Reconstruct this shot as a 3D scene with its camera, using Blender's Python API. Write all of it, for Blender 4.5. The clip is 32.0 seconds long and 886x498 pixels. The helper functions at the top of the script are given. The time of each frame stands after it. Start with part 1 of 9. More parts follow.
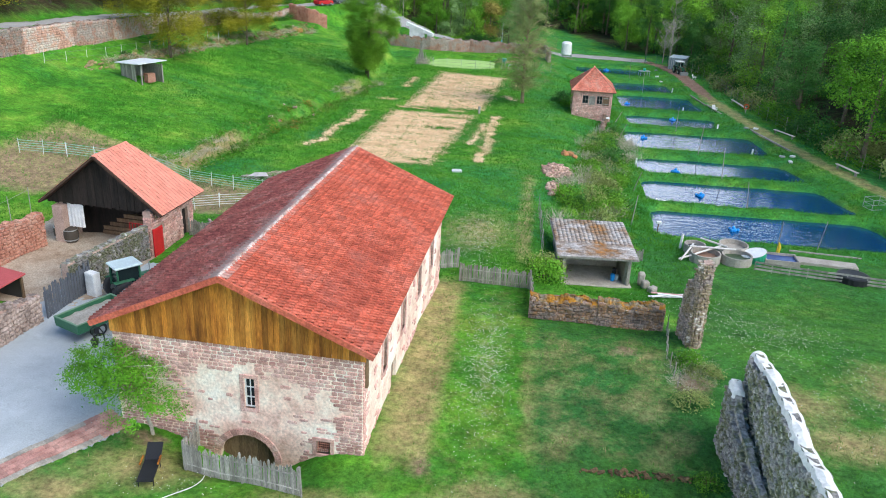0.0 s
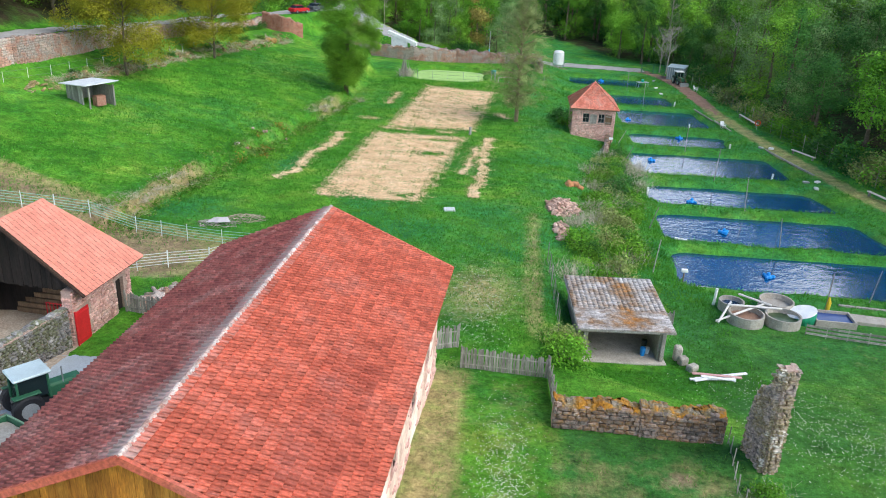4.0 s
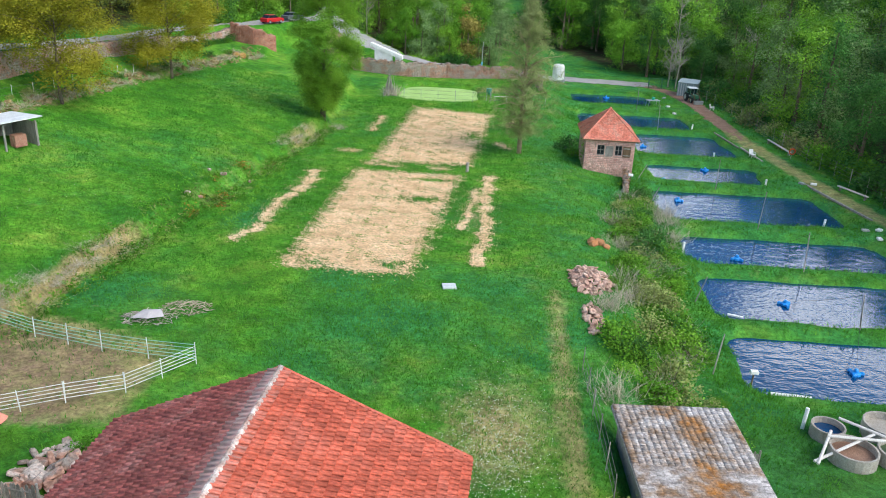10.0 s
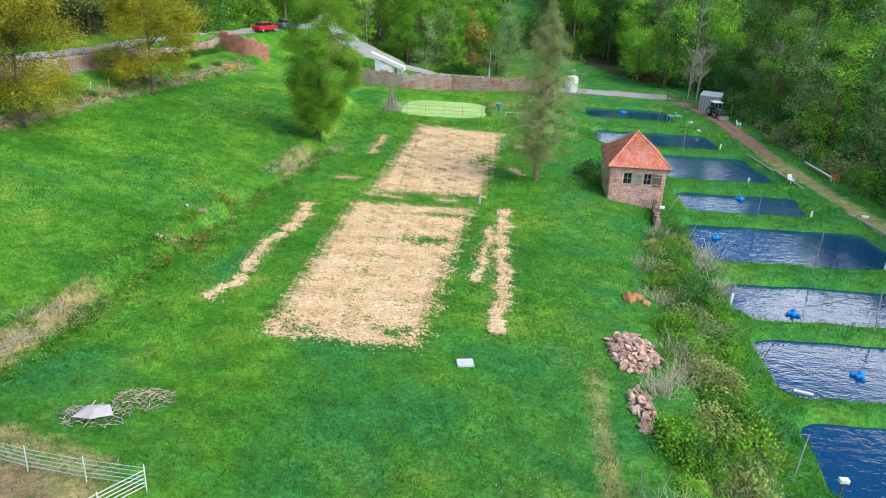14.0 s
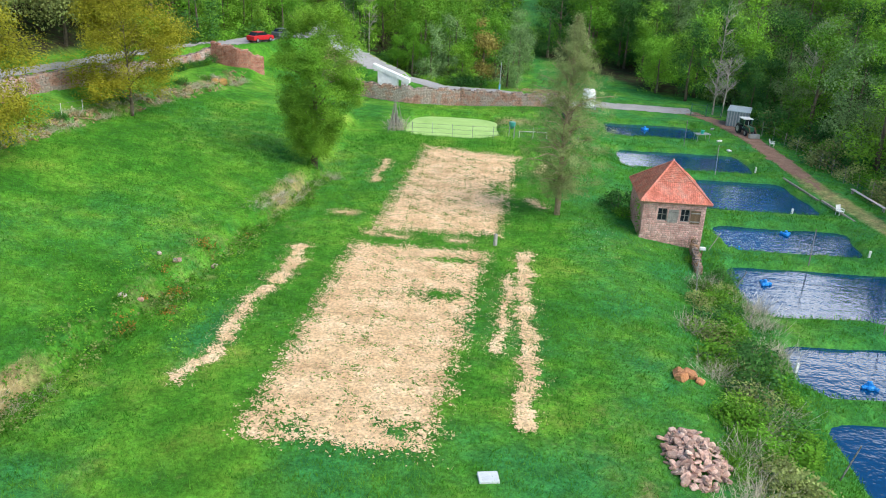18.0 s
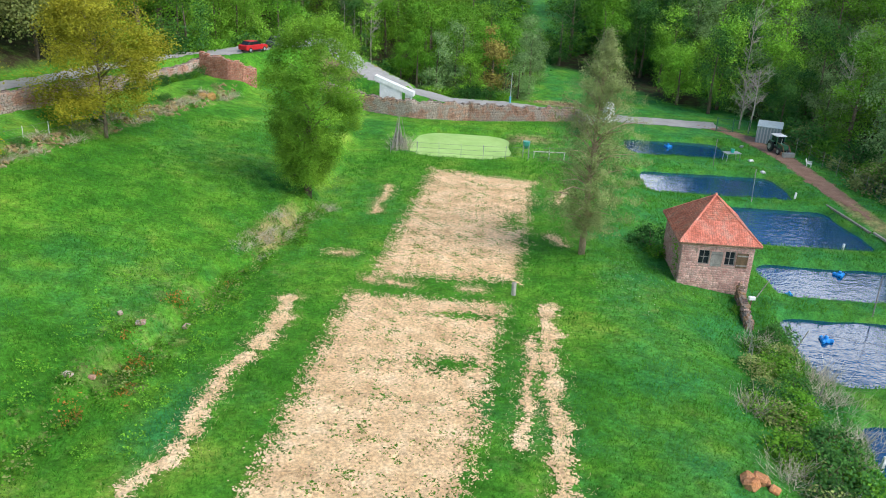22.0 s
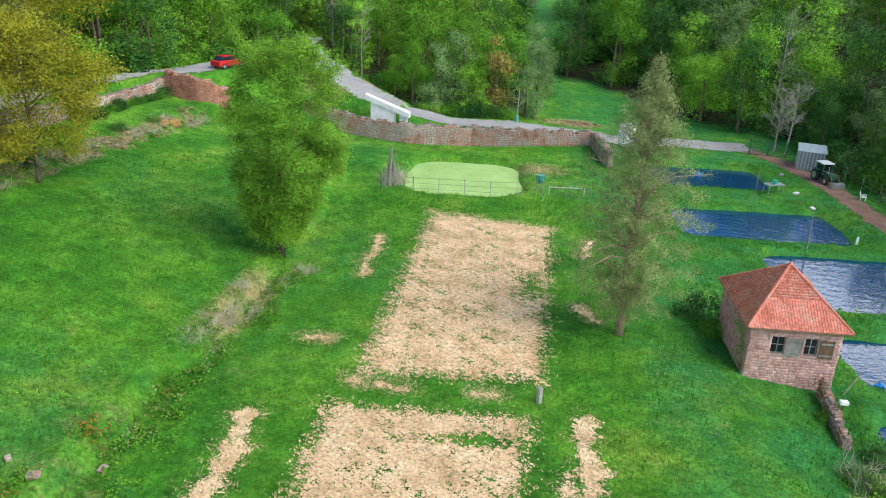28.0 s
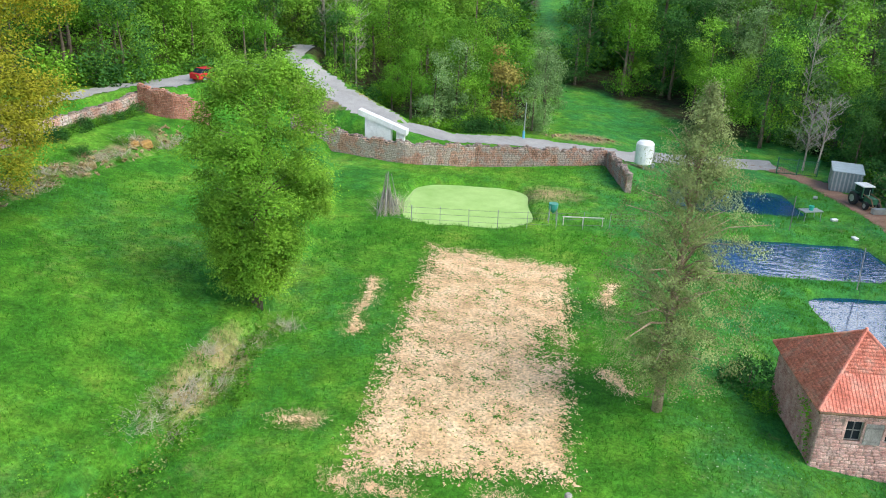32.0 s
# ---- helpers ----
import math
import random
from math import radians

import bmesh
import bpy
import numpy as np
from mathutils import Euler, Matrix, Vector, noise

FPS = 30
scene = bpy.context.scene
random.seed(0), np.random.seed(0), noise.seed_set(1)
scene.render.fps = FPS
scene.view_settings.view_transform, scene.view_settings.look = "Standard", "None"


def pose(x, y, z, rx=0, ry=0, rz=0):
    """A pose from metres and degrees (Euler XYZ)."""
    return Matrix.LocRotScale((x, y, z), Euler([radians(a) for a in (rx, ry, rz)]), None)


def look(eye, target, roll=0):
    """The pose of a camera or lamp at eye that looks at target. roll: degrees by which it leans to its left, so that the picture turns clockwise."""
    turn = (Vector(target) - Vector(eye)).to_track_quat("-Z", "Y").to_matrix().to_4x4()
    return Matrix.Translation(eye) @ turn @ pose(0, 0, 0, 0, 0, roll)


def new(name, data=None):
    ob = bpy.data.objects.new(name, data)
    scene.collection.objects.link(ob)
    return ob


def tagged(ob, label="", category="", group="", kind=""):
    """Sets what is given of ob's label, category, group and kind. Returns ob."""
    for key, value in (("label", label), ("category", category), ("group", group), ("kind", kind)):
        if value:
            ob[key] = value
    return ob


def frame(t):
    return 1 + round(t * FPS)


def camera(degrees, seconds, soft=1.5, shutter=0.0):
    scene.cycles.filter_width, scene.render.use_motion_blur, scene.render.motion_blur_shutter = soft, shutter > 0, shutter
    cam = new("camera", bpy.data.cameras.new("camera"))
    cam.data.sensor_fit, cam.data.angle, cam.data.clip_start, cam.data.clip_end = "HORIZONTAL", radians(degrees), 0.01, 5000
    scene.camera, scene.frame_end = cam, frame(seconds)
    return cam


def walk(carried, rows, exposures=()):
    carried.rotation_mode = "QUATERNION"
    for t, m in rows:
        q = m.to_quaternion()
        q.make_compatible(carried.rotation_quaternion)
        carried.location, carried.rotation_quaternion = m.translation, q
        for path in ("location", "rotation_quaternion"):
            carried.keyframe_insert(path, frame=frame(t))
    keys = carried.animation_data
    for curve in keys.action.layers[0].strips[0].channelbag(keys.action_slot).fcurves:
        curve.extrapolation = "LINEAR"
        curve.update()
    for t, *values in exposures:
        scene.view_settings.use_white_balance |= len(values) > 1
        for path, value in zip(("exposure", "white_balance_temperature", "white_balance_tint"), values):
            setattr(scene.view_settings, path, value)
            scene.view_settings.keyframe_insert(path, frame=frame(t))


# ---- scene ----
cam = camera(58.7, 32.0, 1.0)
METRES, EYE, TILT, LEAN, TURN = 75.19, 23.9, -3.6, 0.0, 5.0
ROWS = [
    (0.0, 0.0, 0.0, 0.0, 0.9, -18.54, -2.68),
    (0.5, -0.0013, 0.0176, 0.0013, 0.76, -18.51, -2.64),
    (1.0, -0.0029, 0.0352, 0.0025, 0.6, -18.48, -2.6),
    (1.5, -0.0046, 0.0539, 0.0038, 0.42, -18.44, -2.59),
    (2.0, -0.006, 0.0702, 0.0048, 0.24, -18.44, -2.57),
    (2.5, -0.0076, 0.0874, 0.0061, 0.06, -18.41, -2.54),
    (3.0, -0.009, 0.1045, 0.0073, -0.13, -18.39, -2.53),
    (3.5, -0.0105, 0.1217, 0.0085, -0.32, -18.38, -2.52),
    (5.5, -0.0152, 0.1891, 0.0135, -0.91, -18.36, -2.46),
    (6.0, -0.0157, 0.2058, 0.015, -1.02, -18.35, -2.45),
    (6.5, -0.0163, 0.2225, 0.0164, -1.12, -18.34, -2.44),
    (7.0, -0.0172, 0.2387, 0.018, -1.23, -18.34, -2.44),
    (7.5, -0.0178, 0.2561, 0.0191, -1.31, -18.32, -2.47),
    (8.0, -0.0184, 0.2709, 0.02, -1.4, -18.31, -2.47),
    (8.5, -0.0191, 0.288, 0.0211, -1.47, -18.3, -2.47),
    (9.0, -0.0201, 0.3028, 0.022, -1.54, -18.29, -2.46),
    (9.5, -0.021, 0.3175, 0.0229, -1.6, -18.29, -2.45),
    (10.0, -0.0219, 0.3344, 0.0239, -1.66, -18.28, -2.44),
    (10.5, -0.0229, 0.3514, 0.0248, -1.7, -18.26, -2.45),
    (11.0, -0.0239, 0.3661, 0.0259, -1.73, -18.25, -2.47),
    (11.5, -0.025, 0.383, 0.0274, -1.74, -18.25, -2.47),
    (12.0, -0.026, 0.3977, 0.0284, -1.73, -18.23, -2.5),
    (12.5, -0.0269, 0.4125, 0.0295, -1.72, -18.22, -2.51),
    (13.0, -0.0278, 0.4295, 0.031, -1.71, -18.22, -2.5),
    (13.5, -0.0286, 0.4443, 0.0321, -1.69, -18.22, -2.52),
    (14.0, -0.0297, 0.461, 0.0336, -1.66, -18.22, -2.53),
    (14.5, -0.0308, 0.4779, 0.0351, -1.64, -18.23, -2.54),
    (16.5, -0.0336, 0.5375, 0.0409, -1.56, -18.19, -2.52),
    (17.0, -0.034, 0.5536, 0.0423, -1.51, -18.17, -2.52),
    (17.5, -0.0343, 0.5688, 0.0436, -1.46, -18.17, -2.5),
    (18.0, -0.0351, 0.5842, 0.0447, -1.42, -18.17, -2.51),
    (18.5, -0.0358, 0.5994, 0.0456, -1.38, -18.16, -2.51),
    (19.0, -0.0364, 0.6146, 0.0467, -1.35, -18.16, -2.51),
    (19.5, -0.0372, 0.6289, 0.0477, -1.32, -18.16, -2.51),
    (20.0, -0.0376, 0.6444, 0.0492, -1.28, -18.18, -2.5),
    (20.5, -0.038, 0.6593, 0.0504, -1.26, -18.17, -2.5),
    (21.0, -0.0385, 0.674, 0.0516, -1.23, -18.16, -2.49),
    (21.5, -0.039, 0.6888, 0.0525, -1.2, -18.14, -2.5),
    (22.0, -0.0393, 0.7035, 0.0535, -1.19, -18.14, -2.5),
    (22.5, -0.0396, 0.7173, 0.0546, -1.2, -18.14, -2.49),
    (23.0, -0.0399, 0.7331, 0.056, -1.21, -18.16, -2.48),
    (23.5, -0.0402, 0.7471, 0.0571, -1.23, -18.16, -2.47),
    (24.0, -0.0404, 0.763, 0.058, -1.25, -18.16, -2.46),
    (24.5, -0.0405, 0.7782, 0.059, -1.27, -18.17, -2.43),
    (25.0, -0.0408, 0.7934, 0.06, -1.3, -18.18, -2.41),
    (25.5, -0.041, 0.8076, 0.0609, -1.33, -18.19, -2.41),
    (27.5, -0.0417, 0.8664, 0.0662, -1.5, -18.25, -2.35),
    (28.0, -0.0416, 0.8811, 0.0673, -1.51, -18.23, -2.33),
    (28.5, -0.0415, 0.8956, 0.0683, -1.52, -18.23, -2.31),
    (29.0, -0.0413, 0.91, 0.0693, -1.54, -18.22, -2.31),
    (29.5, -0.0411, 0.9235, 0.07, -1.54, -18.19, -2.29),
    (30.0, -0.0413, 0.9377, 0.071, -1.56, -18.18, -2.29),
    (30.5, -0.0413, 0.953, 0.0717, -1.56, -18.16, -2.3),
    (31.0, -0.0411, 0.9666, 0.072, -1.57, -18.14, -2.28),
    (31.5, -0.0416, 0.9823, 0.0727, -1.61, -18.14, -2.22),
    (32.0, -0.0423, 0.9959, 0.0734, -1.63, -18.16, -2.25),
]
walk(cam, [(t, pose(0, 0, EYE, TILT, LEAN, TURN) @ pose(METRES * x, METRES * y, METRES * z, 90 + pitch, roll, yaw)) for t, x, y, z, yaw, pitch, roll in ROWS],
     [(0.0, 0.55, 6650, 10), (3.5, 0.55, 6700, 10), (7.0, 0.57, 6800, 10), (9.5, 0.56, 6850, 10), (12.2, 0.52, 6900, 10), (12.9, 0.66, 6900, 10), (19.2, 0.67, 6900, 10), (20.0, 0.58, 6900, 10), (25.0, 0.59, 6900, 10), (28.0, 0.54, 6900, 10), (30.2, 0.54, 6900, 10), (31.0, 0.69, 6900, 10), (32.0, 0.72, 6900, 10)])

# ---- light ----
world = bpy.data.worlds.new("world")
scene.world = world
world.use_nodes = True
SUN_ELEV, SUN_AZ = 46.0, 118.0      # azimuth clockwise from +y
wn = world.node_tree.nodes
sky = wn.new("ShaderNodeTexSky")
sky.sky_type = "NISHITA"
sky.sun_disc = False
sky.sun_elevation, sky.sun_rotation = radians(SUN_ELEV), radians(SUN_AZ)
sky.air_density, sky.dust_density, sky.ozone_density = 1.0, 0.4, 3.0
geo_w = wn.new("ShaderNodeTexCoord")
cl_map = wn.new("ShaderNodeMapping")
cl_map.inputs["Scale"].default_value = (1.0, 1.0, 2.6)
cloud = wn.new("ShaderNodeTexNoise")
cloud.inputs["Scale"].default_value, cloud.inputs["Detail"].default_value, cloud.inputs["Roughness"].default_value = 5.0, 7, 0.6
cl_ramp = wn.new("ShaderNodeValToRGB")
cl_ramp.color_ramp.elements[0].position, cl_ramp.color_ramp.elements[1].position = 0.5, 0.6
cl_ramp.color_ramp.elements[0].color, cl_ramp.color_ramp.elements[1].color = (0, 0, 0, 1), (1, 1, 1, 1)
# clouds thicken towards the horizon and leave blue overhead
sep_w = wn.new("ShaderNodeSeparateXYZ")
low = wn.new("ShaderNodeMapRange")
low.inputs["From Min"].default_value, low.inputs["From Max"].default_value = 0.44, 0.56
low.inputs["To Min"].default_value, low.inputs["To Max"].default_value = 0.05, -0.2
cl_add = wn.new("ShaderNodeMath")
cl_add.operation = "ADD"
sky_mix = wn.new("ShaderNodeMix")
sky_mix.data_type = "RGBA"
sky_mix.inputs[7].default_value = (20.0, 22.0, 24.5, 1)
wl = world.node_tree.links
wl.new(geo_w.outputs["Generated"], cl_map.inputs[0])
wl.new(cl_map.outputs[0], cloud.inputs["Vector"])
wl.new(geo_w.outputs["Generated"], sep_w.inputs[0])
wl.new(sep_w.outputs["Z"], low.inputs["Value"])
wl.new(cloud.outputs["Fac"], cl_add.inputs[0])
wl.new(low.outputs[0], cl_add.inputs[1])
wl.new(cl_add.outputs[0], cl_ramp.inputs[0])
wl.new(cl_ramp.outputs[0], sky_mix.inputs[0])
deep = wn.new("ShaderNodeMix")
deep.data_type, deep.blend_type = "RGBA", "MULTIPLY"
deep.inputs[0].default_value = 1.0
deep.inputs[7].default_value = (0.4, 0.92, 1.2, 1)
wl.new(sky.outputs[0], deep.inputs[6])
wl.new(deep.outputs[2], sky_mix.inputs[6])
wl.new(sky_mix.outputs[2], wn["Background"].inputs[0])
wn["Background"].inputs[1].default_value = 0.105
sun_data = bpy.data.lights.new("sun", "SUN")
sun_data.energy, sun_data.angle, sun_data.color = 2.6, radians(48), (1.0, 0.95, 0.87)
sun = new("sun", sun_data)
sun.matrix_world = look((60 * math.sin(radians(SUN_AZ)), 60 * math.cos(radians(SUN_AZ)), 60 * math.tan(radians(SUN_ELEV))), (0, 0, 0))
scene.view_settings.exposure = 0.33


# ---- materials ----
def mat(name, cols, scale=0.5, rough=0.9, bump=0.4, bscale=12.0, metal=0.0, rand=0.25, spec=0.3, fine=0.35, stretch=(1, 1, 1), translucent=0.0, island=False):
    """Surface with two scales of noise in real size: cols blend by the coarse one, fine darkens and lightens by the small one."""
    m = bpy.data.materials.new(name)
    m.use_nodes = True
    n, l = m.node_tree.nodes, m.node_tree.links
    b = n["Principled BSDF"]
    geo = n.new("ShaderNodeNewGeometry")
    mp = n.new("ShaderNodeMapping")
    mp.inputs["Scale"].default_value = stretch
    l.new(geo.outputs["Position"], mp.inputs[0])
    big = n.new("ShaderNodeTexNoise")
    big.inputs["Scale"].default_value, big.inputs["Detail"].default_value, big.inputs["Roughness"].default_value = scale, 6, 0.65
    l.new(mp.outputs[0], big.inputs["Vector"])
    ramp = n.new("ShaderNodeValToRGB")
    while len(ramp.color_ramp.elements) < len(cols):
        ramp.color_ramp.elements.new(0.5)
    for i, c in enumerate(cols):
        e = ramp.color_ramp.elements[i]
        e.position = 0.32 + 0.36 * i / max(1, len(cols) - 1)
        e.color = (*c, 1)
    l.new(big.outputs["Fac"], ramp.inputs[0])
    small = n.new("ShaderNodeTexNoise")
    small.inputs["Scale"].default_value, small.inputs["Detail"].default_value = bscale, 4
    l.new(mp.outputs[0], small.inputs["Vector"])
    hsv = n.new("ShaderNodeHueSaturation")
    l.new(ramp.outputs[0], hsv.inputs["Color"])
    v1 = n.new("ShaderNodeMapRange")
    v1.inputs["From Min"].default_value, v1.inputs["From Max"].default_value = 0.3, 0.7
    v1.inputs["To Min"].default_value, v1.inputs["To Max"].default_value = 1 - fine, 1 + fine
    l.new(small.outputs["Fac"], v1.inputs["Value"])
    rnd = None
    if rand > 0:
        info = n.new("ShaderNodeObjectInfo")
        rnd = info.outputs["Random"]
        if island:
            both = n.new("ShaderNodeMath")
            both.operation = "ADD"
            l.new(geo.outputs["Random Per Island"], both.inputs[0])
            l.new(info.outputs["Random"], both.inputs[1])
            frac = n.new("ShaderNodeMath")
            frac.operation = "FRACT"
            l.new(both.outputs[0], frac.inputs[0])
            rnd = frac.outputs[0]
        v2 = n.new("ShaderNodeMapRange")
        v2.inputs["To Min"].default_value, v2.inputs["To Max"].default_value = 1 - rand, 1 + rand
        l.new(rnd, v2.inputs["Value"])
        mul = n.new("ShaderNodeMath")
        mul.operation = "MULTIPLY"
        l.new(v1.outputs[0], mul.inputs[0])
        l.new(v2.outputs[0], mul.inputs[1])
        l.new(mul.outputs[0], hsv.inputs["Value"])
    else:
        l.new(v1.outputs[0], hsv.inputs["Value"])
    l.new(hsv.outputs[0], b.inputs["Base Color"])
    b.inputs["Roughness"].default_value, b.inputs["Metallic"].default_value = rough, metal
    b.inputs["Specular IOR Level"].default_value = spec
    if bump > 0:
        bm_ = n.new("ShaderNodeBump")
        bm_.inputs["Strength"].default_value, bm_.inputs["Distance"].default_value = bump, 0.05
        l.new(small.outputs["Fac"], bm_.inputs["Height"])
        l.new(bm_.outputs[0], b.inputs["Normal"])
    if translucent > 0:
        tr = n.new("ShaderNodeBsdfTranslucent")
        mix = n.new("ShaderNodeMixShader")
        mix.inputs[0].default_value = translucent
        l.new(hsv.outputs[0], tr.inputs[0])
        l.new(b.outputs[0], mix.inputs[1])
        l.new(tr.outputs[0], mix.inputs[2])
        l.new(mix.outputs[0], n["Material Output"].inputs[0])
    return m


def plain(name, col, rough=0.6, metal=0.0, fine=0.15):
    return mat(name, [[c * 0.85 for c in col], [min(1, c * 1.1) for c in col]], scale=1.5, rough=rough, bump=0.1, bscale=25, metal=metal, rand=0.05, fine=fine)


M_TILE = mat("roof_tile_red", [(0.38, 0.078, 0.048), (0.5, 0.112, 0.068), (0.47, 0.135, 0.095)], 0.5, 0.8, 0.3, 9, rand=0.24, fine=0.3, island=True)
M_TILE_MAROON = mat("roof_tile_maroon", [(0.37, 0.09, 0.078), (0.49, 0.135, 0.112), (0.54, 0.24, 0.205)], 0.6, 0.85, 0.3, 8, rand=0.26, fine=0.35, island=True)
M_TILE_ORANGE = mat("roof_tile_orange", [(0.68, 0.23, 0.16), (0.75, 0.29, 0.21)], 0.6, 0.75, 0.2, 10, rand=0.1, fine=0.12, island=True)
M_TILE_OLD = mat("roof_tile_weathered", [(0.5, 0.14, 0.09), (0.68, 0.23, 0.16), (0.62, 0.32, 0.24)], 1.2, 0.85, 0.3, 11, rand=0.16, fine=0.3, island=True)


def add_lichen(m):
    """Pale lichen in combed streaks where the mesh carries the attribute 'lichen'."""
    n, l = m.node_tree.nodes, m.node_tree.links
    b = n["Principled BSDF"]
    old = b.inputs["Base Color"].links[0].from_socket
    at = n.new("ShaderNodeAttribute")
    at.attribute_name = "lichen"
    geo = n.new("ShaderNodeNewGeometry")
    mp = n.new("ShaderNodeMapping")
    mp.inputs["Scale"].default_value = (0.7, 5.5, 1.0)
    l.new(geo.outputs["Position"], mp.inputs[0])
    t = n.new("ShaderNodeTexNoise")
    t.inputs["Scale"].default_value, t.inputs["Detail"].default_value, t.inputs["Roughness"].default_value = 1.3, 6, 0.75
    l.new(mp.outputs[0], t.inputs["Vector"])
    add = n.new("ShaderNodeMath")
    add.operation = "ADD"
    l.new(at.outputs["Fac"], add.inputs[0])
    l.new(t.outputs["Fac"], add.inputs[1])
    r = n.new("ShaderNodeMapRange")
    r.inputs["From Min"].default_value, r.inputs["From Max"].default_value, r.inputs["To Max"].default_value = 0.74, 1.3, 0.8
    l.new(add.outputs[0], r.inputs["Value"])
    mx = n.new("ShaderNodeMix")
    mx.data_type = "RGBA"
    mx.inputs[7].default_value = (0.58, 0.5, 0.46, 1)
    l.new(r.outputs[0], mx.inputs[0])
    l.new(old, mx.inputs[6])
    l.new(mx.outputs[2], b.inputs["Base Color"])


add_lichen(M_TILE)
add_lichen(M_TILE_MAROON)
M_RIDGE = mat("ridge_tile_lichen", [(0.4, 0.2, 0.15), (0.52, 0.4, 0.35), (0.64, 0.58, 0.54)], 2.6, 0.9, 0.4, 14, rand=0.3)
M_SANDSTONE = mat("pink_sandstone", [(0.42, 0.215, 0.18), (0.58, 0.345, 0.295), (0.68, 0.48, 0.42)], 1.8, 0.92, 0.5, 16, rand=0.25, fine=0.3)
M_STONE_RUBBLE = mat("rubble_stone", [(0.13, 0.1, 0.085), (0.27, 0.205, 0.175), (0.4, 0.32, 0.28)], 1.4, 0.95, 0.8, 9, rand=0.3, fine=0.4)
M_STONE_GREY = mat("grey_rubble_stone", [(0.09, 0.085, 0.08), (0.32, 0.3, 0.29), (0.14, 0.15, 0.07), (0.54, 0.51, 0.5)], 1.3, 0.95, 0.9, 7, rand=0.3, fine=0.45)
M_STONE_RED = mat("red_sandstone", [(0.3, 0.12, 0.08), (0.45, 0.21, 0.15), (0.5, 0.3, 0.22)], 1.4, 0.92, 0.6, 12, rand=0.35, fine=0.35)
M_PLASTER = mat("lime_plaster_worn", [(0.55, 0.32, 0.25), (0.78, 0.56, 0.46), (0.86, 0.74, 0.63), (0.88, 0.84, 0.76)], 0.5, 0.92, 0.5, 9, rand=0.0, fine=0.2)
M_MORTAR = mat("old_mortar", [(0.36, 0.24, 0.2), (0.5, 0.37, 0.31)], 1.0, 0.95, 0.5, 14, rand=0.0, fine=0.25)
M_WHITECAP = mat("lime_mortar_cap", [(0.72, 0.7, 0.67), (0.86, 0.85, 0.83)], 1.2, 0.9, 0.5, 8, rand=0.05, fine=0.12)
M_BOARD = mat("honey_larch_boards", [(0.2, 0.06, 0.009), (0.42, 0.155, 0.022), (0.55, 0.24, 0.045)], 0.8, 0.75, 0.2, 10, rand=0.42, fine=0.3, stretch=(3, 3, 0.4))
# near black: brown boards with eave and interior shade put into the colour
M_BOARD_DARK = mat("weathered_boards_shaded", [(0.01, 0.008, 0.007), (0.03, 0.022, 0.018)], 1.0, 0.85, 0.3, 10, rand=0.3, fine=0.3, stretch=(3, 3, 0.4))
M_WOOD_GREY = mat("silver_grey_wood", [(0.2, 0.185, 0.165), (0.38, 0.355, 0.32)], 1.2, 0.9, 0.3, 12, rand=0.3, fine=0.3, stretch=(3, 3, 0.6))
M_WOOD_BROWN = mat("brown_old_wood", [(0.12, 0.075, 0.045), (0.22, 0.14, 0.08)], 1.2, 0.85, 0.3, 12, rand=0.25, fine=0.3, stretch=(3, 3, 0.6))
M_BARK = mat("bark", [(0.1, 0.075, 0.05), (0.2, 0.16, 0.12)], 2.0, 0.95, 0.8, 14, rand=0.2, fine=0.35)
M_BARK_PALE = mat("pale_bark", [(0.3, 0.27, 0.22), (0.45, 0.41, 0.35)], 2.0, 0.95, 0.5, 14, rand=0.2, fine=0.3)
M_METAL = plain("galvanised_steel", (0.42, 0.44, 0.45), 0.45, 0.6)
M_BLACK = plain("black_plastic", (0.02, 0.021, 0.025), 0.5)
M_DARK = plain("dark_interior", (0.03, 0.027, 0.024), 0.9)
M_WHITE = plain("white_paint", (0.78, 0.78, 0.77), 0.5)
M_RED = plain("red_paint", (0.55, 0.02, 0.025), 0.5)
M_GREEN_PAINT = plain("green_paint", (0.03, 0.13, 0.07), 0.45)
M_BLUE = plain("blue_plastic", (0.01, 0.26, 0.7), 0.35)
M_WIRE = plain("wire_mesh", (0.18, 0.19, 0.18), 0.6, 0.5)
M_CONCRETE = mat("concrete", [(0.3, 0.27, 0.23), (0.45, 0.41, 0.36)], 1.5, 0.92, 0.4, 14, rand=0.15, fine=0.2)
M_GLASS = plain("dark_window_glass", (0.02, 0.025, 0.03), 0.08)


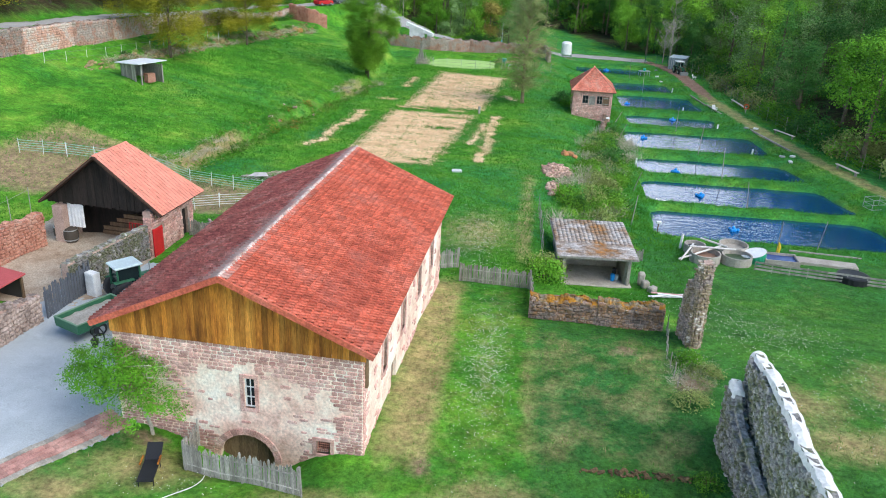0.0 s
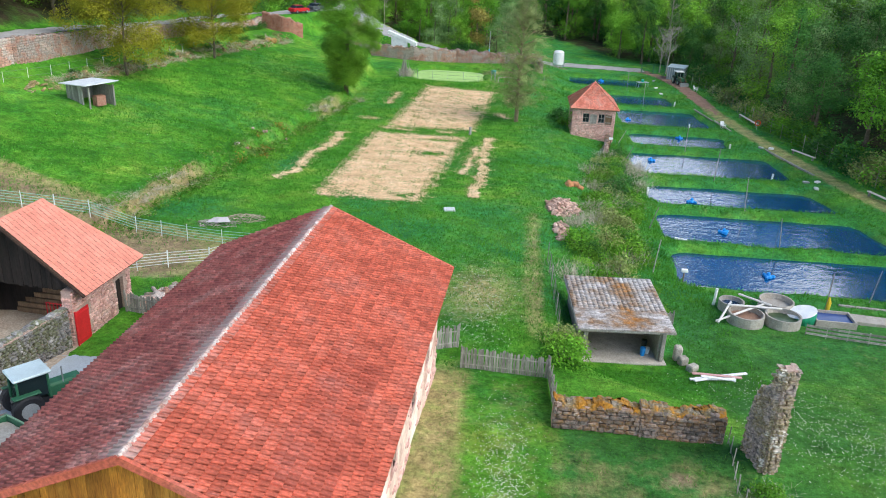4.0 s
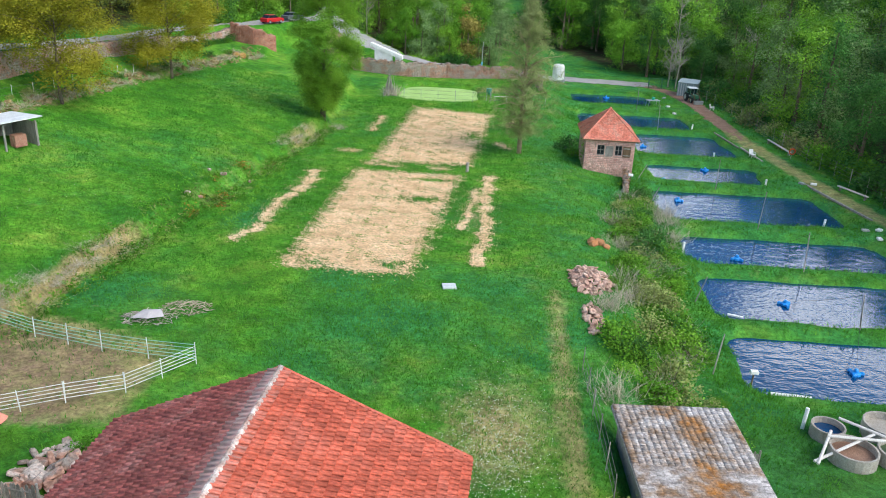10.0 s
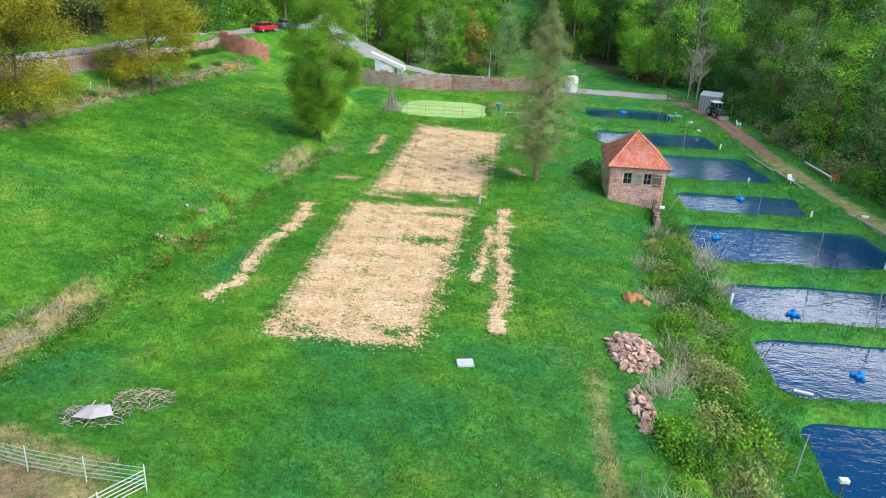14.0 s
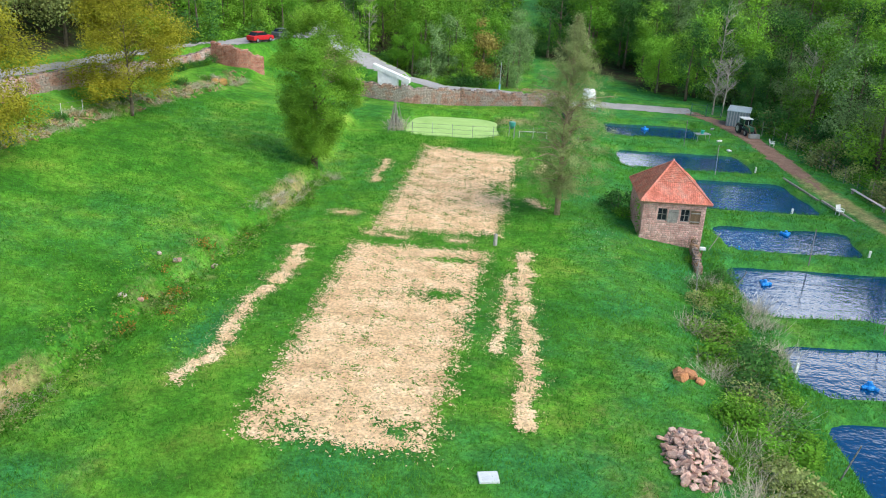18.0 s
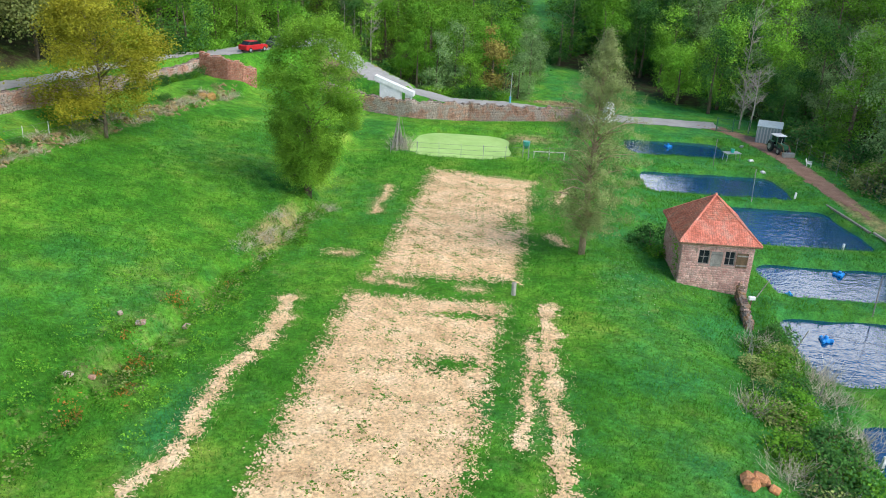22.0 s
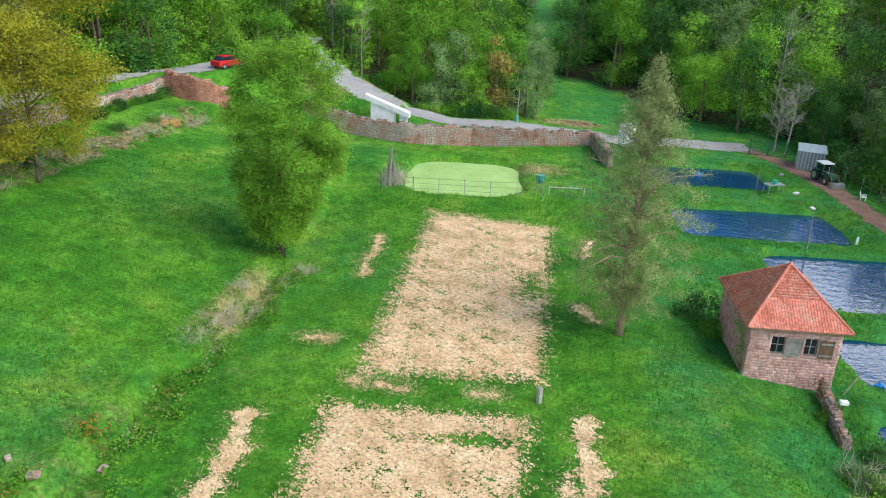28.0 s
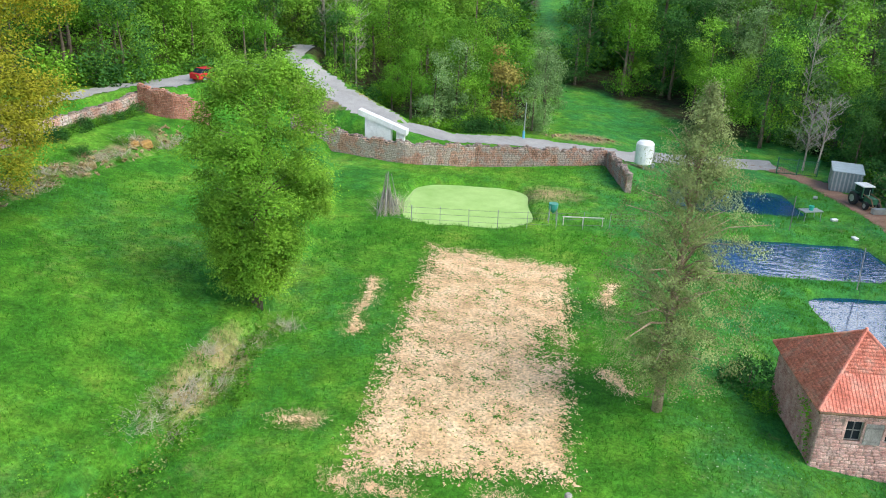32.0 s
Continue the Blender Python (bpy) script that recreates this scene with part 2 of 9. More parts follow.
# ---- mesh helpers ----
class Build:
    """Collects boxes, tubes and polygons into one mesh."""

    def __init__(self):
        self.v, self.f, self.weld = [], [], False

    def poly(self, pts, faces):
        k = len(self.v)
        self.v += [tuple(p) for p in pts]
        self.f += [tuple(k + i for i in f) for f in faces]
        return self

    def box(self, x0, x1, y0, y1, z0, z1, m=None):
        p = [Vector(c) for c in ((x0, y0, z0), (x1, y0, z0), (x1, y1, z0), (x0, y1, z0), (x0, y0, z1), (x1, y0, z1), (x1, y1, z1), (x0, y1, z1))]
        if m is not None:
            p = [m @ q for q in p]
        return self.poly(p, [(0, 3, 2, 1), (4, 5, 6, 7), (0, 1, 5, 4), (1, 2, 6, 5), (2, 3, 7, 6), (3, 0, 4, 7)])

    def tube(self, pts, radii, sides=8, caps=True):
        pts = [Vector(p) for p in pts]
        if not hasattr(radii, "__len__"):
            radii = [radii] * len(pts)
        k = len(self.v)
        for i, p in enumerate(pts):
            d = (pts[min(i + 1, len(pts) - 1)] - pts[max(i - 1, 0)]).normalized()
            u = d.cross(Vector((0.31, 0.95, 0.02)) if abs(d.y) < 0.9 else Vector((1, 0, 0))).normalized()
            w = d.cross(u)
            for s in range(sides):
                a = 2 * math.pi * s / sides
                self.v.append(tuple(p + float(radii[i]) * (math.cos(a) * u + math.sin(a) * w)))
        for i in range(len(pts) - 1):
            for s in range(sides):
                a, b = k + i * sides + s, k + i * sides + (s + 1) % sides
                self.f.append((a, b, b + sides, a + sides))
        if caps:
            self.f.append(tuple(k + s for s in reversed(range(sides))))
            e = k + (len(pts) - 1) * sides
            self.f.append(tuple(e + s for s in range(sides)))
        return self

    def prism(self, outline, y0, y1):
        """Outline in x, z, pushed out from y0 to y1."""
        n = len(outline)
        pts = [(x, y0, z) for x, z in outline] + [(x, y1, z) for x, z in outline]
        return self.poly(pts, [tuple(range(n)), tuple(reversed(range(n, 2 * n)))] + [(i, i + n, (i + 1) % n + n, (i + 1) % n) for i in range(n)])

    def mesh(self, name, material, bevel=0.0, smooth=False):
        me = bpy.data.meshes.new(name)
        me.from_pydata(self.v, [], self.f)
        bm = bmesh.new()
        bm.from_mesh(me)
        if self.weld:
            bmesh.ops.remove_doubles(bm, verts=bm.verts[:], dist=1e-4)
        if bevel > 0:
            bmesh.ops.bevel(bm, geom=bm.edges[:], offset=bevel, segments=1, affect="EDGES", clamp_overlap=True)
        bmesh.ops.recalc_face_normals(bm, faces=bm.faces[:])
        bm.to_mesh(me)
        bm.free()
        if smooth:
            me.polygons.foreach_set("use_smooth", [True] * len(me.polygons))
        me.materials.append(material)
        return me


def raw_mesh(name, verts, faces, material, smooth=False):
    """Mesh from arrays, all faces with the same corner count."""
    verts, faces = np.asarray(verts, np.float32), np.asarray(faces, np.int32)
    me = bpy.data.meshes.new(name)
    n, c = faces.shape
    me.vertices.add(len(verts))
    me.vertices.foreach_set("co", verts.ravel())
    me.loops.add(n * c)
    me.loops.foreach_set("vertex_index", faces.ravel())
    me.polygons.add(n)
    me.polygons.foreach_set("loop_start", np.arange(0, n * c, c, dtype=np.int32))
    me.update(calc_edges=True)
    if smooth:
        me.polygons.foreach_set("use_smooth", np.ones(n, bool))
    me.materials.append(material)
    return me


def part(name, b, material, parent, label="", bevel=0.0, smooth=False):
    me = b if isinstance(b, bpy.types.Mesh) else b.mesh(name, material, bevel, smooth)
    ob = new(name, me)
    ob.parent = parent
    return tagged(ob, label)


def thing(name, label, category, m=None, group="", kind=""):
    ob = new(name)
    ob.empty_display_size = 0.2
    if m is not None:
        ob.matrix_world = m
    return tagged(ob, label, category, group, kind)


def solo(name, b, material, label, category, m=None, group="", kind="", bevel=0.0, smooth=False):
    me = b if isinstance(b, bpy.types.Mesh) else b.mesh(name, material, bevel, smooth)
    ob = new(name, me)
    if m is not None:
        ob.matrix_world = m
    return tagged(ob, label, category, group, kind)


# ---- ground shape ----
def sm(a, b, v):
    t = np.clip((np.asarray(v, float) - a) / (b - a), 0, 1)
    return t * t * (3 - 2 * t)


def wob(x, y, s, seed=0.0):
    """Cheap smooth noise from sines, about -1 to 1."""
    a, b = np.asarray(x) / s + seed * 1.7, np.asarray(y) / s - seed * 0.9
    return (np.sin(a * 2.1 + 1.3 * np.sin(b * 1.7 + seed)) + np.sin(b * 2.6 + 1.1 * np.sin(a * 1.9 - seed)) + 0.6 * np.sin(a * 4.7 + b * 4.1 + seed * 3)) / 2.6


def seg_dist(x, y, pts):
    """Distance to a polyline, and the height along it at the nearest point."""
    best, hz = np.full(np.shape(x), 1e9), np.zeros(np.shape(x))
    for (ax, ay, az), (bx, by, bz) in zip(pts, pts[1:]):
        dx, dy = bx - ax, by - ay
        t = np.clip(((x - ax) * dx + (y - ay) * dy) / (dx * dx + dy * dy), 0, 1)
        d = np.hypot(x - ax - t * dx, y - ay - t * dy)
        hz = np.where(d < best, az + t * (bz - az), hz)
        best = np.minimum(best, d)
    return best, hz


ROAD = [(-58.5, 70, 12.2), (-56.6, 81, 11.9), (-55.2, 95, 11.4), (-54.0, 106, 11.0), (-52.8, 116, 10.2), (-50.2, 129, 9.7), (-49.6, 138, 9.4), (-48.6, 146, 9.0), (-46.6, 153.5, 8.7), (-43.5, 160, 8.5), (-39.5, 168.5, 8.5), (-36, 174.5, 8.2), (-33, 177.2, 7.4), (-29.5, 173.5, 6.4), (-26, 170.0, 5.4), (-20, 164.8, 3.9), (-13, 165.5, 2.5), (-5, 168.8, 1.7), (0.4, 169, 1.2), (8, 168.5, 0.7), (24, 169, 0.4)]
LANE = [(-36, 174.5, 8.2), (-35.4, 179, 8.7), (-36.0, 188, 9.2)]
TRACK = [(24, 169, 0.4), (27.3, 163, 0.5), (29.3, 150, 0.75), (29.9, 128, 0.85), (32, 109, 0.85), (35, 92, 0.85), (39, 76, 0.9), (45, 60, 1.2)]
# left, right, near and far edge of each pond, and how far the right end leans
PONDS = [(13.0, 33.6, 65.2, 72.6, 0.25), (13.5, 32.6, 75.0, 82.5, 0.25), (14.1, 31.5, 85.3, 91.7, 0.3), (14.0, 30.6, 96.0, 105.1, 0.0), (15.4, 27.4, 108.6, 115.4, -0.2), (15.6, 27.4, 120.0, 131.1, 0.1), (10.1, 25.2, 134.2, 142.9, 0.0), (10.4, 22.9, 150.1, 158.6, 0.0)]
GREEN_POND = (-16.4, -5.0, 138.9, 151.0, 0.0)
GREEN_LEVEL = 1.15


def pond_sdf(x, y, p):
    x0, x1, y0, y1, lean = p
    cx, cy = (x0 + x1) / 2, (y0 + y1) / 2
    hx, hy, r = (x1 - x0) / 2, (y1 - y0) / 2, 3.4 if y0 == 138.9 else 1.3
    u = x - cx + lean * (y - cy) * sm(cx, x1, x)
    qx = np.abs(u + 0.25 * wob(x, y, 3.1, cx)) - hx + r
    qy = np.abs(y - cy + 0.22 * wob(x, y, 2.7, cy)) - hy + r
    return np.hypot(np.maximum(qx, 0), np.maximum(qy, 0)) + np.minimum(np.maximum(qx, qy), 0) - r


def bank_x(y):
    return np.interp(y, [40, 52, 62, 77, 100, 118, 140, 158], [-38, -33, -29.6, -28.4, -25.3, -22.8, -23.0, -27])


def foot_x(y):
    """Foot of the stony bank at the top of the meadow."""
    return np.interp(y, [60, 80, 93, 101.5, 112, 123, 131, 138, 146, 153], [-50.5, -48.9, -47.4, -46.2, -44.5, -43.3, -42.6, -41.2, -39.6, -38.4])


def wall_x(y):
    """Line of the retaining wall below the lane."""
    return np.interp(y, [60, 72, 80, 90, 104, 116, 130, 141, 150, 156], [-57.5, -55.3, -54.0, -52.6, -51.4, -50.2, -47.5, -47.0, -46.1, -45.0])


def terraced(x, y, z):
    """Stony bank, grass terrace and the lane on its retaining wall."""
    fx, wx = foot_x(y) + 0.35 * wob(x, y, 3.2, 9), wall_x(y)
    edge = np.interp(y, [70, 80, 95, 111, 123, 137, 154], [8.4, 8.0, 7.5, 7.15, 6.7, 6.2, 5.9])
    base = np.interp(y, [70, 80, 97, 116, 130, 141, 150, 156], [9.5, 9.2, 8.8, 8.5, 7.9, 7.0, 6.6, 6.4])
    top = np.interp(y, [70, 81, 95, 106, 116, 130, 145, 155], [12.2, 11.9, 11.4, 11.0, 10.2, 9.7, 9.0, 8.6])
    t = z + (np.maximum(edge, z) - z) * sm(fx + 0.2, fx - 1.7, x)
    t = t + (base - t) * np.clip((fx - 1.7 - x) / np.maximum(fx - 1.7 - wx, 0.5), 0, 1)
    t = np.where(x < wx - 0.2, base + (top - base) * sm(wx - 0.2, wx - 0.7, x) + 0.42 * np.maximum(wx - 5.4 - x, 0), t)
    return z + (t - z) * sm(fx + 0.5, fx, x) * sm(66, 74, y) * sm(159, 154, y)


def height(x, y):
    x, y = np.asarray(x, float), np.asarray(y, float)
    mid = np.interp(y, [0, 20, 38, 46, 58, 74, 90, 100, 138, 160, 175, 260], [3.8, 3.8, 3.8, 3.1, 2.7, 2.6, 1.9, 1.65, 1.65, 1.9, 1.3, 3.0])
    east = np.interp(y, [0, 30, 39, 43, 48, 50.5, 58, 63, 70, 160, 175, 260], [4.0, 4.1, 3.95, 3.1, 1.85, 1.45, 0.9, 0.7, 0.6, 0.6, 0.4, 3.0])
    lo = np.interp(y, [44, 49, 58, 68], [4.0, 1.6, 1.8, 4.0])
    hi = np.interp(y, [44, 49, 58, 68], [11.0, 4.6, 6.0, 12.0])
    t = np.clip((x - 0.4 * wob(x, y, 6) - lo) / (hi - lo), 0, 1)
    z = mid + (east - mid) * t * t * (3 - 2 * t)
    # yard and paddock west of the barn
    yard = np.interp(y, [0, 48, 56, 66], [4.1, 4.1, 3.4, 3.0])
    z = z + (yard - z) * sm(-13.0, -17.5, x) * sm(70, 60, y)
    # sunk lawn before the cellar door
    z = z - 1.9 * np.exp(-((x + 9.9) / 2.3) ** 2 - ((y - 26.2) / 1.4) ** 2)
    # level pad under the open shed
    z = z + (1.32 - z) * sm(3.2, 4.0, x) * sm(9.6, 8.8, x) * sm(48.6, 50.2, y) * sm(59, 57.4, y)
    # hillside meadow above the bank
    d = bank_x(y) - x + 0.7 * wob(x, y, 5, 2)
    slope = np.interp(y, [60, 70, 80, 93, 101, 112, 123, 138, 148, 158], [0.12, 0.16, 0.19, 0.19, 0.187, 0.169, 0.146, 0.127, 0.125, 0.2])
    hill = 1.25 * sm(-0.35, 0.55, d) + slope * np.maximum(d - 1.5, 0) * sm(0, 5, d)
    steep = np.maximum(-44.0 - 0.12 * (110 - y) - x, 0)
    hill = hill + (0.28 * np.minimum(steep, 9) + 0.5 * np.maximum(steep - 13, 0)) * sm(74, 66, y)
    z = z + hill * sm(46, 60, y)
    z = terraced(x, y, z)
    # wooded slopes
    rise = 0.32 * np.maximum(x - 40, 0) * sm(20, 60, y) + 0.16 * np.maximum(y - 215, 0) + 0.22 * np.maximum(y - 180, 0) * sm(-18, -40, x) + 0.2 * np.maximum(y - 185, 0) * sm(28, 45, x)
    z = z + 17 * (1 - np.exp(-rise / 17))
    for line, w0, w1 in ((ROAD, 2.6, 6.0), (LANE, 2.0, 5.0), (TRACK, 1.7, 4.5)):
        dist, hz = seg_dist(x, y, line)
        keep = (x > wall_x(y) - 0.7) & (y < np.interp(x, [-46, -45.4, -43.4, -41.2, -39.4, -37.8, -34], [154.5, 154.5, 153.5, 153.1, 154.3, 156.2, 159])) if line is ROAD else False
        z = np.where(keep, z, z + (hz - z) * sm(w1, w0, dist))
    z = z + 0.10 * wob(x, y, 4.0, 5) * sm(2, 4, z) + 0.04 * wob(x, y, 1.3, 3)
    for p in PONDS:
        s = pond_sdf(x, y, p)
        rim = 0.5 + 0.06 * wob(x, y, 2.0, 8)
        z = np.where(s < 3, z + (rim - z) * sm(3.0, 0.7, s), z)
        z = np.where(s < 0.7, rim + (-0.9 - rim) * sm(0.65, -0.75, s), z)
    s = pond_sdf(x, y, GREEN_POND)
    z = np.where(s < 0.9, z + (GREEN_LEVEL - 0.7 - z) * sm(0.9, -0.7, s), z)
    return z


def h(x, y):
    return float(height(np.array([x]), np.array([y]))[0])


# ---- ground ----
def spaced(lo, a, b, hi, step, grow=1.22):
    mid = list(np.arange(a, b + step / 2, step))
    left, right, s, p = [], [], step, a
    while p > lo:
        s *= grow
        p -= s
        left.append(p)
    s, p = step, b
    while p < hi:
        s *= grow
        p += s
        right.append(p)
    return np.array(left[::-1] + mid + right)


def ground_material():
    m = bpy.data.materials.new("meadow_ground")
    m.use_nodes = True
    n, l = m.node_tree.nodes, m.node_tree.links
    b = n["Principled BSDF"]
    geo = n.new("ShaderNodeNewGeometry")

    def noise_node(scale, detail=5, rough=0.6):
        t = n.new("ShaderNodeTexNoise")
        t.inputs["Scale"].default_value, t.inputs["Detail"].default_value, t.inputs["Roughness"].default_value = scale, detail, rough
        l.new(geo.outputs["Position"], t.inputs["Vector"])
        return t

    def ramp(src, stops):
        r = n.new("ShaderNodeValToRGB")
        while len(r.color_ramp.elements) < len(stops):
            r.color_ramp.elements.new(0.5)
        for e, (p, c) in zip(r.color_ramp.elements, stops):
            e.position, e.color = p, (*c, 1)
        l.new(src, r.inputs[0])
        return r

    def mix(a, bb, fac, kind="MIX"):
        x = n.new("ShaderNodeMix")
        x.data_type, x.blend_type = "RGBA", kind
        l.new(fac, x.inputs[0]) if not isinstance(fac, float) else setattr(x.inputs[0], "default_value", fac)
        l.new(a, x.inputs[6])
        if isinstance(bb, tuple):
            x.inputs[7].default_value = (*bb, 1)
        else:
            l.new(bb, x.inputs[7])
        return x.outputs[2]

    def mask(attr, scale, sharp=0.25):
        a = n.new("ShaderNodeAttribute")
        a.attribute_name = attr
        t = noise_node(scale, 6, 0.7)
        add = n.new("ShaderNodeMath")
        add.operation = "ADD"
        l.new(a.outputs["Fac"], add.inputs[0])
        l.new(t.outputs["Fac"], add.inputs[1])
        r = n.new("ShaderNodeMapRange")
        r.inputs["From Min"].default_value, r.inputs["From Max"].default_value = 1.0 - sharp, 1.0 + sharp
        l.new(add.outputs[0], r.inputs["Value"])
        return r.outputs[0]

    grass = ramp(noise_node(0.16, 7, 0.68).outputs["Fac"], [(0.3, (0.03, 0.145, 0.016)), (0.44, (0.06, 0.23, 0.02)), (0.56, (0.115, 0.305, 0.028)), (0.68, (0.23, 0.36, 0.05))])
    col = mix(grass.outputs[0], (0.04, 0.225, 0.055), mask("lush", 0.5))
    col = mix(col, (0.045, 0.155, 0.035), mask("mown", 0.7, 0.35))
    col = mix(col, (0.39, 0.31, 0.14), mask("dry", 1.1, 0.3))
    col = mix(col, (0.3, 0.2, 0.13), mask("bare", 1.6, 0.2))
    # brown litter, kept extra dark to paint the shade below the crowns
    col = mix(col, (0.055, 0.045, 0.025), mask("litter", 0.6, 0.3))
    fine = n.new("ShaderNodeMapRange")
    tex = noise_node(4.2, 7, 0.8)
    fine.inputs["From Min"].default_value, fine.inputs["From Max"].default_value = 0.3, 0.7
    fine.inputs["To Min"].default_value, fine.inputs["To Max"].default_value = 0.36, 1.56
    l.new(tex.outputs["Fac"], fine.inputs["Value"])
    hsv = n.new("ShaderNodeHueSaturation")
    l.new(col, hsv.inputs["Color"])
    mid_t = noise_node(0.9, 4, 0.6)
    mid_r = n.new("ShaderNodeMapRange")
    mid_r.inputs["From Min"].default_value, mid_r.inputs["From Max"].default_value = 0.3, 0.7
    mid_r.inputs["To Min"].default_value, mid_r.inputs["To Max"].default_value = 0.68, 1.3
    l.new(mid_t.outputs["Fac"], mid_r.inputs["Value"])
    both = n.new("ShaderNodeMath")
    both.operation = "MULTIPLY"
    l.new(fine.outputs[0], both.inputs[0])
    l.new(mid_r.outputs[0], both.inputs[1])
    l.new(both.outputs[0], hsv.inputs["Value"])
    l.new(hsv.outputs[0], b.inputs["Base Color"])
    b.inputs["Roughness"].default_value, b.inputs["Specular IOR Level"].default_value = 0.95, 0.1
    bp = n.new("ShaderNodeBump")
    bp.inputs["Strength"].default_value, bp.inputs["Distance"].default_value = 0.9, 0.12
    l.new(tex.outputs["Fac"], bp.inputs["Height"])
    l.new(bp.outputs[0], b.inputs["Normal"])
    return m


def blob(x, y, cx, cy, rx, ry, ang=0.0):
    """1 in the middle of an oval, 0 at its edge and past it."""
    c, s = math.cos(radians(ang)), math.sin(radians(ang))
    u, v = ((x - cx) * c + (y - cy) * s) / rx, (-(x - cx) * s + (y - cy) * c) / ry
    return np.clip(1 - np.sqrt(u * u + v * v), 0, 1)


def dry_mask(x, y):
    d = 0.14 * wob(x, y, 9, 4) + 0.06
    d = np.maximum(d, 0.74 * sm(2.1, 0.6, np.abs(x + 3.7)) * sm(24, 28, y) * sm(48, 44, y))
    d = np.maximum(d, 0.6 * sm(1.0, 0.2, np.abs(x - 1.3 - 0.02 * (y - 60))) * sm(48, 52, y) * sm(76, 70, y))
    dist, _ = seg_dist(x, y, TRACK)
    d = np.maximum(d, 0.62 * sm(1.6, 0.7, dist))
    d = np.maximum(d, 0.5 * sm(0.5, 0.1, np.abs(x - 1.45 + 0.02 * (y - 30))) * sm(26, 28, y) * sm(42, 40, y))
    d = np.maximum(d, 0.24 * sm(-2.4, -1.0, x) * sm(1.6, 0.5, x) * sm(22, 24, y) * sm(46, 44, y))
    for c in ((16, 30, 5, 2.5), (-2.2, 56, 4.5, 7), (14, 33, 4, 3), (-17.8, 108, 1.6, 1.4), (2.6, 174.6, 8, 3), (-24, 172.5, 6, 3), (-3, 148, 6, 4), (21, 35, 6, 5), (8, 57, 2, 2), (-6, 22.5, 5, 2.5), (-13.5, 24.2, 4, 2.6), (-16, 22, 3, 2.5), (0, 24, 4, 3)):
        d = np.maximum(d, 0.85 * blob(x, y, *c))
    d = np.maximum(d, (0.52 + 0.24 * wob(x, y, 2.3, 6) + 0.16 * wob(x, y, 0.9, 4)) * np.clip(2.2 * blob(x, y, -26.5, 92, 3.5, 12), 0, 1) * 0.45)
    d = np.maximum(d, (0.3 + 0.2 * wob(x, y, 1.6, 3) + 0.14 * wob(x, y, 0.7, 5)) * sm(1.6, 2.4, x) * sm(9.6, 8.6, x) * sm(25, 28, y) * sm(40, 38, y))
    d = np.maximum(d, 0.85 * np.maximum(sm(1.0, 0.3, np.abs(x - bank_x(y))) * sm(62, 65, y) * sm(80, 75, y), sm(2.2, 0.4, np.abs(x - bank_x(y))) * (0.75 + 0.3 * wob(x, y, 1.4, 2)) * sm(103, 109, y) * sm(119, 113, y)))
    d = np.maximum(d, 0.7 * sm(-18, -20, x) * sm(-45, -40, x) * sm(52, 54, y) * sm(61 + (x + 18) * -0.35, 60 + (x + 18) * -0.35, y))
    return d


def bare_mask(x, y):
    d = 0 * x
    dist, _ = seg_dist(x, y, TRACK)
    d = np.maximum(d, 0.75 * sm(1.7, 0.9, dist) * sm(118, 140, y))
    d = np.maximum(d, 0.56 * sm(-19, -22, x) * sm(-45, -40, x) * sm(51, 53, y) * sm(60 + (x + 18) * -0.35, 58 + (x + 18) * -0.35, y))
    for c in ((6.6, 37.0, 1.6, 1.2), (9.6, 34.2, 1.8, 2.6), (-24.8, 86.6, 0.8, 1.2), (-2.8, 26.0, 1.2, 1.5), (-31, 171, 6, 4), (8, 163, 5, 3), (-28, 168, 5, 3), (4, 174, 6, 3), (-14.3, 26, 2.5, 1)):
        d = np.maximum(d, 0.8 * blob(x, y, *c))
    d = np.maximum(d, 0.8 * sm(-1.5, 0.5, foot_x(y) - x) * sm(3.2, 1.6, foot_x(y) - x) * (0.55 + 0.3 * wob(x, y, 1.3, 4)) * sm(84, 90, y) * sm(152, 148, y))
    return d


def lush_mask(x, y):
    d = 0.25 + 0.2 * wob(x, y, 13, 7)
    d = np.maximum(d, (0.56 + 0.2 * wob(x, y, 3.2, 2)) * sm(-3, 4, x) * sm(44, 56, y))
    d = np.maximum(d, (0.56 + 0.22 * wob(x, y, 3.5, 4)) * sm(-19, -13, x) * sm(9, 5, x) * sm(54, 60, y) * sm(82, 72, y))
    for c in ((-8, 67, 11, 6), (-26, 68, 7, 6), (5, 32, 6, 7), (3.5, 30, 4, 5), (-22, 84, 3, 8)):
        d = np.maximum(d, 0.95 * blob(x, y, *c))
    return d


def litter_shade_mask(x, y):
    """Leaf litter under the woods, with the shade between the crowns painted in."""
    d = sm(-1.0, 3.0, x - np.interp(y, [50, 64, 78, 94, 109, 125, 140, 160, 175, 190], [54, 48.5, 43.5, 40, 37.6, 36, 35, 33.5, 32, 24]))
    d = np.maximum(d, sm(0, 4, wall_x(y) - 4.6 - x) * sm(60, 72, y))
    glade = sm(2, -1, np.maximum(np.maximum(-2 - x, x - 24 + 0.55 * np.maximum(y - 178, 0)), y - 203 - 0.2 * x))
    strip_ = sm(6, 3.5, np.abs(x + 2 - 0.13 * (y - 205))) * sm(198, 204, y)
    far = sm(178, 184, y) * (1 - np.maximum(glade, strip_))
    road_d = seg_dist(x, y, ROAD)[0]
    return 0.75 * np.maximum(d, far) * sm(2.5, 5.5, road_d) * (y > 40)


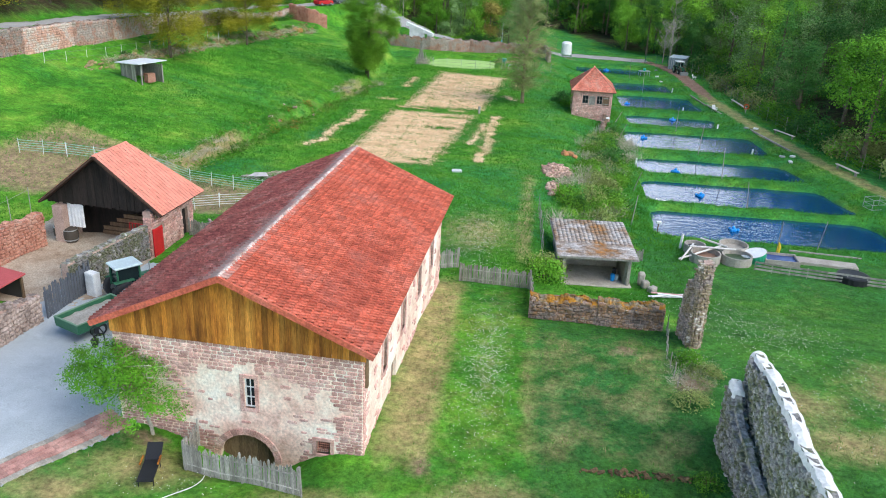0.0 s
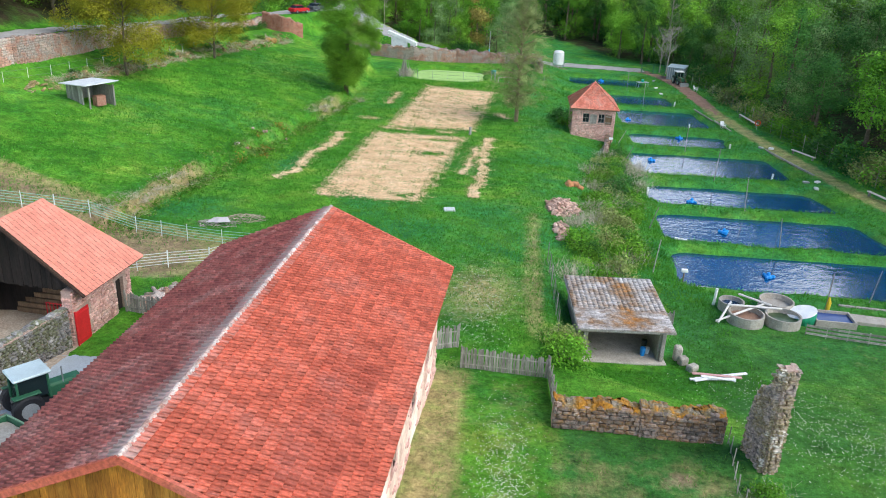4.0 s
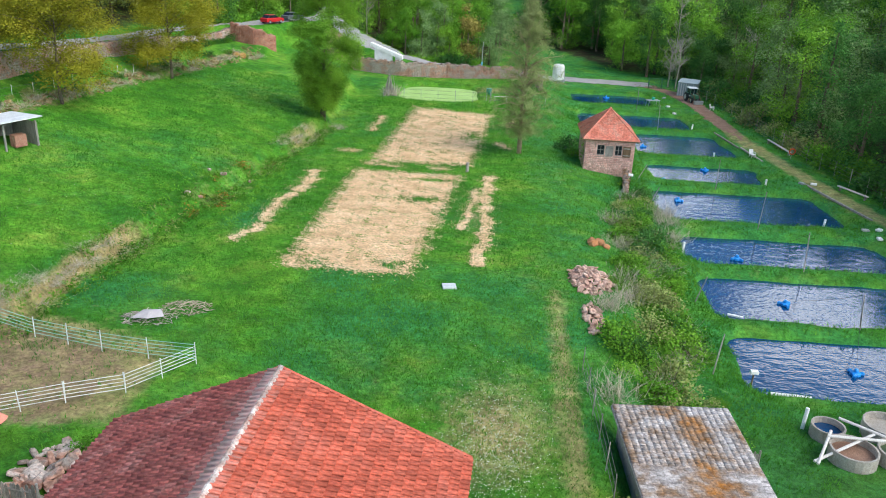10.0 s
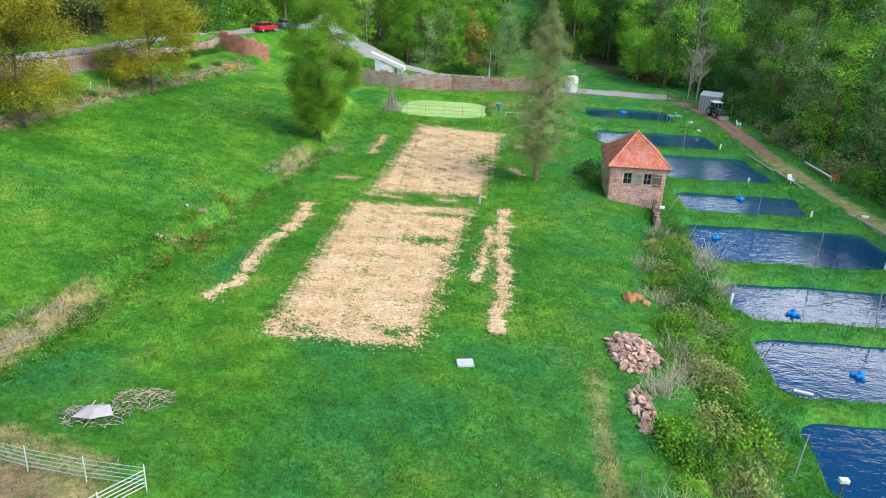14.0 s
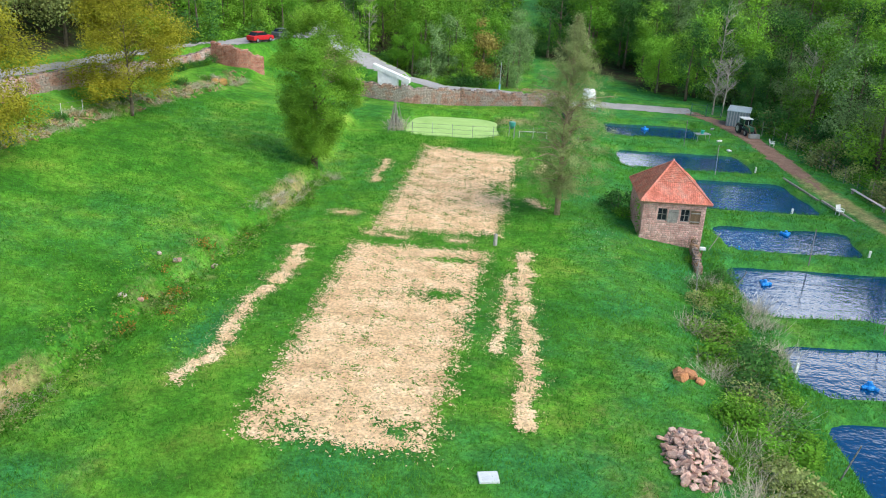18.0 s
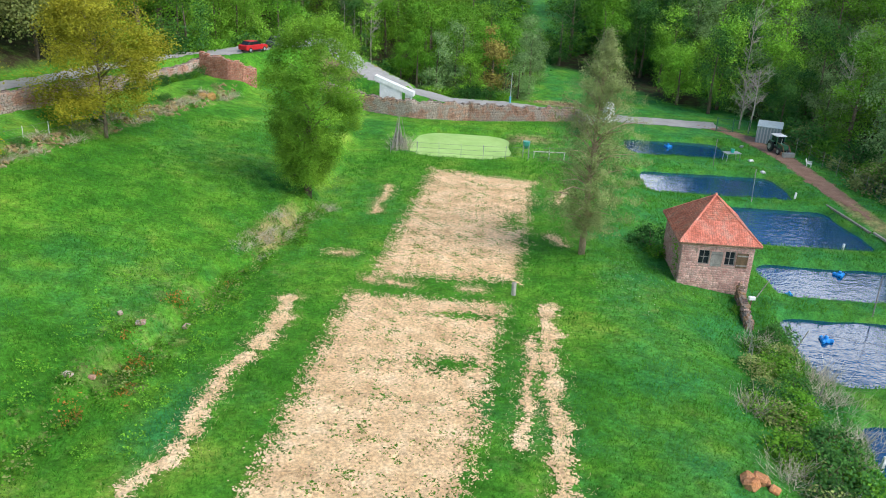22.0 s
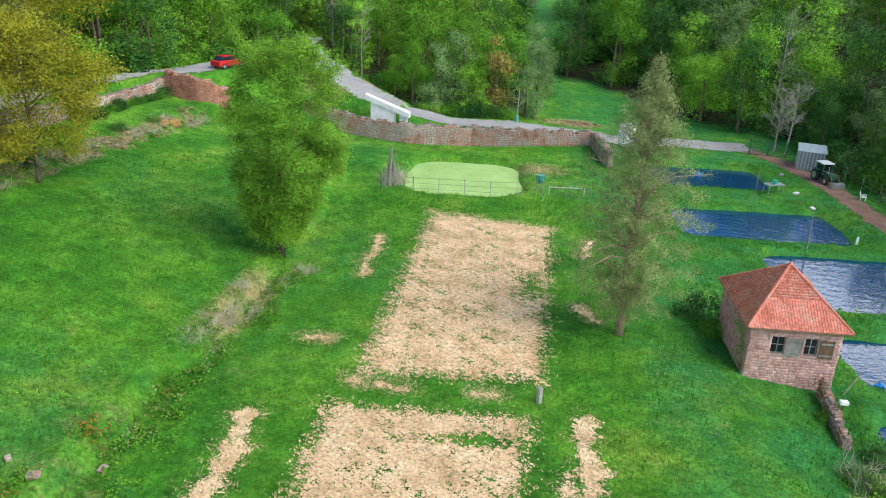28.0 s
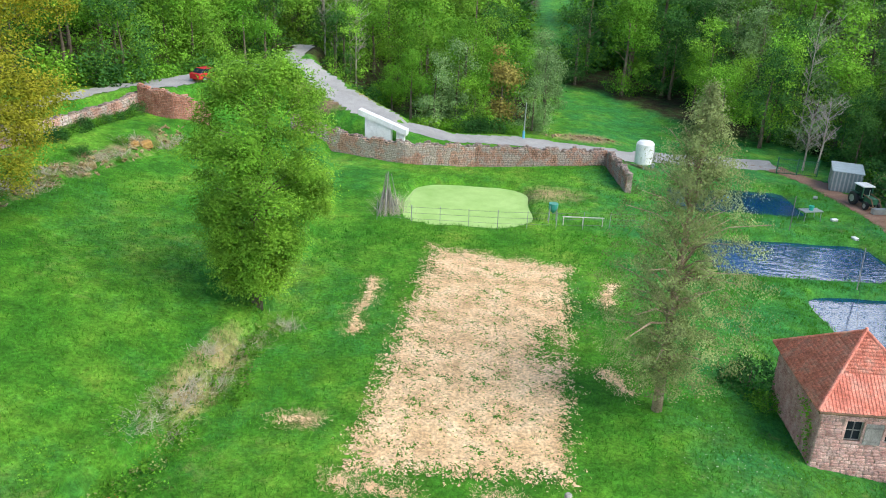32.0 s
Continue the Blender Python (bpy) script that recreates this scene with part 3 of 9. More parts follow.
def mown_mask(x, y):
    d = 0.72 * sm(43, 40, y) * sm(1.3, 1.8, x) * sm(12, 9, x)
    d = np.maximum(d, 0.62 * sm(9.5, 11, x) * sm(66, 58, y))
    return np.maximum(d, 0.3 * sm(27, 25, y))


gx = spaced(-900, -58, 46, 900, 0.62)
gy = spaced(-700, 20, 176, 1400, 0.62)
X, Y = np.meshgrid(gx, gy)
Z = height(X, Y)
idx = np.arange(X.size).reshape(X.shape)
quads = np.stack([idx[:-1, :-1], idx[:-1, 1:], idx[1:, 1:], idx[1:, :-1]], -1).reshape(-1, 4)
ground_mesh = raw_mesh("ground", np.stack([X, Y, Z], -1).reshape(-1, 3), quads, ground_material(), smooth=True)
for key, fn in (("dry", dry_mask), ("bare", bare_mask), ("lush", lush_mask), ("mown", mown_mask), ("litter", litter_shade_mask)):
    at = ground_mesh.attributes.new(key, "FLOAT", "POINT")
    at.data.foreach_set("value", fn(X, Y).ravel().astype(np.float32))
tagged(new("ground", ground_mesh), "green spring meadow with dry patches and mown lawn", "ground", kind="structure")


def patch(inside, box, cell, lift, rough=0.02, seed=1, fray=0.0):
    """Sheet of small cells that follows the ground where inside(x, y) is above zero."""
    x0, x1, y0, y1 = box
    ax, ay = np.arange(x0, x1, cell), np.arange(y0, y1, cell)
    gx_, gy_ = np.meshgrid(ax, ay)
    rng = np.random.default_rng(seed)
    keep = inside(gx_[:-1, :-1] + cell / 2, gy_[:-1, :-1] + cell / 2) > rng.normal(0, fray, (len(ay) - 1, len(ax) - 1))
    jx, jy = gx_ + rng.uniform(-0.3, 0.3, gx_.shape) * cell, gy_ + rng.uniform(-0.3, 0.3, gx_.shape) * cell
    zz = height(jx, jy) + lift + rng.uniform(-rough, rough, gx_.shape)
    ids = np.arange(gx_.size).reshape(gx_.shape)
    q = np.stack([ids[:-1, :-1], ids[:-1, 1:], ids[1:, 1:], ids[1:, :-1]], -1)[keep]
    used, inv = np.unique(q, return_inverse=True)
    return np.stack([jx, jy, zz], -1).reshape(-1, 3)[used], inv.reshape(-1, 4)


# ---- roads and yard ----
M_GRAVEL = mat("grey_gravel", [(0.36, 0.395, 0.42), (0.47, 0.51, 0.54)], 0.6, 0.95, 0.5, 22, rand=0, fine=0.18)
M_ASPHALT = mat("pale_worn_road", [(0.3, 0.29, 0.28), (0.42, 0.4, 0.38)], 0.5, 0.95, 0.4, 18, rand=0, fine=0.15)
M_DIRT = mat("red_earth", [(0.22, 0.12, 0.08), (0.33, 0.2, 0.14)], 0.9, 0.95, 0.5, 14, rand=0, fine=0.3)
M_PEN = mat("trodden_pen_earth", [(0.26, 0.18, 0.12), (0.42, 0.33, 0.25), (0.5, 0.42, 0.33)], 0.6, 0.95, 0.5, 12, rand=0, fine=0.3)
M_PAVING = mat("red_paving", [(0.42, 0.2, 0.17), (0.56, 0.33, 0.28)], 1.5, 0.9, 0.4, 16, rand=0.2, fine=0.2)


def near_line(line, w):
    return lambda x, y: w + 0.25 * wob(x, y, 2.2, 3) - seg_dist(x, y, line)[0]


def on_lane(x, y):
    a = np.maximum(near_line(ROAD, 2.3)(x, y), near_line(LANE, 1.2)(x, y))
    low = (x > wall_x(y) - 1.3) & (y < np.interp(x, [-46, -45.4, -43.4, -41.2, -39.4, -37.8, -34], [155, 155, 154, 153.6, 154.8, 156.7, 159.5]))
    return np.where(low, -1.0, a)


v, f = patch(on_lane, (-62, 26, 68, 228), 0.6, 0.06, 0.01)
tagged(new("road", raw_mesh("road", v, f, M_ASPHALT, True)), "pale worn lane winding down past the walled garden", "road", kind="structure")
v, f = patch(lambda x, y: near_line(TRACK, 1.25)(x, y) - 2.2 * sm(140, 118, y) + 0.4 * wob(x, y, 1.2, 2), (22, 36, 100, 170), 0.4, 0.05, 0.01)
tagged(new("track", raw_mesh("track", v, f, M_DIRT, True)), "reddish earth track beside the fish ponds", "track", kind="structure")


def yard_inside(x, y):
    a = np.minimum(-15.2 + 0.15 * wob(x, y, 2) - x - 0.55 * np.maximum(26.5 - y, 0), 42.3 - 0.35 * np.maximum(x + 17, 0) - y)
    return np.minimum(a, x + 25.2 + (y - 31) * -0.02)


v, f = patch(yard_inside, (-26, -14, 17, 44), 0.14, 0.05, 0.004, fray=0.06)
tagged(new("yard", raw_mesh("yard", v, f, M_GRAVEL, True)), "grey gravel farmyard beside the barn", "yard", kind="structure")
v, f = patch(lambda x, y: np.minimum(np.minimum(x + 31.5, -21.9 - x), np.minimum(y - 36, 49 - y)), (-32, -21, 33, 50), 0.3, 0.05, 0.01)
tagged(new("yard", raw_mesh("yard", v, f, M_PEN, True)), "bare trodden earth in the animal pen", "yard", kind="structure")

# ---- ponds ----
def water_material():
    m = bpy.data.materials.new("pond_water")
    m.use_nodes = True
    n, l = m.node_tree.nodes, m.node_tree.links
    b = n["Principled BSDF"]
    # blue of the reflected sky is painted into the base colour
    b.inputs["Base Color"].default_value = (0.0004, 0.042, 0.125, 1)
    b.inputs["Roughness"].default_value, b.inputs["IOR"].default_value = 0.02, 1.5
    b.inputs["Specular IOR Level"].default_value = 0.8
    geo = n.new("ShaderNodeNewGeometry")
    mp = n.new("ShaderNodeMapping")
    mp.inputs["Scale"].default_value = (1.0, 1.5, 1)
    l.new(geo.outputs["Position"], mp.inputs[0])
    prev = None
    for scale, strength, dist in ((0.9, 0.2, 0.1), (3.6, 0.24, 0.04)):
        t = n.new("ShaderNodeTexNoise")
        t.inputs["Scale"].default_value, t.inputs["Detail"].default_value = scale, 1.0
        l.new(mp.outputs[0], t.inputs["Vector"])
        bp = n.new("ShaderNodeBump")
        bp.inputs["Strength"].default_value, bp.inputs["Distance"].default_value = strength, dist
        l.new(t.outputs["Fac"], bp.inputs["Height"])
        if prev:
            l.new(prev.outputs[0], bp.inputs["Normal"])
        prev = bp
    l.new(prev.outputs[0], b.inputs["Normal"])
    return m


M_WATER = water_material()
M_DUCKWEED = mat("duckweed", [(0.3, 0.48, 0.13), (0.42, 0.6, 0.2)], 0.5, 0.85, 0.05, 14, rand=0, fine=0.08)
for p in PONDS + [GREEN_POND]:
    green = p is GREEN_POND
    z = GREEN_LEVEL if green else 0.0
    bw = Build()
    x0, x1, y0, y1, lean = p
    bw.poly([(x0 - 1.6, y0 - 1.2, z), (x1 + 2.6, y0 - 1.2, z), (x1 + 2.6, y1 + 1.2, z), (x0 - 1.6, y1 + 1.2, z)] if not green else [(x0 - 0.5, y0 - 0.5, z), (x1 + 0.5, y0 - 0.5, z), (x1 + 0.5, y1 + 0.5, z), (x0 - 0.5, y1 + 0.5, z)], [(0, 1, 2, 3)])
    solo("water", bw, M_DUCKWEED if green else M_WATER, "garden pond covered in pale green duckweed" if green else "rippled dark blue water of a fish pond", "pond", kind="structure")


# ---- straw mulch ----
M_STRAW = mat("straw_mulch", [(0.55, 0.35, 0.18), (0.76, 0.53, 0.3), (0.86, 0.65, 0.41)], 0.55, 0.95, 0.8, 6, rand=0.0, fine=0.4)
M_STRAW_BIT = mat("loose_straw", [(0.56, 0.37, 0.18), (0.86, 0.64, 0.38)], 1.0, 0.9, 0.0, 9, rand=0.25, fine=0.2, island=True)


def in_quad(x, y, q):
    """Distance inside a four-cornered plot, corners counter-clockwise."""
    d = np.full(np.shape(x), 1e9)
    for (ax, ay), (bx, by) in zip(q, q[1:] + q[:1]):
        n = math.hypot(bx - ax, by - ay)
        d = np.minimum(d, ((bx - ax) * (y - ay) - (by - ay) * (x - ax)) / n)
    return d


def ragged(x, y):
    return 0.35 * wob(x, y, 1.5, 1) + 0.35 * wob(x, y, 0.55, 6) + 0.45 * wob(x, y, 0.22, 2)


PLOT_A = [(-17.0, 73.6), (-8.1, 73.2), (-5.9, 100.6), (-16.3, 100.8)]
PLOT_B = [(-15.0, 104.4), (-4.9, 104.6), (-2.8, 130.0), (-13.0, 132.4)]


def plot_a(x, y):
    d = in_quad(x, y, PLOT_A) + ragged(x, y) - 0.2
    for c in ((-9.3, 92.0, 3.4, 1.5), (-15.0, 74.6, 1.8, 1.4), (-9.6, 75.0, 1.9, 1.2), (-8.5, 98.5, 3.0, 1.0)):
        d = np.minimum(d, 0.75 - 1.75 * blob(x, y, *c) + 1.5 * ragged(x, y))
    return d


def plot_b(x, y):
    d = in_quad(x, y, PLOT_B) + ragged(x, y) - 0.15
    return np.minimum(d, 0.6 - 1.4 * blob(x, y, -5.0, 117, 1.6, 4) + 1.2 * ragged(x, y))


def strip(pts, w):
    """Wavering row: its width swells and thins out along the way."""
    line = [(a, c, 0) for a, c in pts]
    swell = lambda y: 0.5 + 0.34 * np.sin(1.9 * y + w * 9) + 0.26 * np.sin(4.3 * y + 1.3)
    return lambda x, y: w * (0.42 + 0.5 * swell(y)) - seg_dist(x + 0.14 * np.sin(y * 1.25 + w * 5), y, line)[0] + 0.36 * ragged(x, y)


STRAW = [
    ("straw_plot", plot_a, (-19, -4, 71, 103), "rectangular bed thickly covered in pale straw mulch"),
    ("straw_plot", plot_b, (-17, -1, 102, 134), "rectangular bed thickly covered in pale straw mulch"),
    ("straw_row", strip([(-21.6, 78.4), (-20.9, 80.5), (-20.7, 83.5), (-21.0, 86), (-20.9, 88.8), (-20.4, 91.2)], 0.6), (-24, -18, 75, 93), "narrow wavering row of pale straw"),
    ("straw_row", strip([(-20.1, 92.4), (-19.8, 94.8), (-20.0, 99.2)], 0.78), (-23, -17, 91, 102), "narrow wavering row of pale straw"),
    ("straw_row", strip([(-3.7, 76.2), (-3.0, 84), (-3.2, 92), (-2.8, 101)], 0.72), (-6, 0, 74, 104), "narrow wavering row of pale straw"),
    ("straw_row", strip([(-4.9, 84), (-4.4, 90), (-4.0, 96)], 0.42), (-7, -2, 82, 98), "narrow wavering row of pale straw"),
    ("straw_row", strip([(-17.2, 117.5), (-17.0, 121), (-16.7, 125.4)], 0.4), (-19, -15, 115, 127), "narrow wavering row of pale straw"),
    ("straw_patch", strip([(-19.0, 107.8), (-17.6, 107.6)], 0.25), (-21, -15, 105, 110), "thin patch of scattered straw"),
    ("straw_patch", strip([(-14.0, 103.0), (-12.4, 102.8)], 0.35), (-16, -10, 101, 105), "thin patch of scattered straw"),
    ("straw_patch", strip([(-8.6, 102.8), (-7.7, 102.8)], 0.35), (-11, -6, 101, 105), "thin patch of scattered straw"),
    ("straw_patch", strip([(-1.8, 114.4), (-1.0, 112.6)], 0.5), (-4, 2, 110, 117), "thin patch of scattered straw"),
    ("straw_patch", strip([(-0.6, 123.6), (0.2, 127.0)], 0.5), (-3, 3, 121, 129), "thin patch of scattered straw"),
    ("straw_patch", strip([(-15.5, 103.4), (-15.2, 103.3)], 0.3), (-18, -13, 101, 105), "thin patch of scattered straw"),
]
rng_s = np.random.default_rng(5)
for nm, fn, bx, lab in STRAW:
    big_plot = nm == "straw_plot"
    sheet = thing(nm, lab, "straw", group="straw beds")
    v, f = patch(fn, bx, 0.075, 0.055, 0.022, seed=int(bx[2]), fray=0.4 if big_plot else 0.14)
    part("mulch", raw_mesh("mulch", v, f, M_STRAW), None, sheet)
    n = 22000 if big_plot else 1400
    px, py = rng_s.uniform(bx[0], bx[1], n * 3), rng_s.uniform(bx[2], bx[3], n * 3)
    ok = fn(px, py) > rng_s.uniform(-0.95, 0.1, n * 3)
    px, py = px[ok][:n], py[ok][:n]
    n = len(px)
    a, ln, tilt = rng_s.uniform(0, math.pi, n), rng_s.uniform(0.03, 0.1, n), rng_s.uniform(-0.03, 0.05, n)
    c = np.stack([px, py, height(px, py) + 0.1 + rng_s.uniform(0, 0.05, n)], 1)
    d = np.stack([np.cos(a) * ln, np.sin(a) * ln, tilt], 1)
    w = np.stack([-np.sin(a) * 0.007, np.cos(a) * 0.007, np.zeros(n)], 1)
    v = np.stack([c - d - w, c + d - w, c + d + w, c - d + w], 1).reshape(-1, 3)
    tagged(part("straw", raw_mesh("straw", v, np.arange(4 * n).reshape(-1, 4), M_STRAW_BIT), None, sheet), kind="stuff")


# ---- buildings ----
def wall_cells(b, x0, x1, z0, z1, y0, y1, holes):
    """Upright wall along x with rectangular holes (xa, xb, za, zb) cut right through."""
    xs = sorted({x0, x1, *[v for q in holes for v in q[:2]]})
    b.weld = True
    zs = sorted({z0, z1, *[v for q in holes for v in q[2:]]})
    for xa, xb in zip(xs, xs[1:]):
        for za, zb in zip(zs, zs[1:]):
            cx, cz = (xa + xb) / 2, (za + zb) / 2
            if not any(q[0] < cx < q[1] and q[2] < cz < q[3] for q in holes):
                b.box(xa, xb, y0, y1, za, zb)
    return b


def roof_plane(origin, along, down):
    """Pose with x along the eave, y up the slope from the eave, z out of the roof."""
    x, y = Vector(along).normalized(), -Vector(down).normalized()
    z = x.cross(y)
    return Matrix((x, y, z)).transposed().to_4x4() if origin is None else Matrix.Translation(origin) @ Matrix((x, y, z)).transposed().to_4x4()


def tile_mesh(name, material, w=0.3, d=0.36, t=0.06, roll=1.0):
    """One interlocking tile with a rolled edge, lying on x, y."""
    b = Build()
    prof = [(0, -0.03), (0.012, 0.045), (0.05, 0.058), (0.085, 0.045), (0.105, 0.0), (0.19, -0.004), (0.265, 0.004), (0.282, -0.04)]
    prof = [(x * w / 0.3, z) for x, z in prof]
    pts = []
    for y, lift in ((-0.02, t + 0.022), (d, 0.004)):
        pts += [(x, y, z * roll + lift) for x, z in prof]
    k = len(prof)
    pts += [(x, 0.035, z * 0.3 - 0.01) for x, z in prof]
    faces = [(i, i + 1, i + 1 + k, i + k) for i in range(k - 1)] + [(i + 2 * k, i + 1 + 2 * k, i + 1, i) for i in range(k - 1)]
    b.poly(pts, faces)
    return b.mesh(name, material)


def tile_field(name, tile, frame_m, width, depth, parent, single=None, w=0.3, d=0.33, clip=None, seed=3, label="", lichen=None):
    """Courses of tiles on a slope: those in the stretch `single` (u0, u1, v0, v1) as parts, the rest joined."""
    rng = random.Random(seed)
    src = np.array([tuple(p.co) for p in tile.vertices])
    fac = np.array([tuple(p.vertices) for p in tile.polygons])
    vs, fs, k, made, grey = [], [], 0, 0, []
    rows, cols = int(math.ceil(depth / d - 0.2)), int(width / w)
    d = depth / rows
    for r in range(rows):
        for c in range(cols):
            u, v = c * w + (width - cols * w) / 2, r * d
            if clip and not clip(u + w / 2, v + d / 2):
                continue
            m = frame_m @ pose(u, v, 0.02 + rng.uniform(0, 0.012), rng.uniform(-0.6, 0.6), rng.uniform(-0.7, 0.7), rng.uniform(-0.4, 0.4))
            if single and made < 300 and single[0] <= u < single[1] and single[2] <= v < single[3]:
                ob = new("tile", tile)
                ob.parent = parent
                ob.matrix_basis = m
                made += 1
            else:
                a = np.array(m)
                vs.append(src @ a[:3, :3].T + a[:3, 3])
                fs.append(fac + k)
                k += len(src)
                if lichen:
                    grey += [lichen(u, v)] * len(src)
    if vs:
        ob = new(name, raw_mesh(name, np.concatenate(vs), np.concatenate(fs), tile.materials[0]))
        if lichen:
            ob.data.attributes.new("lichen", "FLOAT", "POINT").data.foreach_set("value", np.array(grey, np.float32))
        ob.parent = parent
        tagged(ob, label, kind="stuff")


def stone_mesh(name, material, sx, sy, sz, seed):
    """Squared, slightly lumpy stone with chamfered edges."""
    rng = random.Random(seed)
    b = Build().box(-sx / 2, sx / 2, -sy / 2, sy / 2, -sz / 2, sz / 2)
    b.v = [tuple(c * rng.uniform(0.86, 1.0) for c in p) for p in b.v]
    return b.mesh(name, material, bevel=min(sx, sy, sz) * 0.16)


def gable_wall(b, outline, y0, y1):
    b.prism(outline, y0, y1)


M_ROOF_DECK = mat("dark_roof_battens", [(0.05, 0.028, 0.02), (0.09, 0.05, 0.035)], 1.2, 0.9, 0.2, 12, rand=0.1)
# -- stone barn, local frame: x to the right along the gable, y back along the ridge, front right corner at the origin
BARN_YAW = -3.2
BW, BL, BZ = 11.0, 19.0, 3.0
INS = 0.5                     # the far wall stands in from the full width
BE, BR = 5.75, 8.35          # height of the eaves and of the ridge above BZ
barn = thing("barn", "long pink sandstone barn with red tiled roof and boarded gable", "barn", pose(-5.2, 26.3, BZ, 0, 0, BARN_YAW))
HOLES = [(-4.95, -4.5, 2.35, 3.75), (-6.15, -3.75, -1.2, 1.0), (-1.95, -1.35, 0.6, 1.2)]
b = Build()
wall_cells(b, -BW + INS, 0, -1.6, 5.3, 0, 0.6, HOLES)
arch = [(-4.95 + 1.2 * math.cos(a), -0.2 + 1.2 * math.sin(a)) for a in np.linspace(0, math.pi, 13)]
b.prism([(-3.75, 1.0)] + arch[:7], 0.001, 0.6)
b.prism([(-6.15, 1.0)] + arch[12:5:-1], 0.001, 0.6)
part("front_wall", b, M_PLASTER, barn, "worn lime plaster over pink sandstone")
b = Build()
wall_cells(b, 0.6, BL, -1.6, 5.3, 0, 0.6, [(y, y + 0.8, 2.6, 4.2) for y in (3.4, 7.4, 11.4, 15.2)] + [(5.3, 6.3, 0, 2.0)])
side = part("side_wall", b, M_PLASTER, barn, "pale plastered side wall")
side.matrix_basis = pose(0, 0, 0, 0, 0, 90)
b = Build()
wall_cells(b, 0.6, BL, -1.6, 5.3, -0.3, 0.3, [])
side = part("side_wall", b, M_MORTAR, barn)
side.matrix_basis = pose(-BW + INS + 0.3, 0, 0, 0, 0, 90)
b = Build()
b.prism([(-BW + INS + 0.6, -1.6), (-0.6, -1.6), (-0.6, 5.3), (-BW / 2, 7.7), (-BW + INS + 0.6, 5.3)], BL - 0.6, BL)
part("back_wall", b, M_MORTAR, barn)
# boarded gable
nb = 46
for i in range(nb):
    xa, xb = -BW + INS - 0.05 + i * (BW - INS + 0.2) / nb, -BW + INS - 0.05 + (i + 1) * (BW - INS + 0.2) / nb - 0.012
    top = lambda x: BR - 0.22 - (BR - BE) / (BW / 2 + 0.6) * abs(x + BW / 2) * (1.0 if x > -BW / 2 else (BW / 2 + 0.6) / (BW / 2 + 0.6 - INS))
    b = Build()
    o = 0.012 * (i % 2)
    b.poly([(xa, -0.06 - o, 5.2), (xb, -0.06 - o, 5.2), (xb, -0.06 - o, top(xb)), (xa, -0.06 - o, top(xa)), (xa, -0.02, 5.2), (xb, -0.02, 5.2), (xb, -0.02, top(xb)), (xa, -0.02, top(xa))],
           [(0, 1, 2, 3), (7, 6, 5, 4), (0, 3, 7, 4), (1, 5, 6, 2), (3, 2, 6, 7), (0, 4, 5, 1)])
    part("board", b, M_BOARD, barn)
b = Build()
b.prism([(-BW + INS, 5.3), (0, 5.3), (-BW / 2, 7.9)], 0.0, 0.2)
part("gable_backing", b, M_WOOD_BROWN, barn)
# roof decks
TW, TD = 0.225, 0.345
T_RED, T_MAROON = tile_mesh("tile", M_TILE, TW, TD + 0.03, 0.078, 0.85), tile_mesh("tile", M_TILE_MAROON, TW, TD + 0.03, 0.078, 0.85)
for side_s in (1, -1):
    hw = BW / 2 + 0.6 - (0 if side_s > 0 else INS)
    ang = math.atan2(BR - BE, hw)
    slope_len = math.hypot(hw, BR - BE)
    ex = -BW / 2 + side_s * hw
    along = Vector((0, 1, 0)) if side_s > 0 else Vector((0, -1, 0))
    org = Vector((ex, -0.55, BE)) if side_s > 0 else Vector((ex, BL + 0.4, BE))
    fm = roof_plane(org, along, (side_s * math.cos(ang), 0, -math.sin(ang)))
    b = Build().box(0, BL + 0.95, 0, slope_len, -0.12, 0.0, fm)
    part("roof_deck", b, M_ROOF_DECK, barn)
    T_S = T_RED if side_s > 0 else T_MAROON
    reach = 0.14 if side_s > 0 else 0.7
    front = lambda u: u if side_s > 0 else BL + 0.95 - u
    grey = lambda u, v: (0.45 if side_s > 0 else 0.7) * math.exp(-max(0.0, slope_len - 0.3 - v) / reach) + (0.3 * math.exp(-front(u) / 0.5) if side_s > 0 else 0.0) - 0.06
    tile_field("roof_tiles", T_S, fm, BL + 0.95, slope_len, barn, (1.2, 9.0, 1.0, 3.2) if side_s > 0 else None, w=TW, d=TD, seed=5 + side_s, label="red interlocking tiles" if side_s > 0 else "weathered maroon interlocking tiles", lichen=grey)
    # verge tiles and barge board
    for e in (0.0, BL + 0.95):
        b = Build().box(e - 0.06, e + 0.06, 0, slope_len, -0.16, 0.07, fm)
        part("verge", b, M_TILE, barn)
n_r = 52
for i in range(n_r):
    y0 = -0.55 + i * (BL + 0.95) / n_r
    b = Build().tube([(-BW / 2, y0, BR + 0.0), (-BW / 2, y0 + 0.4, BR + 0.02)], [0.085, 0.105], 8)
    part("ridge_tile", b, M_RIDGE, barn, "lichen-grey ridge tile" if i == 0 else "")

# -- open hay barn with an orange roof; its back runs askew
LBX, LBY, LBZ = -25.3, 44.2, 4.0
hay = thing("hay_barn", "small stone hay barn with bright orange tiled roof", "barn", pose(LBX, LBY, LBZ, 0, 0, -6))
LW, LE, LR = 3.5, 2.85, 6.2
LDR, LDM, LDL = 4.55, 2.75, 2.0            # depth on the right, at the ridge and on the left
LD = LDR
b = Build()
wall_cells(b, -0.5, LDR, -0.8, LE + 0.15, 0, 0.5, [(3.2, 3.9, 0.1, 2.0)])
s = part("side_wall", b, M_MORTAR, hay, "pink sandstone rubble")
s.matrix_basis = pose(LW, 0, 0, 0, 0, 90)
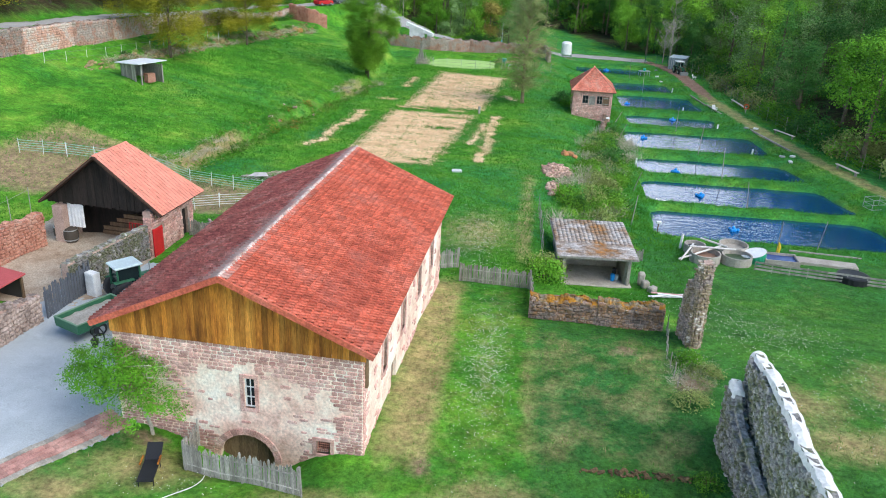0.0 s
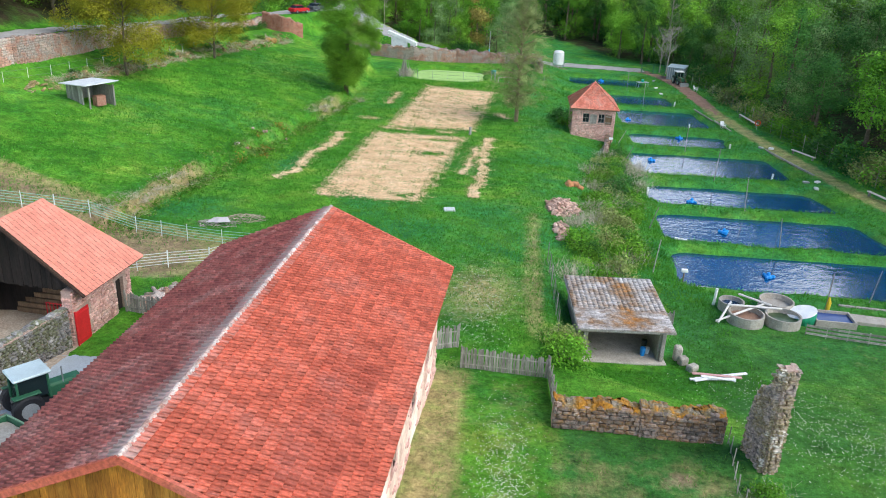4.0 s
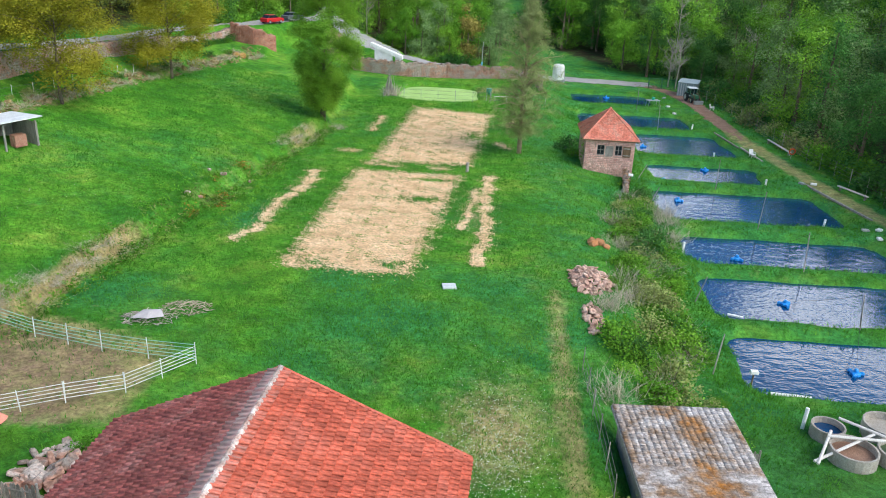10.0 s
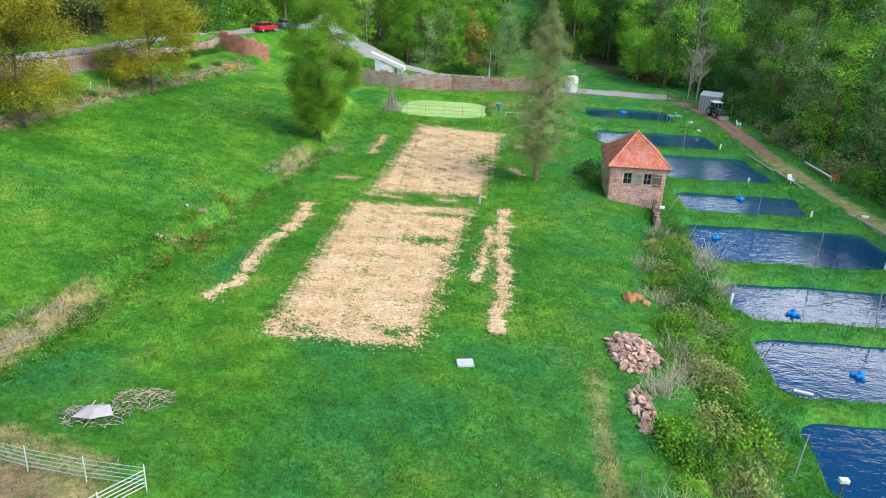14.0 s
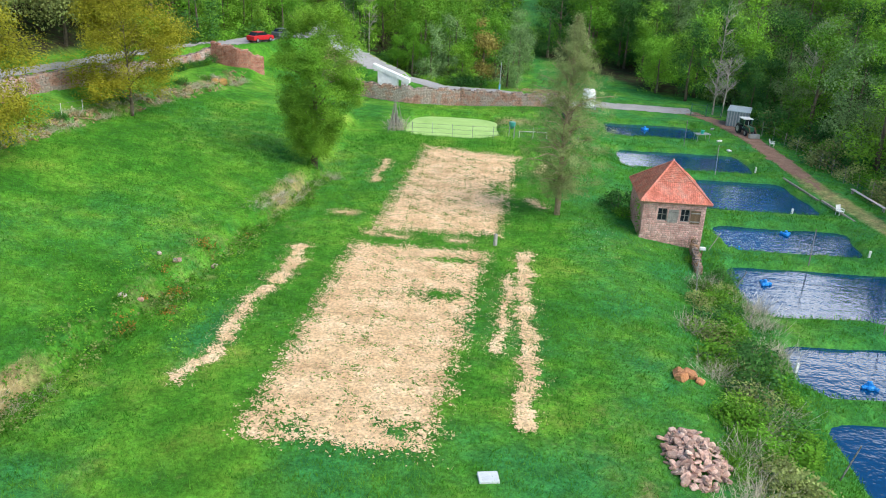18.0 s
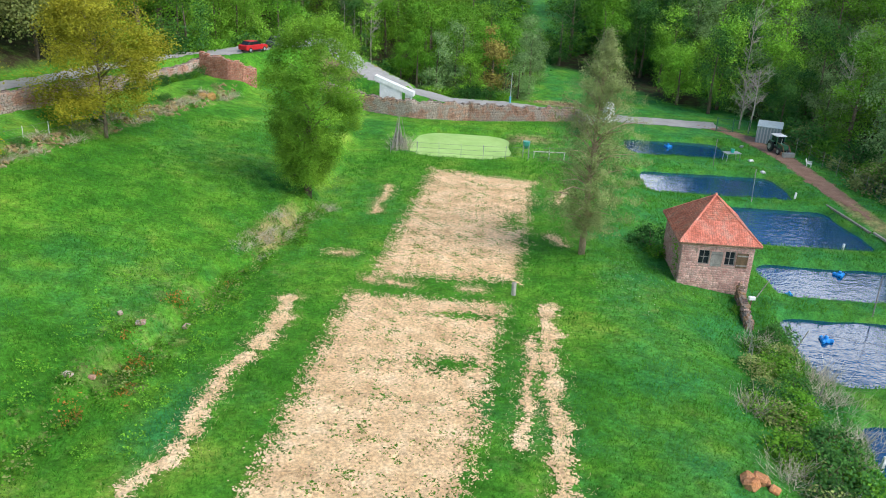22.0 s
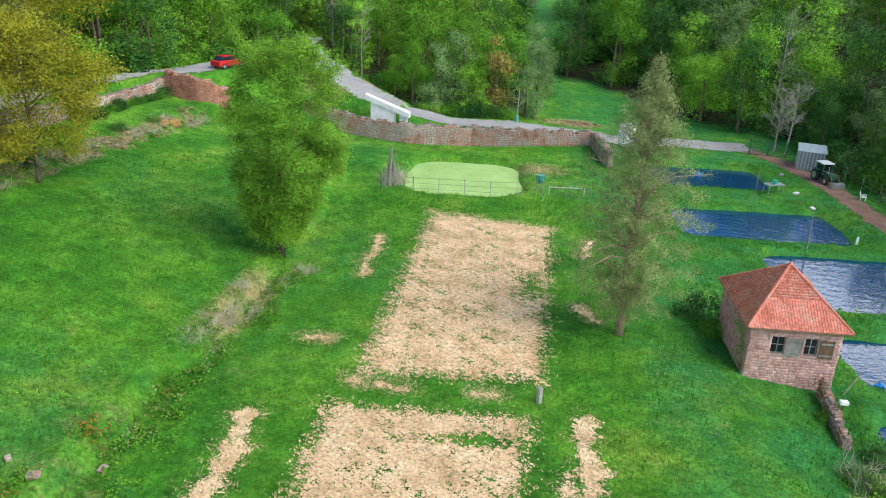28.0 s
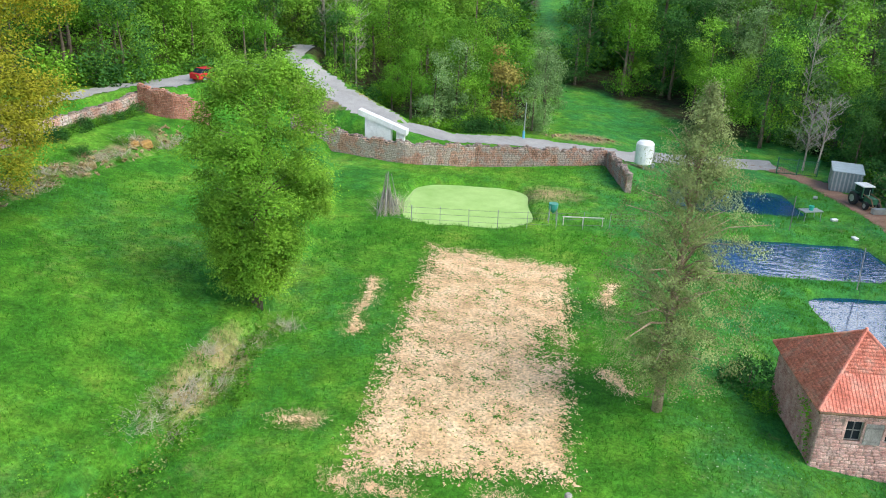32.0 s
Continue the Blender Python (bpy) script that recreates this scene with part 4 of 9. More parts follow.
b = Build()
wall_cells(b, 0.3, LDL, -0.8, LE + 0.15, 0, 0.5, [])
s = part("side_wall", b, M_MORTAR, hay)
s.matrix_basis = pose(-LW + 0.5, 0, 0, 0, 0, 90)
# back walls take the near-black colour to paint the unlit inside
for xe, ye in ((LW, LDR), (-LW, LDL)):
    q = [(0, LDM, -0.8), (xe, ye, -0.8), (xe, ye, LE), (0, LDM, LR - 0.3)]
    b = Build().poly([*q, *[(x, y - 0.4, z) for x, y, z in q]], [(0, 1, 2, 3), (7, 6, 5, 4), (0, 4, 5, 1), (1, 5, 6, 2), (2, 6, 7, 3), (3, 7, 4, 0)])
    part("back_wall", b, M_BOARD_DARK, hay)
part("pier", Build().box(-LW, -LW + 0.7, -0.25, 0.3, -0.8, LE - 0.25), M_MORTAR, hay)
# gable boards, their brown deepened by painted shade of the overhang
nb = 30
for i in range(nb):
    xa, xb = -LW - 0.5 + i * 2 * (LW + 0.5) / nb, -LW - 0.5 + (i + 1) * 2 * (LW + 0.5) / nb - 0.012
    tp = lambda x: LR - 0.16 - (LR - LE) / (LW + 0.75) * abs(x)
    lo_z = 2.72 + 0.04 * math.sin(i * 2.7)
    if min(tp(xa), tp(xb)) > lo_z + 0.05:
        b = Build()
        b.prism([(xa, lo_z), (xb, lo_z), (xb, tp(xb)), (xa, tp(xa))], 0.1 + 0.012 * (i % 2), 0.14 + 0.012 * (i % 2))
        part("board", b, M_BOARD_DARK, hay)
hw2 = LW + 0.75
ang2 = math.atan2(LR - LE, hw2)
sl2 = math.hypot(hw2, LR - LE)
T_OR = tile_mesh("tile", M_TILE_ORANGE, t=0.014, roll=0.16)
for s in (1, -1):
    d_e, d_r = ((LDR if s > 0 else LDL) + 0.75), LDM + 0.75
    wd = max(d_e, d_r)
    if s > 0:
        fm = roof_plane(Vector((hw2, -0.5, LE)), (0, 1, 0), (math.cos(ang2), 0, -math.sin(ang2)))
        inside = lambda u, v, d_e=d_e, d_r=d_r: u < d_e + (d_r - d_e) * v / sl2
        deck = [(0, 0), (d_e, 0), (d_r, sl2), (0, sl2)]
    else:
        fm = roof_plane(Vector((-hw2, wd - 0.5, LE)), (0, -1, 0), (-math.cos(ang2), 0, -math.sin(ang2)))
        inside = lambda u, v, d_e=d_e, d_r=d_r, wd=wd: u > wd - (d_e + (d_r - d_e) * v / sl2)
        deck = [(wd - d_e, 0), (wd, 0), (wd, sl2), (wd - d_r, sl2)]
    part("roof_deck", Build().poly([fm @ Vector((*q, z)) for z in (0.0, -0.12) for q in deck], [(0, 1, 2, 3), (7, 6, 5, 4), (0, 4, 5, 1), (1, 5, 6, 2), (2, 6, 7, 3), (3, 7, 4, 0)]), M_ROOF_DECK, hay)
    tile_field("roof_tiles", T_OR, fm, wd, sl2, hay, (0, 9, 0, 9) if s > 0 else None, clip=inside, seed=20 + s, label="bright orange interlocking tiles")
    part("verge", Build().tube([(s * hw2, d_e - 0.5, LE + 0.02), (0, d_r - 0.5, LR + 0.02)], 0.09, 6), M_TILE_ORANGE, hay)
for i in range(13):
    y0 = -0.5 + i * (LDM + 0.75) / 13
    part("ridge_tile", Build().tube([(0, y0, LR + 0.0), (0, y0 + 0.4, LR + 0.02)], [0.06, 0.07], 8), M_TILE_ORANGE, hay)

# -- open shed with a mossy roof
SHX, SHY = 6.25, 50.95
SHZ = 1.3
shed = thing("open_shed", "low open-fronted stone shed with mossy tiled roof", "shed", pose(SHX, SHY, SHZ, 0, 0, 3.5))
SW, SD, SH0, SH1 = 2.45, 6.1, 3.5 - SHZ, 3.75 - SHZ
b = Build()
b.box(-SW, -SW + 0.4, 0.3, SD, -1, SH0 - 0.05).box(SW - 0.4, SW, 0.3, SD, -1, SH0 - 0.05).box(-SW + 0.4, SW - 0.4, SD - 0.4, SD, -1, SH0)
part("wall", b, M_CONCRETE, shed)
part("floor_slab", Build().box(-SW - 0.1, SW + 0.1, -0.2, SD, -0.6, 0.1), M_CONCRETE, shed, bevel=0.02)
part("back_lining", Build().box(-SW + 0.4, SW - 0.4, 3.4, 3.5, 0.1, SH0 - 0.1), M_CONCRETE, shed)
for x in (-SW + 0.1, SW - 0.28):
    part("post", Build().box(x, x + 0.18, 0.1, 0.28, 0, SH0 - 0.2), M_WOOD_GREY, shed)
part("lintel", Build().box(-SW - 0.1, SW + 0.1, 0.05, 0.27, SH0 - 0.28, SH0 - 0.06), M_WOOD_GREY, shed)
ang3 = math.atan2(SH1 - SH0, SD + 0.6)
fm = roof_plane(Vector((-SW - 0.35, -0.3, SH0)), (1, 0, 0), (0, -math.cos(ang3), -math.sin(ang3)))
part("roof_deck", Build().box(0, 2 * SW + 0.7, 0, SD + 0.7, -0.12, 0, fm), M_WOOD_GREY, shed)
M_TILE_MOSS = mat("mossy_grey_tile", [(0.34, 0.13, 0.02), (0.27, 0.18, 0.12), (0.4, 0.36, 0.34), (0.52, 0.48, 0.47)], 0.55, 0.95, 0.5, 9, rand=0.3, fine=0.4, island=True)
flat = Build().box(0, 0.3, -0.02, 0.18, 0, 0.03)
T_FLAT = flat.mesh("tile", M_TILE_MOSS)
tile_field("roof_tiles", T_FLAT, fm, 2 * SW + 0.7, SD + 0.7, shed, (0, 9, 0, 2.6), w=0.305, d=0.145, seed=31, label="mossy flat tiles")

# -- square pond house with a tented roof
HX, HY, HZ = 9.8, 107.5, 0.6
hut = thing("pond_house", "small sandstone pond house with tented red tiled roof", "house", pose(HX, HY, HZ, 0, 0, -1))
HW, HD, HE, HA = 2.6, 6.2, 4.0, 6.65
part("front_wall", wall_cells(Build(), -HW, HW, -0.6, HE, 0, 0.45, [(a, bb, 2.3, 3.4) for a, bb in ((-1.35, -0.55), (0.55, 1.3))]), M_MORTAR, hut)
b = Build().box(-HW, -HW + 0.45, 0.45, HD, -0.6, HE).box(HW - 0.45, HW, 0.45, HD, -0.6, HE).box(-HW + 0.45, HW - 0.45, HD - 0.45, HD, -0.6, HE)
part("wall", b, M_MORTAR, hut)
T_HUT = tile_mesh("tile", M_TILE_OLD, 0.174, 0.22, 0.024, 0.28)
o = 0.35
cx, cy = 0.0, HD / 2
cs = [(-HW - o, -o), (HW + o, -o), (HW + o, HD + o), (-HW - o, HD + o)]
apex = Vector((cx, cy, HA))
for i in range(4):
    a, c = Vector((*cs[i], HE)), Vector((*cs[(i + 1) % 4], HE))
    m_ = (a + c) / 2
    fm = roof_plane(a, c - a, m_ - apex)
    wd, dp = (c - a).length, (apex - m_).length
    inv = fm.inverted()
    pa, pc, pp = inv @ a, inv @ c, inv @ apex
    part("roof_deck", Build().poly([fm @ Vector((q.x, q.y, zz)) for zz in (0.0, -0.1) for q in (pa, pc, pp)], [(0, 1, 2), (5, 4, 3), (0, 3, 4, 1), (1, 4, 5, 2), (2, 5, 3, 0)]), M_WOOD_BROWN, hut)
    tile_field("roof_tiles", T_HUT, fm, wd, dp, hut, (0, 99, 0, 1.9) if i == 0 else None, w=0.168, d=0.19, clip=lambda u, v, wd=wd, dp=dp: abs(u - wd / 2) < wd / 2 * (1 - v / dp) + 0.05, seed=40 + i, label="weathered red tiles")
    part("hip", Build().tube([a + Vector((0, 0, 0.06)), apex + Vector((0, 0, 0.08))], 0.09, 6), M_TILE_OLD, hut)


# ---- stonework ----
STONES = {}


def stone_set(material):
    if material.name not in STONES:
        STONES[material.name] = [stone_mesh("stone", material, 1, 1, 1, 900 + i) for i in range(6)]
    return STONES[material.name]


def lay_stones(parent, m, width, height_, keep, sw, sh, material, singles=0, depth=0.12, proud=0.03, gap=0.02, seed=1, jitter=0.15, name="stone", single_box=None):
    """Courses of squared stones on a face: m has x along it, z up and -y out of it. The first `singles` are parts, the rest joined."""
    rng = random.Random(seed)
    meshes = stone_set(material)
    arr = [(np.array([tuple(p.co) for p in me.vertices]), me) for me in meshes]
    vs, fs, k, made, z = [], [], 0, 0, 0.0
    while z < height_:
        hh = sh * rng.uniform(0.75, 1.25)
        x = -rng.uniform(0, sw)
        while x < width:
            ww = sw * rng.uniform(0.55, 1.5)
            if x < 0:
                x, ww = 0.0, max(ww + x, 0.4 * sw)
            if x + ww > width - 0.3 * sw:
                ww = width - x
            cx, cz = x + ww / 2, z + hh / 2
            if keep(cx, cz):
                q = m @ Matrix.Translation((cx, depth / 2 - proud - rng.uniform(0, proud), cz)) @ Euler((rng.uniform(-1, 1) * jitter * 0.3, rng.uniform(-1, 1) * jitter * 0.3, rng.uniform(-1, 1) * jitter * 0.3)).to_matrix().to_4x4() @ Matrix.Diagonal((ww - gap, depth, hh - gap, 1))
                i = rng.randrange(6)
                inside = single_box is None or (single_box[0] < cx < single_box[1] and single_box[2] < cz < single_box[3])
                if made < singles and inside:
                    ob = new(name, meshes[i])
                    ob.parent = parent
                    ob.matrix_basis = q
                    made += 1
                else:
                    a = np.array(q)
                    src = arr[i][0] @ a[:3, :3].T + a[:3, 3]
                    vs.append(src)
                    for p in arr[i][1].polygons:
                        fs.append(tuple(k + c for c in p.vertices))
                    k += len(src)
            x += ww
        z += hh
    if vs:
        me = bpy.data.meshes.new("stonework")
        me.from_pydata([tuple(p) for p in np.concatenate(vs)], [], fs)
        me.materials.append(material)
        ob = new("stonework", me)
        ob.parent = parent
        tagged(ob, kind="stuff")


def face(ax, ay, bx, by, z0):
    """Pose of a wall face from a to b, with its outside to the right of the way from a to b."""
    return pose(ax, ay, z0, 0, 0, math.degrees(math.atan2(by - ay, bx - ax)))


def rubble_wall(name, label, pts, hs, thick, material, sw=0.35, sh=0.2, singles=0, cap=None, both=True, seed=1, core=None, sink=0.5, rough_top=0.15, category="wall", structure=False):
    """Free-standing wall along pts (x, y), with a height at each point, ragged on top."""
    w = thing(name, label, category, kind="structure" if structure else "")
    made = 0
    for i, ((ax, ay), (bx, by)) in enumerate(zip(pts, pts[1:])):
        ln = math.hypot(bx - ax, by - ay)
        za, zb = h(ax, ay), h(bx, by)
        zlo = min(za, zb) - sink
        ta, tb = za + hs[i], zb + hs[i + 1]
        m = face(ax, ay, bx, by, zlo)
        top = lambda u, ta=ta, tb=tb, ln=ln, zlo=zlo, i=i: ta + (tb - ta) * u / ln - zlo + rough_top * (math.sin(u * 2.3 + i * 5 + seed) + 0.6 * math.sin(u * 5.9 + seed)) / 1.6
        b = Build()
        n = max(2, int(ln / 0.5))
        us = [ln * j / n for j in range(n + 1)]
        for u0, u1 in zip(us, us[1:]):
            p = [(u0, 0, 0), (u1, 0, 0), (u1, thick, 0), (u0, thick, 0), (u0, 0.04, top(u0)), (u1, 0.04, top(u1)), (u1, thick - 0.04, top(u1)), (u0, thick - 0.04, top(u0))]
            b.poly([m @ Vector(q) for q in p], [(0, 3, 2, 1), (4, 5, 6, 7), (0, 1, 5, 4), (1, 2, 6, 5), (2, 3, 7, 6), (3, 0, 4, 7)])
        b.weld = True
        part("core", b, core or M_MORTAR, w)
        k = singles - made if singles else 0
        lay_stones(w, m, ln, 9, lambda u, z, top=top, ln=ln: 0 < u < ln and z < top(u) - 0.02 and z > sink * 0.4, sw, sh, material, singles=max(0, min(k, 150)), depth=0.22, proud=0.07, seed=seed + i, jitter=0.4)
        made += 150
        if both:
            m2 = m @ pose(ln, thick, 0, 0, 0, 180)
            lay_stones(w, m2, ln, 9, lambda u, z, top=top, ln=ln: 0 < u < ln and z < top(ln - u) - 0.02 and z > sink * 0.4, sw, sh, material, depth=0.22, proud=0.07, seed=seed + i + 50, jitter=0.4)
        # coping stones
        rng = random.Random(seed + i)
        u = 0.0
        while u < ln - 0.1:
            ww = rng.uniform(0.12, 0.45) * (0.7 if name == "low_wall" else 1.0)
            ob = new("coping_stone", stone_set(cap or material)[rng.randrange(6)])
            ob.parent = w
            ob.matrix_basis = m @ Matrix.Translation((u + ww / 2, thick / 2, top(u + ww / 2) + 0.03)) @ Euler((rng.uniform(-0.1, 0.1), rng.uniform(-0.1, 0.1), rng.uniform(-0.25, 0.25))).to_matrix().to_4x4() @ Matrix.Diagonal((ww, thick * rng.uniform(0.6, 1.05), rng.uniform(0.04, 0.24), 1))
            u += ww
        if name == "low_wall":
            b = Build()
            k = int(ln / 0.12)
            for j in range(k + 1):
                u = ln * j / k
                z, o = top(u) + 0.09 + rng.uniform(-0.05, 0.05), rng.uniform(-0.12, 0.12)
                b.v += [tuple(m @ Vector(q)) for q in ((u, -0.06 + o * 0.5, z - 0.2 + o), (u, 0.1, z + o * 0.3), (u, thick * 0.5 + o, z + 0.05), (u, thick - 0.12 + o, z), (u, thick + 0.04, z - 0.22 + o))]
            b.f += [(j * 5 + i, (j + 1) * 5 + i, (j + 1) * 5 + i + 1, j * 5 + i + 1) for j in range(k) for i in range(4) if (j // 3 * 7 + i * 3) % 11 > 1]
            part("moss", b, cap, w, "mat of orange and green moss")
    return w


# barn: bare stone where the plaster has gone
def bare_gable(u, z):
    x = u - BW
    if any(q[0] - 0.22 < x < q[1] + 0.22 and q[2] - 0.1 < z - 1.6 < q[3] + 0.15 for q in HOLES):
        return False
    zz = z - 1.6
    w1 = 0.3 * math.sin(u * 1.1 + 1) + 0.2 * math.sin(u * 3.7 + zz) + 0.12 * math.sin(u * 9.1 + 3 * zz)
    w2 = 0.25 * math.sin(zz * 2.3 + 2) + 0.18 * math.sin(zz * 6.1 + u)
    main = 3.5 + w2 < u < 9.9 + w2 and (1.4 + w1 if u < 4.8 else -2.0) < zz < 3.95 + w1 - 0.5 * max(0, (u - 8.4) / 2)
    left = 1.5 + w2 < u < 2.8 + w2 and 2.1 + w1 < zz < 3.9 + w1
    spot = math.sin(u * 5.3 + 2 * math.sin(zz * 3.1)) * math.sin(zz * 6.1 + 1.5 * math.sin(u * 2.3))
    return not (main or left) or spot > 0.8 or (8.3 < u < 10.2 and 0.2 < zz < 1.8 and spot > 0.15)


lay_stones(barn, pose(-BW, 0, -1.6), BW, 6.85, lambda u, z: u > INS + 0.1 and bare_gable(u, z), 0.36, 0.155, M_SANDSTONE, singles=300, depth=0.14, proud=0.028, gap=0.014, seed=4, jitter=0.06, name="stone", single_box=(1.5, 11, 2.8, 6.8))
lay_stones(barn, pose(0, 0, -1.6, 0, 0, 90), BL, 6.85, lambda u, z: (u < 0.5 or z < 1.9 + 0.8 * math.sin(u * 0.8) + 0.4 * math.sin(u * 2.9) or math.sin(u * 3.3 + 2 * math.sin(z * 2.1)) * math.sin(z * 4.1 + u) > 0.7) and not any(y - 0.15 < u < y + 0.95 and 4.1 < z < 5.9 for y in (3.4, 7.4, 11.4, 15.2)) and not (5.2 < u < 6.4 and 1.5 < z < 3.7), 0.4, 0.17, M_SANDSTONE, depth=0.14, proud=0.035, seed=9, jitter=0.06)
lay_stones(hay, pose(LW, -0.5, -0.8, 0, 0, 90), LD + 0.5, LE + 0.75, lambda u, z: not (3.55 < u < 4.55 and 0.7 < z < 2.9) and not (0.05 < u < 1.25 and 0.7 < z < 2.75), 0.34, 0.18, M_SANDSTONE, singles=150, depth=0.16, proud=0.05, seed=14, jitter=0.2)
lay_stones(hay, pose(LW - 0.5, -0.5, -0.8), 0.5, LE + 0.4, lambda u, z: True, 0.34, 0.18, M_SANDSTONE, singles=40, depth=0.16, proud=0.05, seed=15, jitter=0.2)
lay_stones(hut, pose(-HW, 0, -0.6), 2 * HW, HE + 0.55, lambda u, z: not any(a - 0.15 < u - HW < c + 0.15 and 2.75 < z < 4.15 for a, c in ((-1.35, -0.55), (0.55, 1.3))), 0.36, 0.17, M_SANDSTONE, singles=260, depth=0.14, proud=0.04, seed=16, jitter=0.1)
lay_stones(hut, pose(-HW, HD, -0.6, 0, 0, -90), HD, HE + 0.55, lambda u, z: True, 0.36, 0.17, M_SANDSTONE, depth=0.14, proud=0.04, seed=17, jitter=0.1)

# garden and field walls
M_STONE_MIX = mat("pink_grey_rubble", [(0.26, 0.15, 0.11), (0.48, 0.27, 0.2), (0.4, 0.35, 0.31), (0.56, 0.42, 0.35)], 0.8, 0.95, 0.7, 9, rand=0.35, fine=0.4)
M_MOSS_STONE = mat("mossy_stone", [(0.08, 0.06, 0.045), (0.24, 0.19, 0.165), (0.24, 0.13, 0.06), (0.4, 0.34, 0.31)], 1.3, 0.95, 0.8, 9, rand=0.35, fine=0.4)
M_MOSS = mat("orange_moss", [(0.2, 0.075, 0.012), (0.38, 0.17, 0.02), (0.22, 0.17, 0.1), (0.3, 0.25, 0.2)], 1.6, 1.0, 1.0, 10, rand=0.2, fine=0.4)
rubble_wall("low_wall", "low ruined rubble wall capped with orange moss", [(1.5, 40.4), (5.3, 40.3), (9.0, 40.2)], [1.25, 1.3, 1.3], 0.75, M_MOSS_STONE, 0.42, 0.2, singles=300, cap=M_MOSS, seed=21)
rubble_wall("garden_wall", "long pinkish grey rubble wall below the lane", [(-31.5, 161.5), (-27.0, 159.2), (-22.9, 157.6), (-17.9, 155.6), (-10.4, 155.9), (-3.1, 157.6), (3.9, 159.2), (4.7, 150.0)], [1.4, 1.8, 2.1, 2.2, 2.25, 1.9, 1.7, 1.9], 0.55, M_STONE_MIX, 0.36, 0.2, both=False, seed=31, cap=M_STONE_RUBBLE, rough_top=0.25, core=M_STONE_RUBBLE)
HILL_Y = (70, 76, 82, 90, 98, 107, 116, 123, 130, 137, 144, 150, 154.4)
rubble_wall("hillside_wall", "tall old rubble retaining wall along the lane", [(float(wall_x(y)), y) for y in HILL_Y], [2.9, 2.8, 2.75, 2.7, 2.55, 2.2, 1.75, 1.75, 1.7, 1.4, 1.3, 1.5, 1.9], 0.6, M_STONE_MIX, 0.5, 0.28, both=False, seed=41, cap=M_STONE_RUBBLE, rough_top=0.12)
PARAPET = ((-45.3, 153.5, 9.1), (-43.4, 152.8, 8.95), (-41.4, 152.7, 8.65), (-39.7, 153.2, 8.1), (-38.2, 154.6, 7.2))
rubble_wall("parapet", "broken red sandstone wall at the bend of the lane", [q[:2] for q in PARAPET], [q[2] - h(q[0], q[1]) for q in PARAPET], 0.5, M_STONE_RED, 0.3, 0.17, both=False, seed=51, rough_top=0.2, sink=3.0)
rubble_wall("pen_wall", "grey rubble wall of the animal pen", [(-23.5, 36.8), (-22.05, 43.2)], [2.1, 2.05], 0.5, M_STONE_GREY, 0.3, 0.16, seed=61, rough_top=0.03)
rubble_wall("pen_wall", "pink sandstone rubble wall of the animal pen", [(-29.0, 43.6), (-29.9, 39.5), (-30.6, 33.5)][::-1], [2.1, 2.2, 2.2], 0.5, M_STONE_RED, 0.36, 0.2, seed=62)
rubble_wall("yard_wall", "old rubble wall beside the gravel yard", [(-24.5, 26.0), (-24.0, 31.0), (-23.7, 34.3)], [1.8, 1.8, 1.5], 0.5, M_STONE_RUBBLE, 0.34, 0.2, seed=63)
rubble_wall("spillway_wall", "low mossy stone wall beside the pond house", [(11.1, 101.5), (11.9, 107.0)], [0.5, 1.0], 0.4, M_MOSS_STONE, 0.34, 0.2, seed=64)

# ruined walls of the old works
M_STONE_PALE = mat("lichened_rubble", [(0.1, 0.085, 0.065), (0.32, 0.26, 0.23), (0.22, 0.17, 0.09), (0.62, 0.57, 0.53)], 1.1, 0.95, 0.9, 8, rand=0.35, fine=0.45)
RUIN_Z = 3.9


